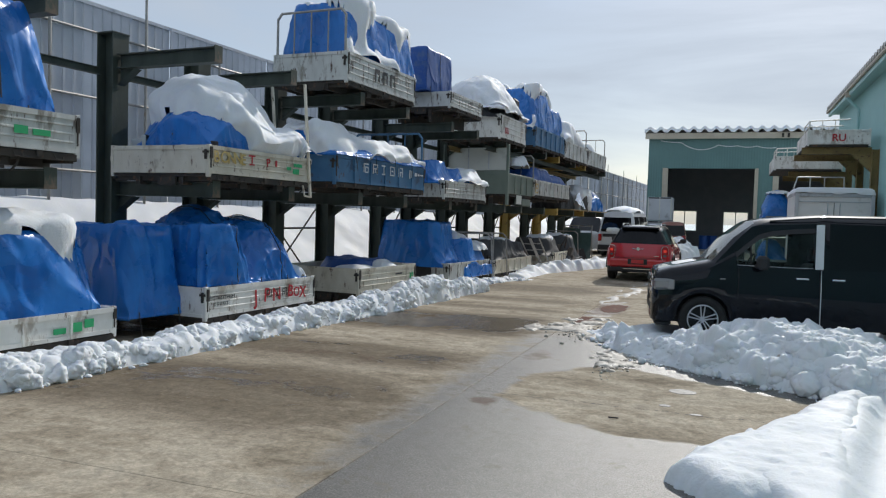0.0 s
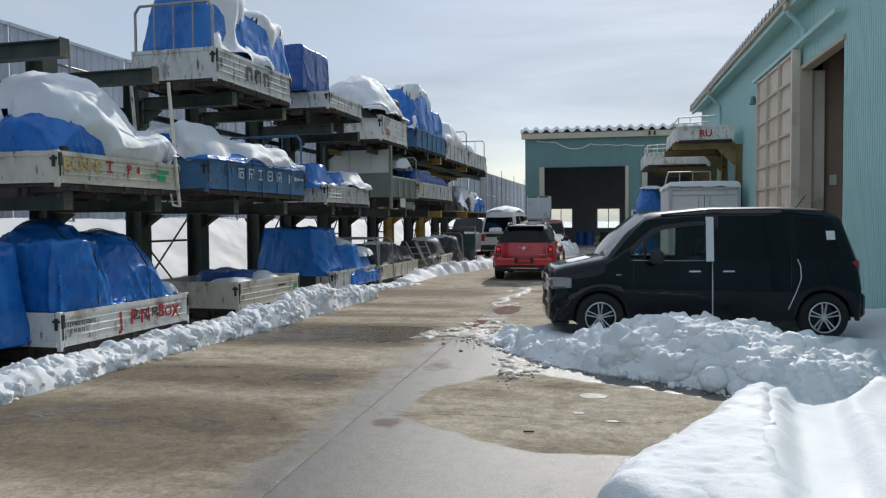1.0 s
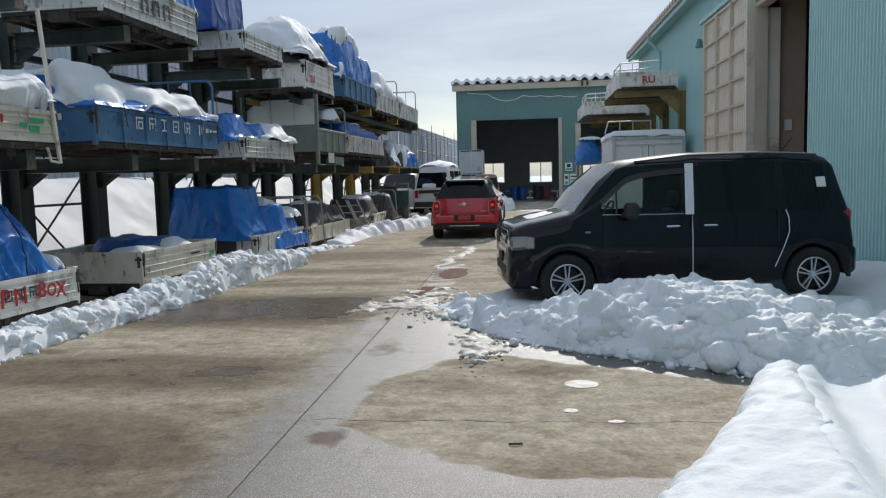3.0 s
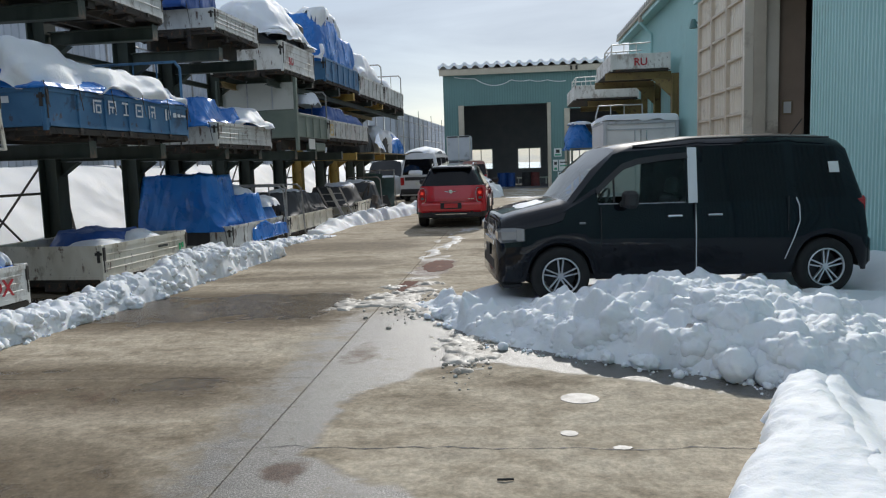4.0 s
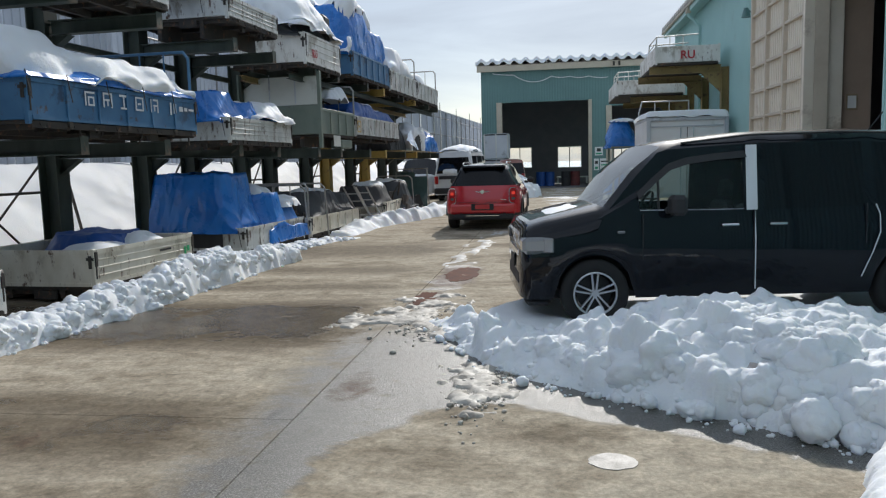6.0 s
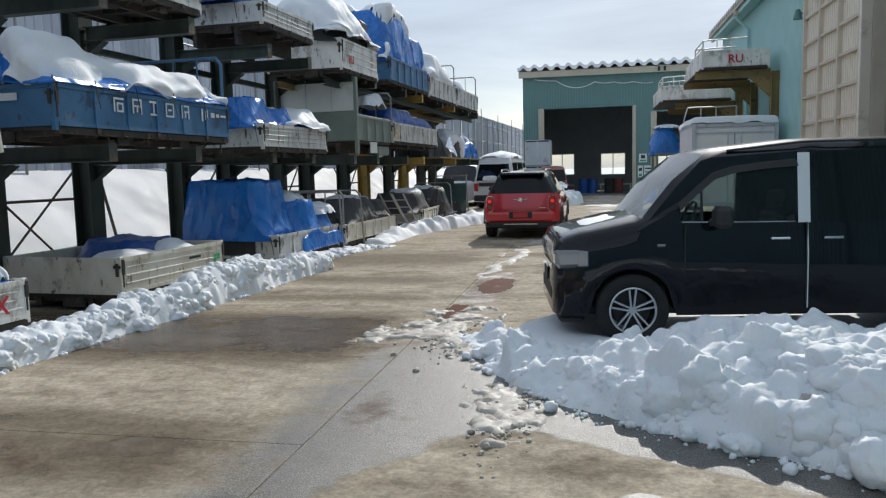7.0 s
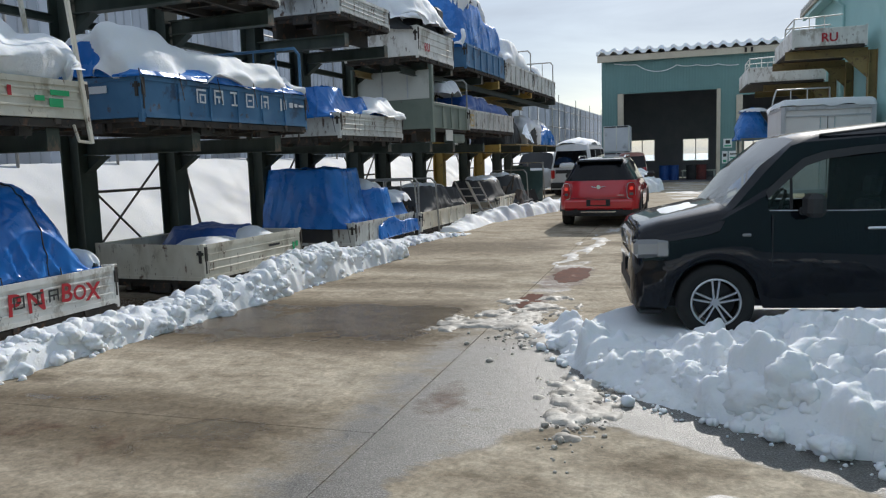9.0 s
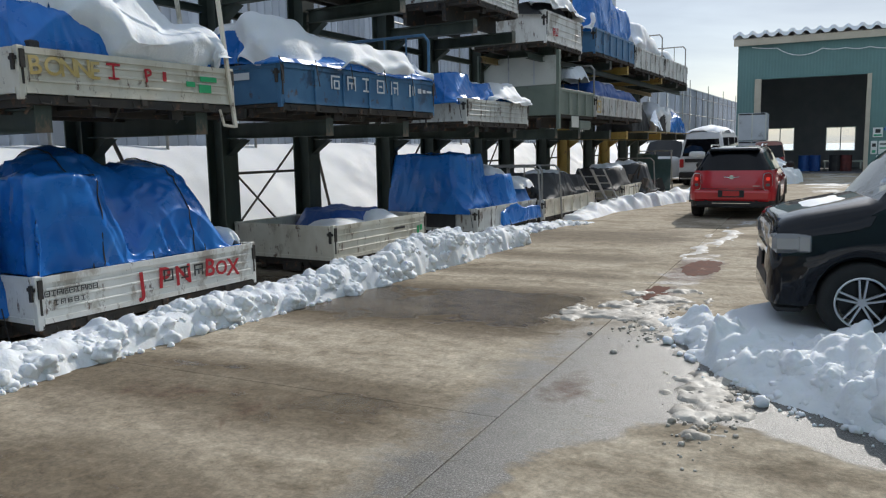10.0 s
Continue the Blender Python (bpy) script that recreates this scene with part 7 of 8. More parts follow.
for sg in (1, -1):
    at = pose(-1.975, sg * 0.685, 0.80, 0, 0, -sg * 26)

    def oval(hw, hh, x0, x1):
        bm = bmesh.new()
        ring = [(hw * abs(math.cos(q)) ** 0.6 * (1 if math.cos(q) > 0 else -1), hh * abs(math.sin(q)) ** 0.6 * (1 if math.sin(q) > 0 else -1)) for q in np.linspace(0, 2 * math.pi, 28, endpoint=False)]
        return prism(bm, ring, x0, x1)
    lamp_ = part("tail_lamp", oval(0.088, 0.172, -0.055, 0.10), M_REDLENS, mini, "upright red tail lamp", m=at)
    part("chrome_ring", oval(0.102, 0.187, -0.045, 0.09), M_CHROME, lamp_)
    part("lit_bulb", oval(0.042, 0.035, -0.060, -0.054), M_BRAKE, lamp_, "glowing brake light", m=pose(0, 0, 0.055))
    part("indicator_lens", oval(0.045, 0.03, -0.059, -0.054), M_LENS, lamp_, m=pose(0, 0, -0.07))
    part("exhaust", rod(bmesh.new(), (-2.09, sg * 0.50, 0.36), (-1.95, sg * 0.50, 0.36), 0.045, 14), M_BPLASTIC, mini)
    mr = part("door_mirror", box(bmesh.new(), 0.42, sg * 0.92 if sg > 0 else -1.1, 1.02, 0.56, sg * 1.1 if sg > 0 else -0.92, 1.16, 0.045), M_BPLASTIC, mini)
    part("mirror_stalk", boxes((0.46, min(sg * 0.85, sg * 0.94), 1.01, 0.53, max(sg * 0.85, sg * 0.94), 1.07), bevel=0.01), M_BPLASTIC, mr)
    for x in (0.02, -0.85):
        part("door_handle", boxes((x - 0.09, min(sg * 0.885, sg * 0.915), 0.88, x + 0.09, max(sg * 0.885, sg * 0.915), 0.91), bevel=0.008), M_CHROME, mini)
    part("roof_rail", tube(bmesh.new(), [(0.1, sg * 0.52, 1.53), (0.0, sg * 0.525, 1.575), (-1.2, sg * 0.52, 1.57), (-1.38, sg * 0.515, 1.52)], 0.016, 6), M_CHROME, mini)
    part("belt_trim", tube(bmesh.new(), [(0.7, sg * 0.80, 1.015), (-0.3, sg * 0.80, 1.025), (-1.5, sg * 0.795, 1.035), (-1.80, sg * 0.770, 1.035)], 0.009, 6), M_CHROME, mini)
part("spoiler", box(bmesh.new(), -1.84, -0.52, 1.43, -1.58, 0.52, 1.495, 0.03), M_CARBLACK, mini)
part("rear_bumper", box(bmesh.new(), -2.07, -0.74, 0.25, -1.9, 0.74, 0.40, 0.04), M_BPLASTIC, mini)
part("bumper_skin", box(bmesh.new(), -2.09, -0.78, 0.38, -1.90, 0.78, 0.62, 0.05), M_CARRED, mini)
part("skid_bar", boxes((-2.10, -0.38, 0.335, -2.088, 0.38, 0.352)), M_CHROME, mini)
pl = part("plate_recess", boxes((-2.10, -0.26, 0.47, -2.091, 0.26, 0.62), bevel=0.004), M_BPLASTIC, mini)
part("number_plate", boxes((-2.106, -0.165, 0.495, -2.101, 0.165, 0.605)), M_CARRED, pl, "blank plate")
part("badge", tube(bmesh.new(), [(-2.045, -0.15, 0.90), (-2.056, -0.05, 0.885), (-2.057, 0.05, 0.885), (-2.045, 0.15, 0.90)], 0.012, 6), M_CHROME, mini, "winged chrome badge")
bm = bmesh.new()
rod(bm, (-2.035, 0, 0.89), (-2.062, 0, 0.89), 0.045, 16)
part("badge_disc", bm, M_CHROME, mini)
part("script", boxes((-2.052, -0.56, 0.70, -2.03, -0.42, 0.712)), M_CHROME, mini)
part("tailgate_gap", boxes((-2.058, -0.60, 0.645, -2.03, 0.60, 0.653)), M_BPLASTIC, mini)
seats(mini, (0.1, -0.8), 0.75)


# white van under snow
def delivery_van(m, label, paint, h=1.95, snow=True):
    v_ = thing("delivery_van", label, "van", m)
    L2 = 2.3
    T = [(L2, L2 - 0.02, L2 - 0.05, L2 - 0.05, 0.95, 0.99, 1.0, 0.0002, 0.0001), (L2 - 0.02, L2 - 0.05, L2 - 0.08, L2 - 0.08, 1.0, 1.03, 1.05, 0.70, 0.55),
         (L2 - 0.15, L2 - 0.2, L2 - 0.25, L2 - 0.25, 1.05, 1.10, 1.13, 0.82, 0.66), (1.7, 1.7, 1.30, 1.1, 1.12, h * 0.88, h - 0.02, 0.845, 0.72),
         (1.55, 1.55, 1.2, 1.0, 1.12, h * 0.88, h, 0.845, 0.72), (0.6, 0.6, 0.6, 0.6, 1.15, h * 0.88, h + 0.02, 0.845, 0.72), (0.5, 0.5, 0.5, 0.5, 1.15, h * 0.88, h + 0.02, 0.845, 0.72),
         (-0.8, -0.8, -0.8, -0.8, 1.15, h * 0.88, h + 0.02, 0.845, 0.72), (-0.9, -0.9, -0.9, -0.9, 1.15, h * 0.88, h + 0.02, 0.845, 0.72), (-2.0, -2.0, -1.95, -1.9, 1.15, h * 0.87, h, 0.845, 0.715),
         (-2.25, -2.22, -2.08, -2.0, 1.15, h * 0.86, h - 0.03, 0.82, 0.69), (-2.32, -2.29, -2.12, -2.03, 1.15, h * 0.855, h - 0.05, 0.74, 0.60), (-2.34, -2.31, -2.13, -2.04, 1.15, h * 0.85, h - 0.05, 0.0002, 0.0001)]

    def cls(x, j, s):
        if 2.9 <= s < 3 and j >= 5:
            return "windscreen"
        if j == 4 and (4 <= s < 5 or 6 <= s < 7 or 8 <= s < 9):
            return "side_glass"
        if j == 4 and s >= 11:
            return "rear_window"
        if 2 <= s < 3 and j >= 4:
            return "windscreen"
        return "body"
    car_shell(v_, T, (1.3, -1.25), 0.36, 0.31, 0.28, cls, {"body": paint, "windscreen": M_DGLASS, "side_glass": M_DGLASS, "rear_window": M_DGLASS}, step=0.12)
    for hx in (1.3, -1.25):
        for sg in (1, -1):
            wheel(v_, hx, sg * 0.75, 0.31, 0.31, 0.19, 0.19, sg, "steel", M_DARKRIM)
    for sg in (1, -1):
        part("tail_lamp", box(bmesh.new(), -2.36, sg * 0.70 - 0.06, 0.72, -2.24, sg * 0.70 + 0.10, 1.05, 0.02), M_REDLENS, v_)
    part("rear_bumper", box(bmesh.new(), -2.42, -0.8, 0.33, -2.28, 0.8, 0.56, 0.04), M_BPLASTIC, v_)
    part("tailgate_bar", boxes((-2.36, -0.6, 0.92, -2.335, 0.6, 1.06), bevel=0.01), M_BPLASTIC, v_)
    part("number_plate", boxes((-2.37, -0.165, 0.72, -2.345, 0.165, 0.86)), M_GREYW, v_, "blank plate")
    part("wiper", rod(bmesh.new(), (-2.33, -0.1, 1.17), (-2.27, 0.42, 1.30), 0.012, 6), M_BPLASTIC, v_)
    if snow:
        snow_lump(-2.05, 1.15, -0.68, 0.68, h - 0.06, 0.26, 21.0, m, 34, "thick rounded snow on a white van's roof", 5.0)
        snow_lump(-0.3, 0.3, -0.12, 0.12, 0.0, 0.06, 22.0, m @ pose(-2.30, 0.15, 1.24, 0, -70, 0) @ pose(0, 0, 0, 0, 0, 90), 12, "lump of snow on a rear window")
    return v_


delivery_van(pose(-4.18, 36.4, 0, 0, 0, 86), "white high-roofed van with snow on its roof", M_CARWHITE, 2.12)
# a white truck cab behind the covered goods, and small cars by the far container
delivery_van(pose(-6.2, 38.6, 0.0, 0, 0, 268), "white truck cab parked beside the van", M_CARWHITE, 1.84, False)


def small_car(m, label, paint, h=1.5):
    c = thing("small_car", label, "car", m)
    T = [(1.70, 1.68, 1.66, 1.66, 0.66, 0.70, 0.72, 0.0002, 0.0001), (1.66, 1.63, 1.6, 1.6, 0.72, 0.76, 0.78, 0.6, 0.5), (1.2, 1.2, 1.15, 1.15, 0.86, 0.90, 0.93, 0.73, 0.6),
         (0.9, 0.9, 0.5, 0.35, 0.92, h * 0.9, h - 0.03, 0.74, 0.6), (-0.2, -0.2, -0.2, -0.2, 0.94, h * 0.91, h, 0.74, 0.6), (-1.3, -1.3, -1.25, -1.2, 0.95, h * 0.9, h - 0.02, 0.735, 0.59),
         (-1.62, -1.58, -1.45, -1.38, 0.95, h * 0.88, h - 0.05, 0.70, 0.55), (-1.68, -1.64, -1.49, -1.4, 0.95, h * 0.87, h - 0.06, 0.0002, 0.0001)]

    def cls(x, j, s):
        if 2.5 <= s < 3 and j >= 5:
            return "windscreen"
        if j == 4 and (3 <= s < 3.9 or 4 <= s < 4.9):
            return "side_glass"
        if j == 4 and s >= 6:
            return "rear_window"
        return "body"
    car_shell(c, T, (1.1, -1.05), 0.32, 0.28, 0.24, cls, {"body": paint, "windscreen": M_DGLASS, "side_glass": M_DGLASS, "rear_window": M_DGLASS}, step=0.12)
    for hx in (1.1, -1.05):
        for sg in (1, -1):
            wheel(c, hx, sg * 0.66, 0.28, 0.28, 0.17, 0.16, sg, "steel", M_DARKRIM)
    for sg in (1, -1):
        part("tail_lamp", box(bmesh.new(), -1.67, sg * 0.60 - 0.06, 0.62, -1.56, sg * 0.60 + 0.07, 0.98, 0.02), M_REDLENS, c)
    return c


M_CARBLUE = plain("blue_car_paint", (0.05, 0.12, 0.24), 0.3, 0.0, 0.8)
M_CARRUST = plain("copper_car_paint", (0.26, 0.09, 0.06), 0.3, 0.0, 0.8)
small_car(pose(-3.3, 40.2, 0, 0, 0, 95), "dark blue small car dusted with snow", M_CARBLUE, 1.42)
small_car(pose(-2.42, 42.6, 0, 0, 0, 93), "copper-red tall small car by the end workshop", M_CARRUST, 1.72)
snow_lump(-1.3, 0.5, -0.5, 0.5, 1.38, 0.14, 31.0, pose(-3.3, 40.2, 0, 0, 0, 95), 20, "snow on a small car's roof")

ct = thing("storage_boxes", "two stacked grey steel cargo boxes by the end workshop", "container")
for z0, z1 in ((0.0, 1.72), (1.76, 3.08)):
    b1 = part("box", boxes((-3.93, 44.0, z0, -2.62, 46.0, z1), bevel=0.02), M_HOARD, ct)
    for x in (-3.93, -3.3, -2.68):
        part("post", boxes((x, 43.97, z0 + 0.03, x + 0.06, 43.998, z1 - 0.03)), M_GREYW, b1)
    part("rail", boxes((-3.92, 43.975, z1 - 0.09, -2.63, 43.992, z1 - 0.02)), M_BPLASTIC, b1)


# ---- snow on the ground ----
rs = random.Random(21)


def field(name, x0, x1, y0, y1, step, fn, label, material=None, seed=0, clods=None, cat="snow"):
    """A height field over a rectangle, kept where it stands above the ground."""
    nx, ny = int((x1 - x0) / step) + 1, int((y1 - y0) / step) + 1
    X, Y = np.meshgrid(np.linspace(x0, x1, nx), np.linspace(y0, y1, ny), indexing="ij")
    Z = fn(X, Y)
    for n, r0, r1, gate in clods or ():
        spots = []
        while len(spots) < n:
            sx, sy = rs.uniform(x0, x1), rs.uniform(y0, y1)
            i, j = int((sx - x0) / (x1 - x0) * (nx - 1)), int((sy - y0) / (y1 - y0) * (ny - 1))
            if Z[i, j] > gate or rs.random() < 0.01:
                spots.append((sx, sy))
        Z = np.where(Z > 0.003, clumps(X, Y, Z.copy(), rs, spots, r0, r1), Z)
    if clods:
        if len(clods) == 2 and name == "snow_bank":
            for _ in range(2):
                P = np.pad(Z, 1, mode="edge")
                Z = np.where(Z > 0.003, (P[:-2, 1:-1] + P[2:, 1:-1] + P[1:-1, :-2] + P[1:-1, 2:] + P[1:-1, 1:-1]) / 5, Z)
        P = np.pad(Z, 1, mode="edge")
        Zs_ = (P[:-2, 1:-1] + P[2:, 1:-1] + P[1:-1, :-2] + P[1:-1, 2:] + 2 * P[1:-1, 1:-1]) / 6
        Z = np.where(Z > 0.003, Zs_, Z)
        rough = 0.045 * (fbm(X * 12, Y * 12, 3, 2) - 0.5) + 0.026 * (fbm(X * 31, Y * 31, 2, 1) - 0.5)
        if name in ("snow_field", "snow_ridge"):
            rough = rough * 0.35
        Z = np.where(Z > 0.005, Z + rough * np.clip(Z / 0.12, 0.1, 1), Z)
    jx = 0.35 * step * (fbm(X * 9, Y * 9, 2) - 0.5)
    ok = Z > 0.0
    keep = ok[:-1, :-1] | ok[1:, 1:] | ok[:-1, 1:] | ok[1:, :-1]
    Z = np.maximum(Z, -0.02)
    v, f = compact(np.stack([X + jx, Y + jx, Z], -1).reshape(-1, 3), grid_faces(nx, ny, keep))
    return tagged(sheet(name, v, f, material or M_SNOW), label, cat, kind="stuff")


HEAP = [(-1.6, 10.35), (-1.35, 9.75), (-1.02, 8.98), (-0.6, 8.47), (0.05, 7.98), (0.7, 7.62), (1.0, 7.42), (1.3, 7.12), (1.9, 7.1), (2.6, 7.5), (3.0, 8.2), (3.0, 9.5), (1.5, 9.7), (0.2, 9.6), (-0.7, 9.85), (-1.1, 10.6)]


def heap_height(X, Y):
    d = inside_distance(X, Y, HEAP) + 0.22 * (fbm(X * 2.6, Y * 2.6, 3) - 0.5) + 0.05 * (fbm(X * 11, Y * 11, 2) - 0.5)
    top = np.interp(X, [-1.6, -1.2, -0.9, -0.5, 0.0, 0.35, 0.9, 1.5, 2.0, 2.5, 3.0], [0.12, 0.20, 0.27, 0.31, 0.36, 0.54, 0.56, 0.48, 0.38, 0.25, 0.12])
    back = 1 - 0.55 * smoothstep((Y - 8.95) / 0.8) * smoothstep((X + 1.0) / 0.5)
    h = top * back * 0.86 * (1 - np.exp(-np.maximum(d, 0) / 0.30)) * (0.72 + 0.56 * fbm(X * 1.9 + 3, Y * 1.9, 3))
    h += 0.13 * (fbm(X * 4.5, Y * 4.5, 4) - 0.5) * smoothstep(d / 0.2)
    return np.where(d > 0, h + 0.01, -0.02)


field("snow_heap", -1.9, 3.2, 6.9, 10.8, 0.021, heap_height, "ploughed heap of lumpy snow beside the black van", clods=((60, 0.12, 0.20, 0.14), (420, 0.05, 0.11, 0.08), (1100, 0.025, 0.05, 0.02)))

FIELD = [(0.3, 4.3), (0.72, 4.95), (1.0, 6.0), (1.25, 7.0), (1.9, 7.9), (1.6, 9.3), (0.0, 9.3), (-1.1, 9.7), (-1.15, 10.5), (-0.8, 11.2), (0.1, 12.2), (2.5, 13.6), (4.47, 14.8), (4.47, -3.0), (1.2, -3.0), (0.95, 1.0), (0.72, 3.4)]


def field_height(X, Y):
    d = inside_distance(X, Y, FIELD) + 0.12 * (fbm(X * 3, Y * 3, 3) - 0.5)
    h = 0.12 + 0.12 * (fbm(X * 0.8, Y * 0.8, 3) - 0.45) + 0.018 * (fbm(X * 5, Y * 5, 3) - 0.5) + 0.25 * smoothstep((X - 3.2) / 1.2) * smoothstep((13.8 - Y) / 3)
    # wheel track through the snow
    px = np.interp(Y, [2.0, 4.0, 5.0, 5.8, 6.75, 7.6], [1.02, 1.18, 1.36, 1.54, 1.72, 2.2])
    q = np.abs(X - px)
    h = h - 0.125 * np.exp(-(q / 0.24) ** 4) + 0.02 * np.exp(-((q - 0.30) / 0.1) ** 2)
    under = np.exp(-(np.maximum(0, np.abs(Y - 11.05) - 0.60) / 0.20) ** 2) * np.exp(-(np.maximum(0, np.abs(X - 1.5) - 1.75) / 0.25) ** 2)
    h = h * (1 - under) + 0.035 * under
    return np.where(d > 0, np.maximum(h, 0.02) * smoothstep(d / 0.14) + 0.004, -0.02)


field("snow_field", -1.3, 4.47, -3.0, 14.8, 0.04, field_height, "trodden snow lying round the van up to the workshop wall", M_SNOW, clods=((40, 0.05, 0.12, 0.05), (160, 0.02, 0.04, 0.03)))

RIDGE = [(-0.08, 4.28), (0.1, 4.82), (0.44, 5.48), (0.76, 6.05), (1.08, 6.86), (1.3, 7.2), (1.8, 7.15), (1.75, 6.2), (1.5, 5.1), (1.3, 4.4), (0.9, 3.95), (0.3, 3.9)]


def ridge_height(X, Y):
    d = inside_distance(X, Y, RIDGE) + 0.10 * (fbm(X * 4, Y * 4, 3) - 0.5) + 0.06 * (fbm(X * 13, Y * 13, 2) - 0.5)
    h = 0.165 * np.sqrt(np.clip(1 - (1 - np.clip(d / 0.24, 0, 1)) ** 2, 0, 1)) * (0.82 + 0.36 * fbm(X * 1.6, Y * 1.6, 3)) + 0.035 * (fbm(X * 6, Y * 6, 4) - 0.5)
    wall = np.interp(Y, [3.8, 5.0, 5.8, 6.75, 7.4], [1.0, 1.10, 1.27, 1.44, 1.75]) - X + 0.05 * (fbm(Y * 3, X * 3, 3) - 0.5)
    h = h * np.sqrt(np.clip(1 - (1 - np.clip(wall / 0.16, 0, 1)) ** 2, 0, 1))
    return np.where((d > 0) & (wall > 0), h, -0.02)


field("snow_ridge", -0.3, 1.9, 3.9, 7.4, 0.022, ridge_height, "rounded ridge of snow pushed to the lane's edge", clods=((36, 0.02, 0.045, 0.02),))


def lane_edge(y):
    return -5.39 + (y - 5.2) * 0.0752 - 0.55 * smoothstep((y - 15.2) / 0.9) * smoothstep((19.6 - y) / 2.0)


def bank_top(Y):
    return np.interp(Y, [0, 9, 11.5, 13.2, 14.4, 15.6, 16.5, 18.6, 19.2], [0.28, 0.27, 0.28, 0.40, 0.32, 0.24, 0.12, 0.10, 0.0])


def left_ridge(X, Y):
    e = lane_edge(Y) + 0.26 * (fbm(Y * 1.3, Y * 0 + 4, 3) - 0.5) + 0.03 * (fbm(Y * 6, X * 3, 2) - 0.5)
    t = (e - X)
    wdt = 0.72 + 0.50 * (fbm(Y * 0.9, Y * 0 + 9, 2) - 0.5)
    prof = np.where((t > 0) & (t < wdt), np.sin(np.pi * np.clip(t / wdt, 0, 1) ** 0.72), 0)
    big = bank_top(Y)
    h = big * prof ** 0.8 * (0.30 + 1.05 * fbm(Y * 0.8 + 2, Y * 0 + 3, 3) + 0.42 * (fbm(X * 1.8, Y * 1.8, 3) - 0.3)) + 0.05 * (fbm(X * 8, Y * 8, 3) - 0.5) * (prof > 0)
    return np.where((prof > 0) & (Y < 19.2), h + 0.012, -0.02)


field("snow_bank", -6.6, -4.0, 0.5, 19.3, 0.03, left_ridge, "lumpy bank of shovelled snow along the rack", clods=((80, 0.08, 0.14, 0.10), (500, 0.045, 0.09, 0.05)))


def far_ridge(X, Y):
    e = np.interp(Y, [19.5, 22, 23.1, 26.8, 30, 34, 36.2, 39], [-4.9, -4.65, -4.3, -3.5, -3.15, -2.9, -2.75, -3.2]) + 0.3 * (fbm(Y * 1.1, Y * 0, 3) - 0.5)
    t = e - X
    wdt = 0.9
    prof = np.where((t > 0) & (t < wdt), np.sin(np.pi * np.clip(t / wdt, 0, 1) ** 0.7), 0)
    h = np.interp(Y, [19.5, 21, 24, 28, 33, 39], [0.04, 0.16, 0.25, 0.22, 0.22, 0.2]) * prof * (0.5 + fbm(X * 2.2, Y * 2.2, 3))
    h = h + 0.16 * (fbm(X * 5, Y * 5, 3, 1) - 0.5) * (prof > 0.05)
    return np.where((prof > 0) & (Y > 19.6), h + 0.01, -0.02)


field("snow_bank", -5.4, -2.4, 19.5, 39.5, 0.06, far_ridge, "bank of snow in front of parked vans", clods=((260, 0.10, 0.2, 0.06), (700, 0.06, 0.11, 0.05)))


def end_pile(X, Y):
    d = inside_distance(X, Y, [(-2.6, 35.3), (-1.6, 35.2), (-0.95, 36.6), (-0.9, 38.3), (-1.8, 39.6), (-2.6, 38.4)]) + 0.3 * (fbm(X * 2, Y * 2, 3) - 0.5)
    return np.where(d > 0, 0.95 * (1 - np.exp(-np.maximum(d, 0) / 0.35)) * (0.6 + 0.7 * fbm(X * 1.6, Y * 1.6, 3)), -0.02)


field("snow_pile", -3.0, -0.6, 34.8, 40.2, 0.05, end_pile, "grey-white snow pile at the end of the lane", clods=((120, 0.08, 0.22, 0.1),))

# drifted snow slope between rack and hoarding
nx, ny = 34, 420
V, U = np.meshgrid(np.linspace(-3.97, -2.25, nx), np.linspace(-12, 33, ny), indexing="ij")
q = (V + 3.97) / 1.72
Zs = 1.74 - 1.5 * q ** 1.15 + 0.10 * (fbm(U * 0.5, V * 0.9, 3) - 0.5) + 0.16 * (fbm(U * 1.1, V * 1.5, 4, 1) - 0.5) * np.sin(np.pi * np.clip(q, 0, 1)) + 0.04 * (fbm(U * 3.5, V * 3.5, 3) - 0.5)
Zs[-1, :] = -0.02
tagged(sheet("snow_slope", np.stack([V, U, Zs], -1).reshape(-1, 3).tolist(), grid_faces(nx, ny), M_SNOW, m=RACK), "smooth snow drift sloping down from the steel hoarding", "snow", kind="stuff")


# clods: lumps of broken snow, piled on the heap and along the bank
def clod_shape(seed, sub):
    bm = bmesh.new()
    bmesh.ops.create_icosphere(bm, subdivisions=sub, radius=1.0)
    o = Vector((seed * 3.1, seed * 1.7, seed * 0.9))
    for v in bm.verts:
        c = v.co
        k = 0.85 + 0.38 * noise.noise(c * 1.1 + o) + 0.34 * abs(noise.noise(c * 2.0 + o)) + 0.20 * abs(noise.noise(c * 4.2 + o)) + (0.12 * abs(noise.noise(c * 8.0 + o)) if sub > 2 else 0) + (0.06 * abs(noise.noise(c * 16.0 + o)) if sub > 3 else 0)
        v.co = c * k
    bm.verts.ensure_lookup_table()
    out = np.array([v.co[:] for v in bm.verts]), [tuple(v.index for v in f.verts) for f in bm.faces]
    bm.free()
    return out


SHAPES = {4: [clod_shape(k + 40, 4) for k in range(6)], 3: [clod_shape(k + 1, 3) for k in range(9)], 2: [clod_shape(k + 20, 2) for k in range(9)]}


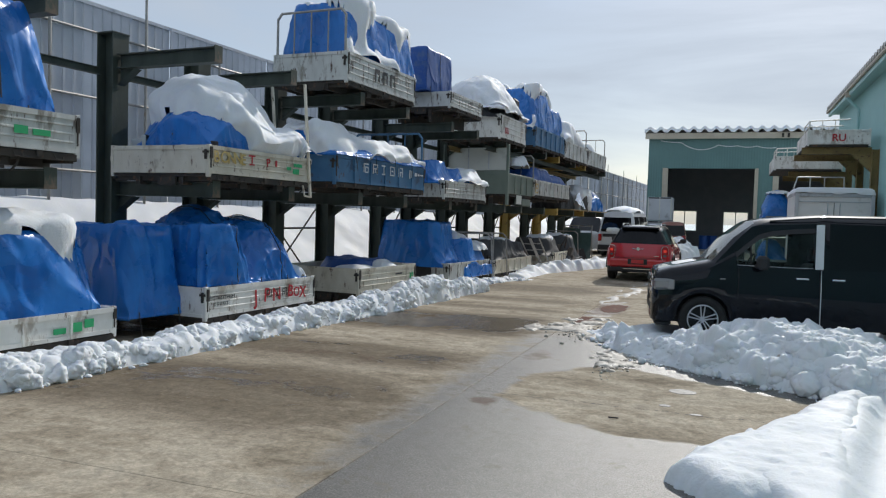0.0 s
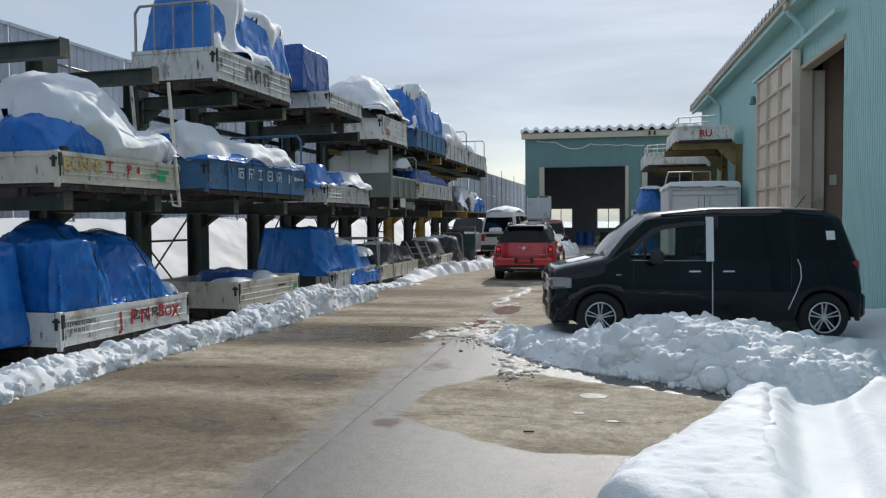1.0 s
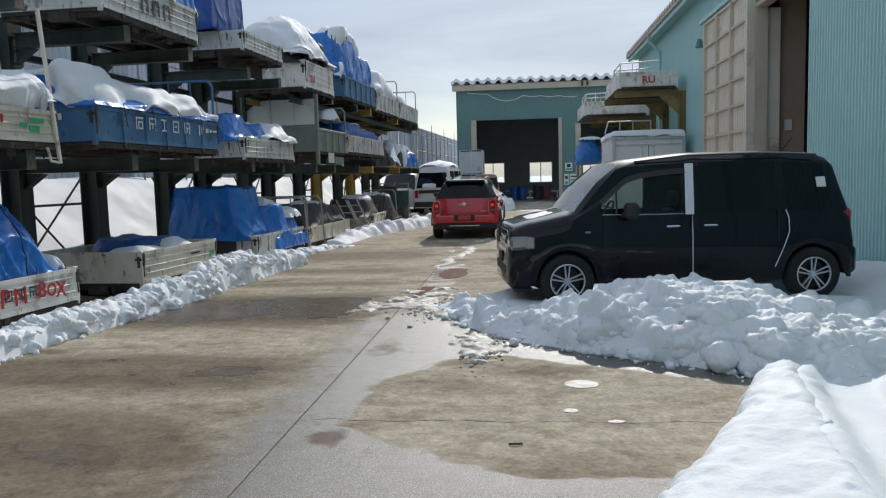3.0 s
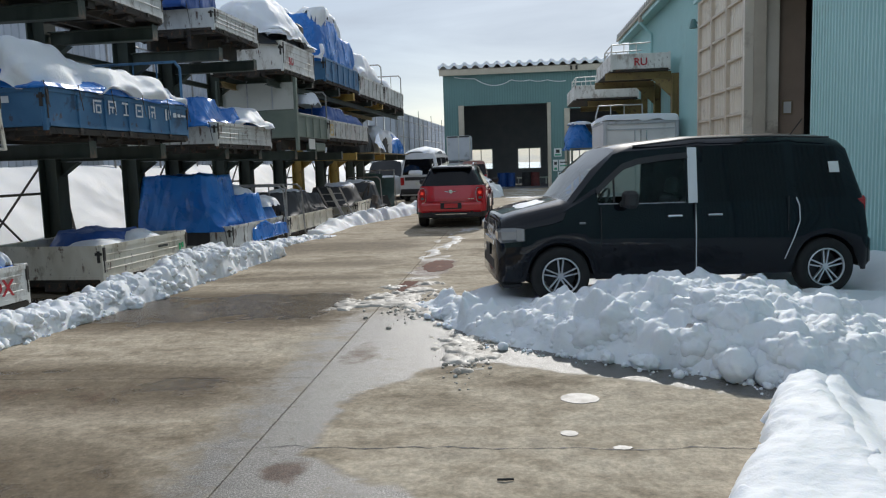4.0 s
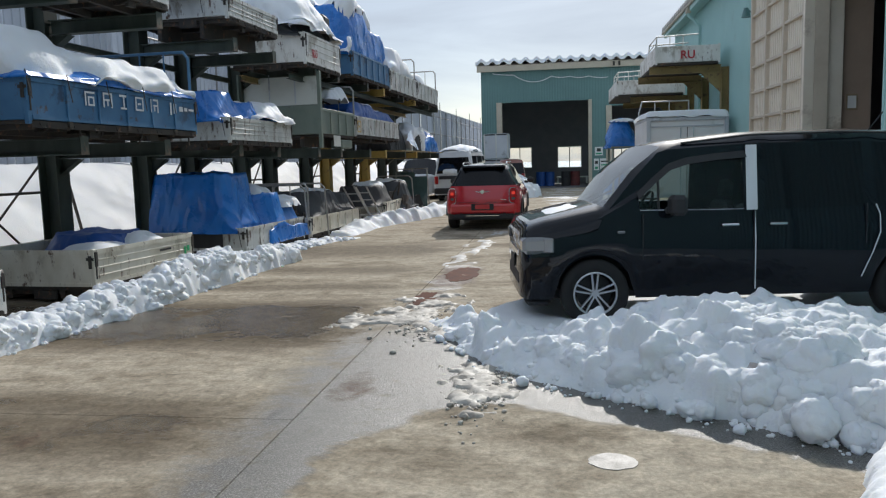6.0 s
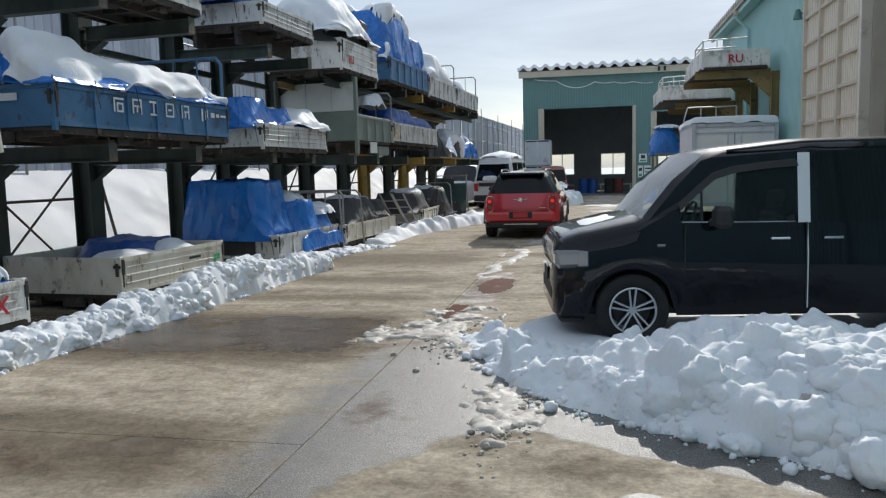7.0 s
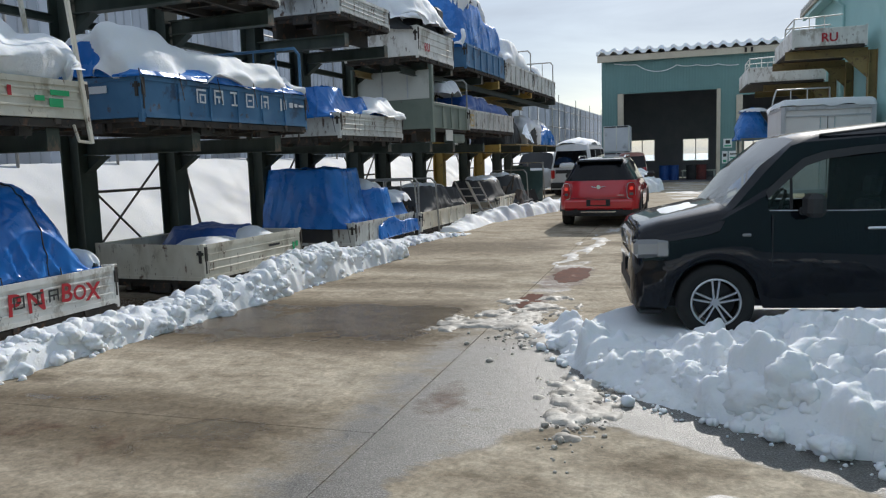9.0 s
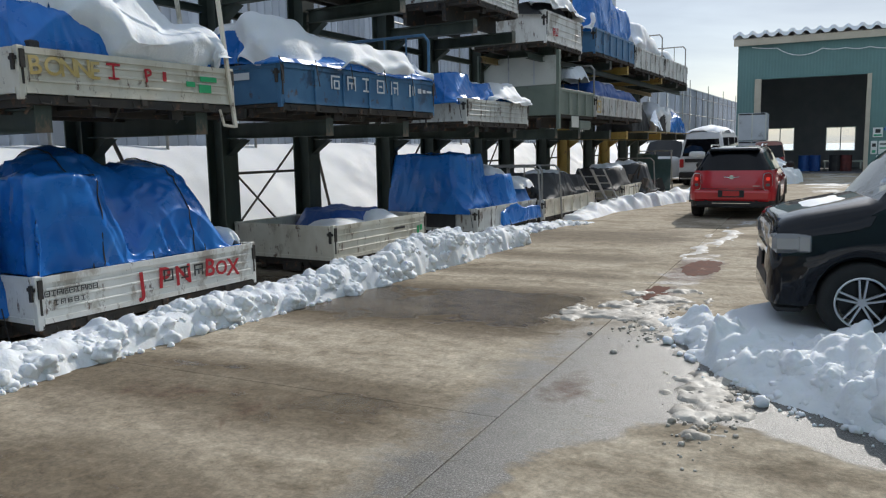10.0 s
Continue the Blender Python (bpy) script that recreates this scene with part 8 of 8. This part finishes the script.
def clod_mass(name, spots, label, seed, material=None):
    """Joins clods at (x, y, z, radius) into one mesh."""
    rq = random.Random(seed)
    V, F, at = [], [], 0
    for x, y, z, r in spots:
        v, f = rq.choice(SHAPES[4 if r > 0.095 else 3 if r > 0.055 else 2])
        m = np.array((Euler((rq.uniform(0, 6.3), rq.uniform(0, 6.3), rq.uniform(0, 6.3)))).to_matrix())
        p = (v @ m.T) * r * np.array([1, 1, rq.uniform(0.7, 1.0)]) + np.array([x, y, z])
        V.append(p)
        F += [(a + at, b + at, c + at) for a, b, c in f]
        at += len(v)
    return tagged(sheet(name, np.concatenate(V).tolist(), F, material or M_SNOW), label, "snow", kind="stuff")


rc = random.Random(4)
spots = []
while len(spots) < 900:
    x, y = rc.uniform(-1.7, 2.7), rc.uniform(7.0, 10.5)
    h = float(heap_height(np.array([[x]]), np.array([[y]]))[0, 0])
    if h < 0.02:
        continue
    front = max(0.0, 1 - max(0, y - (8.3 - 0.35 * x)) / 1.3)
    if rc.random() > 0.10 + 0.9 * front:
        continue
    r = min(0.17, 0.02 + rc.expovariate(24)) * (0.55 + 0.45 * min(1, h / 0.3))
    spots.append((x, y, max(h - 0.42 * r, r * 0.25), r))
for k in range(18):       # the largest blocks, along the crest and the front
    x = rc.uniform(-0.7, 1.9)
    y = 8.45 - 0.38 * x + rc.uniform(-0.25, 0.5)
    h = float(heap_height(np.array([[x]]), np.array([[y]]))[0, 0])
    if h > 0.1:
        r = rc.uniform(0.12, 0.21)
        spots.append((x, y, h - 0.55 * r, r))
for k in range(330):      # fallen crumbs at the foot
    i = rc.randrange(0, 8)
    a, b = HEAP[i], HEAP[i + 1]
    t = rc.random()
    r = min(0.05, 0.005 + rc.expovariate(100))
    q = abs(rc.gauss(0, 0.10)) - 0.08
    spots.append((a[0] + (b[0] - a[0]) * t - q, a[1] + (b[1] - a[1]) * t - q, r * 0.4, r))
crumbs = []
for k in range(420):      # crumbs strewn over the slush
    x, y = rc.gauss(-0.88, 0.10), rc.gauss(8.15, 0.34)
    if k % 2:
        x, y = rc.gauss(-1.65, 0.16), rc.gauss(10.3, 0.35)
    r = min(0.026, 0.004 + rc.expovariate(170))
    crumbs.append((x, y, r * 0.3, r))
clod_mass("snow_clods", spots, "broken clods of snow piled on the heap", 1)
clod_mass("slush_crumbs", crumbs, "grey crumbs of slush strewn on wet concrete", 3, M_SLUSH)
clod_mass("dirty_clods", [(0.82 + rc.uniform(-0.14, 0.20), 7.72 + rc.uniform(-0.04, 0.12), 0.17 + rc.uniform(-0.10, 0.10), rc.uniform(0.015, 0.05)) for k in range(26)], "brown dirty lumps in the snow heap", 5, M_SNOWD)
spots = []
for k in range(1500):
    y = rc.uniform(2.5, 19.0)
    u = rc.random()
    x = lane_edge(y) + 0.07 - 0.58 * u
    h = float(left_ridge(np.array([[x]]), np.array([[y]]))[0, 0])
    r = min(0.12, 0.016 + rc.expovariate(30)) * (0.5 + 0.5 * min(1, float(bank_top(y)) / 0.25))
    if h < 0.015:
        r = min(r, 0.03)
        if rc.random() < 0.6:
            continue
    spots.append((x, y, max(h - 0.50 * r, r * 0.25), r))
clod_mass("snow_clods", spots, "broken clods of snow along the shovelled bank", 2)
for (x, y, r, s) in ((1.03, 7.36, 0.150, 1), (1.22, 7.26, 0.085, 2), (0.50, 7.66, 0.07, 3), (0.20, 7.86, 0.06, 4)):
    vv, ff = SHAPES[4][s]
    vv = vv / np.abs(vv).max()
    vv = vv * (0.72 + 0.28 / np.maximum(0.5, np.linalg.norm(vv, axis=1, keepdims=True))) * r
    o = sheet("snow_ball", (vv + np.array([0, 0, -vv[:, 2].min() - 0.02])).tolist(), ff, M_SNOW, m=pose(x, y, 0))
    tagged(o, "rounded block of snow fallen from the heap", "snow block")


# ---- water, slush and cracks on the concrete ----
def puddle(name, cx, cy, rx, ry, seed, material, z, label, rough=0.35, turn=0.0, n=72, cat="puddle"):
    ring = []
    for k in range(n):
        a = 2 * math.pi * k / n
        r = 1 + rough * 2 * (float(fbm(math.cos(a) * 1.6 + seed, math.sin(a) * 1.6 - seed, 4)) - 0.5) + rough * 0.5 * (float(fbm(math.cos(a) * 9 + seed, math.sin(a) * 9, 2)) - 0.5)
        ring.append((rx * r * math.cos(a), ry * r * math.sin(a)))
    bm = bmesh.new()
    prism(bm, ring, 0.0, z, axis=2)
    o = part(name, bm, material, m=pose(cx, cy, 0.0005, 0, 0, turn))
    return tagged(o, label, cat, kind="stuff")


puddle("puddle", -0.09, 6.97, 0.128, 0.11, 1.0, M_PUDDLE, 0.0030, "small bright puddle on dry concrete", 0.12)
for cx_, cy_, rx_, ry_, sd_ in ((-1.66, 13.7, 0.24, 0.62, 3.0), (-1.86, 11.75, 0.12, 0.40, 5.0)):
    puddle("rusty_puddle", cx_, cy_, rx_, ry_, sd_, M_RUSTWATER, 0.0030, "red-brown rusty melt water pooled by the joint", 0.45)
puddle("puddle", 0.06, 6.10, 0.05, 0.03, 6.0, M_PUDDLE, 0.0030, "tiny bright puddle on dry concrete", 0.25)
puddle("puddle", -0.21, 6.32, 0.05, 0.045, 2.0, M_PUDDLE, 0.0030, "tiny bright puddle on dry concrete", 0.2)


def slush_height(X, Y):
    d = inside_distance(X, Y, [(-2.4, 10.2), (-1.5, 10.0), (-1.05, 9.0), (-1.0, 7.9), (-0.75, 7.75), (-0.6, 8.5), (-1.0, 9.2), (-1.3, 10.0), (-1.5, 11.8), (-2.1, 11.6)])
    g = fbm(X * 4.2, Y * 4.2, 3) + 0.6 * fbm(X * 17, Y * 17, 3) - 0.86 + np.clip(d, -0.3, 0.3) * 0.6
    g = g - 2.0 * (d < -0.22)
    return np.where(g > 0, 0.004 + 0.05 * np.clip(g, 0, 0.3) + 0.02 * fbm(X * 26, Y * 26, 3) * np.clip(g / 0.1, 0, 1), -0.02)


field("slush", -2.8, -0.4, 7.5, 12.3, 0.025, slush_height, "broken grey slush spread over wet concrete", M_SLUSH)


def streaks(X, Y):
    g = -2.0 * (Y < 18) + fbm(X * 0.55, Y * 1.5, 4) + 0.25 * fbm(X * 3, Y * 6, 3) - 0.80 - 0.12 * np.abs(X - 0.2) + 0.10 * smoothstep((Y - 25) / 8)
    line = np.abs(X + 1.91 - 0.10 * (Y - 15.6)) / 0.20
    g = np.maximum(g, 0.06 - 0.22 * line + 1.0 * (fbm(X * 6, Y * 2.2, 4) - 0.52) - 0.3 * smoothstep((Y - 22.5) / 2) - 0.3 * smoothstep((15 - Y) / 1.5))
    return np.where((g > 0) & (X > lane_edge(19) + 0.6), 0.004 + 0.10 * np.clip(g, 0, 0.2), -0.02)


field("snow_streaks", -3.6, 4.3, 13.4, 46.0, 0.07, streaks, "thin streaks of packed snow left on the lane", M_STREAK)

crack = thing("crack", "thin dark crack running across the concrete", "crack", kind="structure")
cx = np.linspace(-1.98, 1.0, 110)
cy = 6.10 + 0.13 * (fbm(cx * 2.2, cx * 0, 4) - 0.5) + 0.05 * (fbm(cx * 12, cx * 0 + 3, 3) - 0.5)
bm = bmesh.new()
prev = None
for x, y in zip(cx, cy):
    w = 0.002 + 0.008 * rc.random() ** 3
    pair = (bm.verts.new((x, y - w, 0.0022)), bm.verts.new((x, y + w, 0.0022)))
    if prev:
        bm.faces.new((prev[0], pair[0], pair[1], prev[1]))
    prev = pair
part("groove", bm, M_BLACKB, crack)
tw = thing("twig", "short dark twig lying on the concrete", "twig")
part("stick", tube(bmesh.new(), [(-0.61, 5.66, 0.008), (-0.57, 5.655, 0.011), (-0.53, 5.668, 0.008)], 0.006, 5), M_BLACKB, tw)


# ---- the slabs of the lane ----
def slab(x0, x1, y0, y1, gap=0.003, worn=0.004):
    bm = bmesh.new()
    box(bm, x0 + 0.003, y0 + gap, -0.049, x1 - 0.003, y1 - gap, 0.0)
    top = [e for e in bm.edges if all(v.co.z > -0.001 for v in e.verts)]
    bmesh.ops.bevel(bm, geom=top, offset=worn, segments=1, affect="EDGES", profile=0.5)
    part("slab", bm, M_CONC, pavement)


LEFT_JOINTS = (-14, -6, -1.5, 3.0, 7.5, 12.0, 16.5, 21.0, 25.5, 30, 36, 42, 47.5)
for a, b in zip(LEFT_JOINTS, LEFT_JOINTS[1:]):
    slab(-9.9, -2.0, a, b, 0.001, 0.003)
RIGHT_JOINTS = (-14, -4, 1.0, 11.2, 16.3, 21.4, 26.5, 31.6, 36.7, 42, 47.5)
for a, b in zip(RIGHT_JOINTS, RIGHT_JOINTS[1:]):
    slab(-2.0, 4.5, a, b, 0.002)
slab(4.5, 12, -14, 47.5)
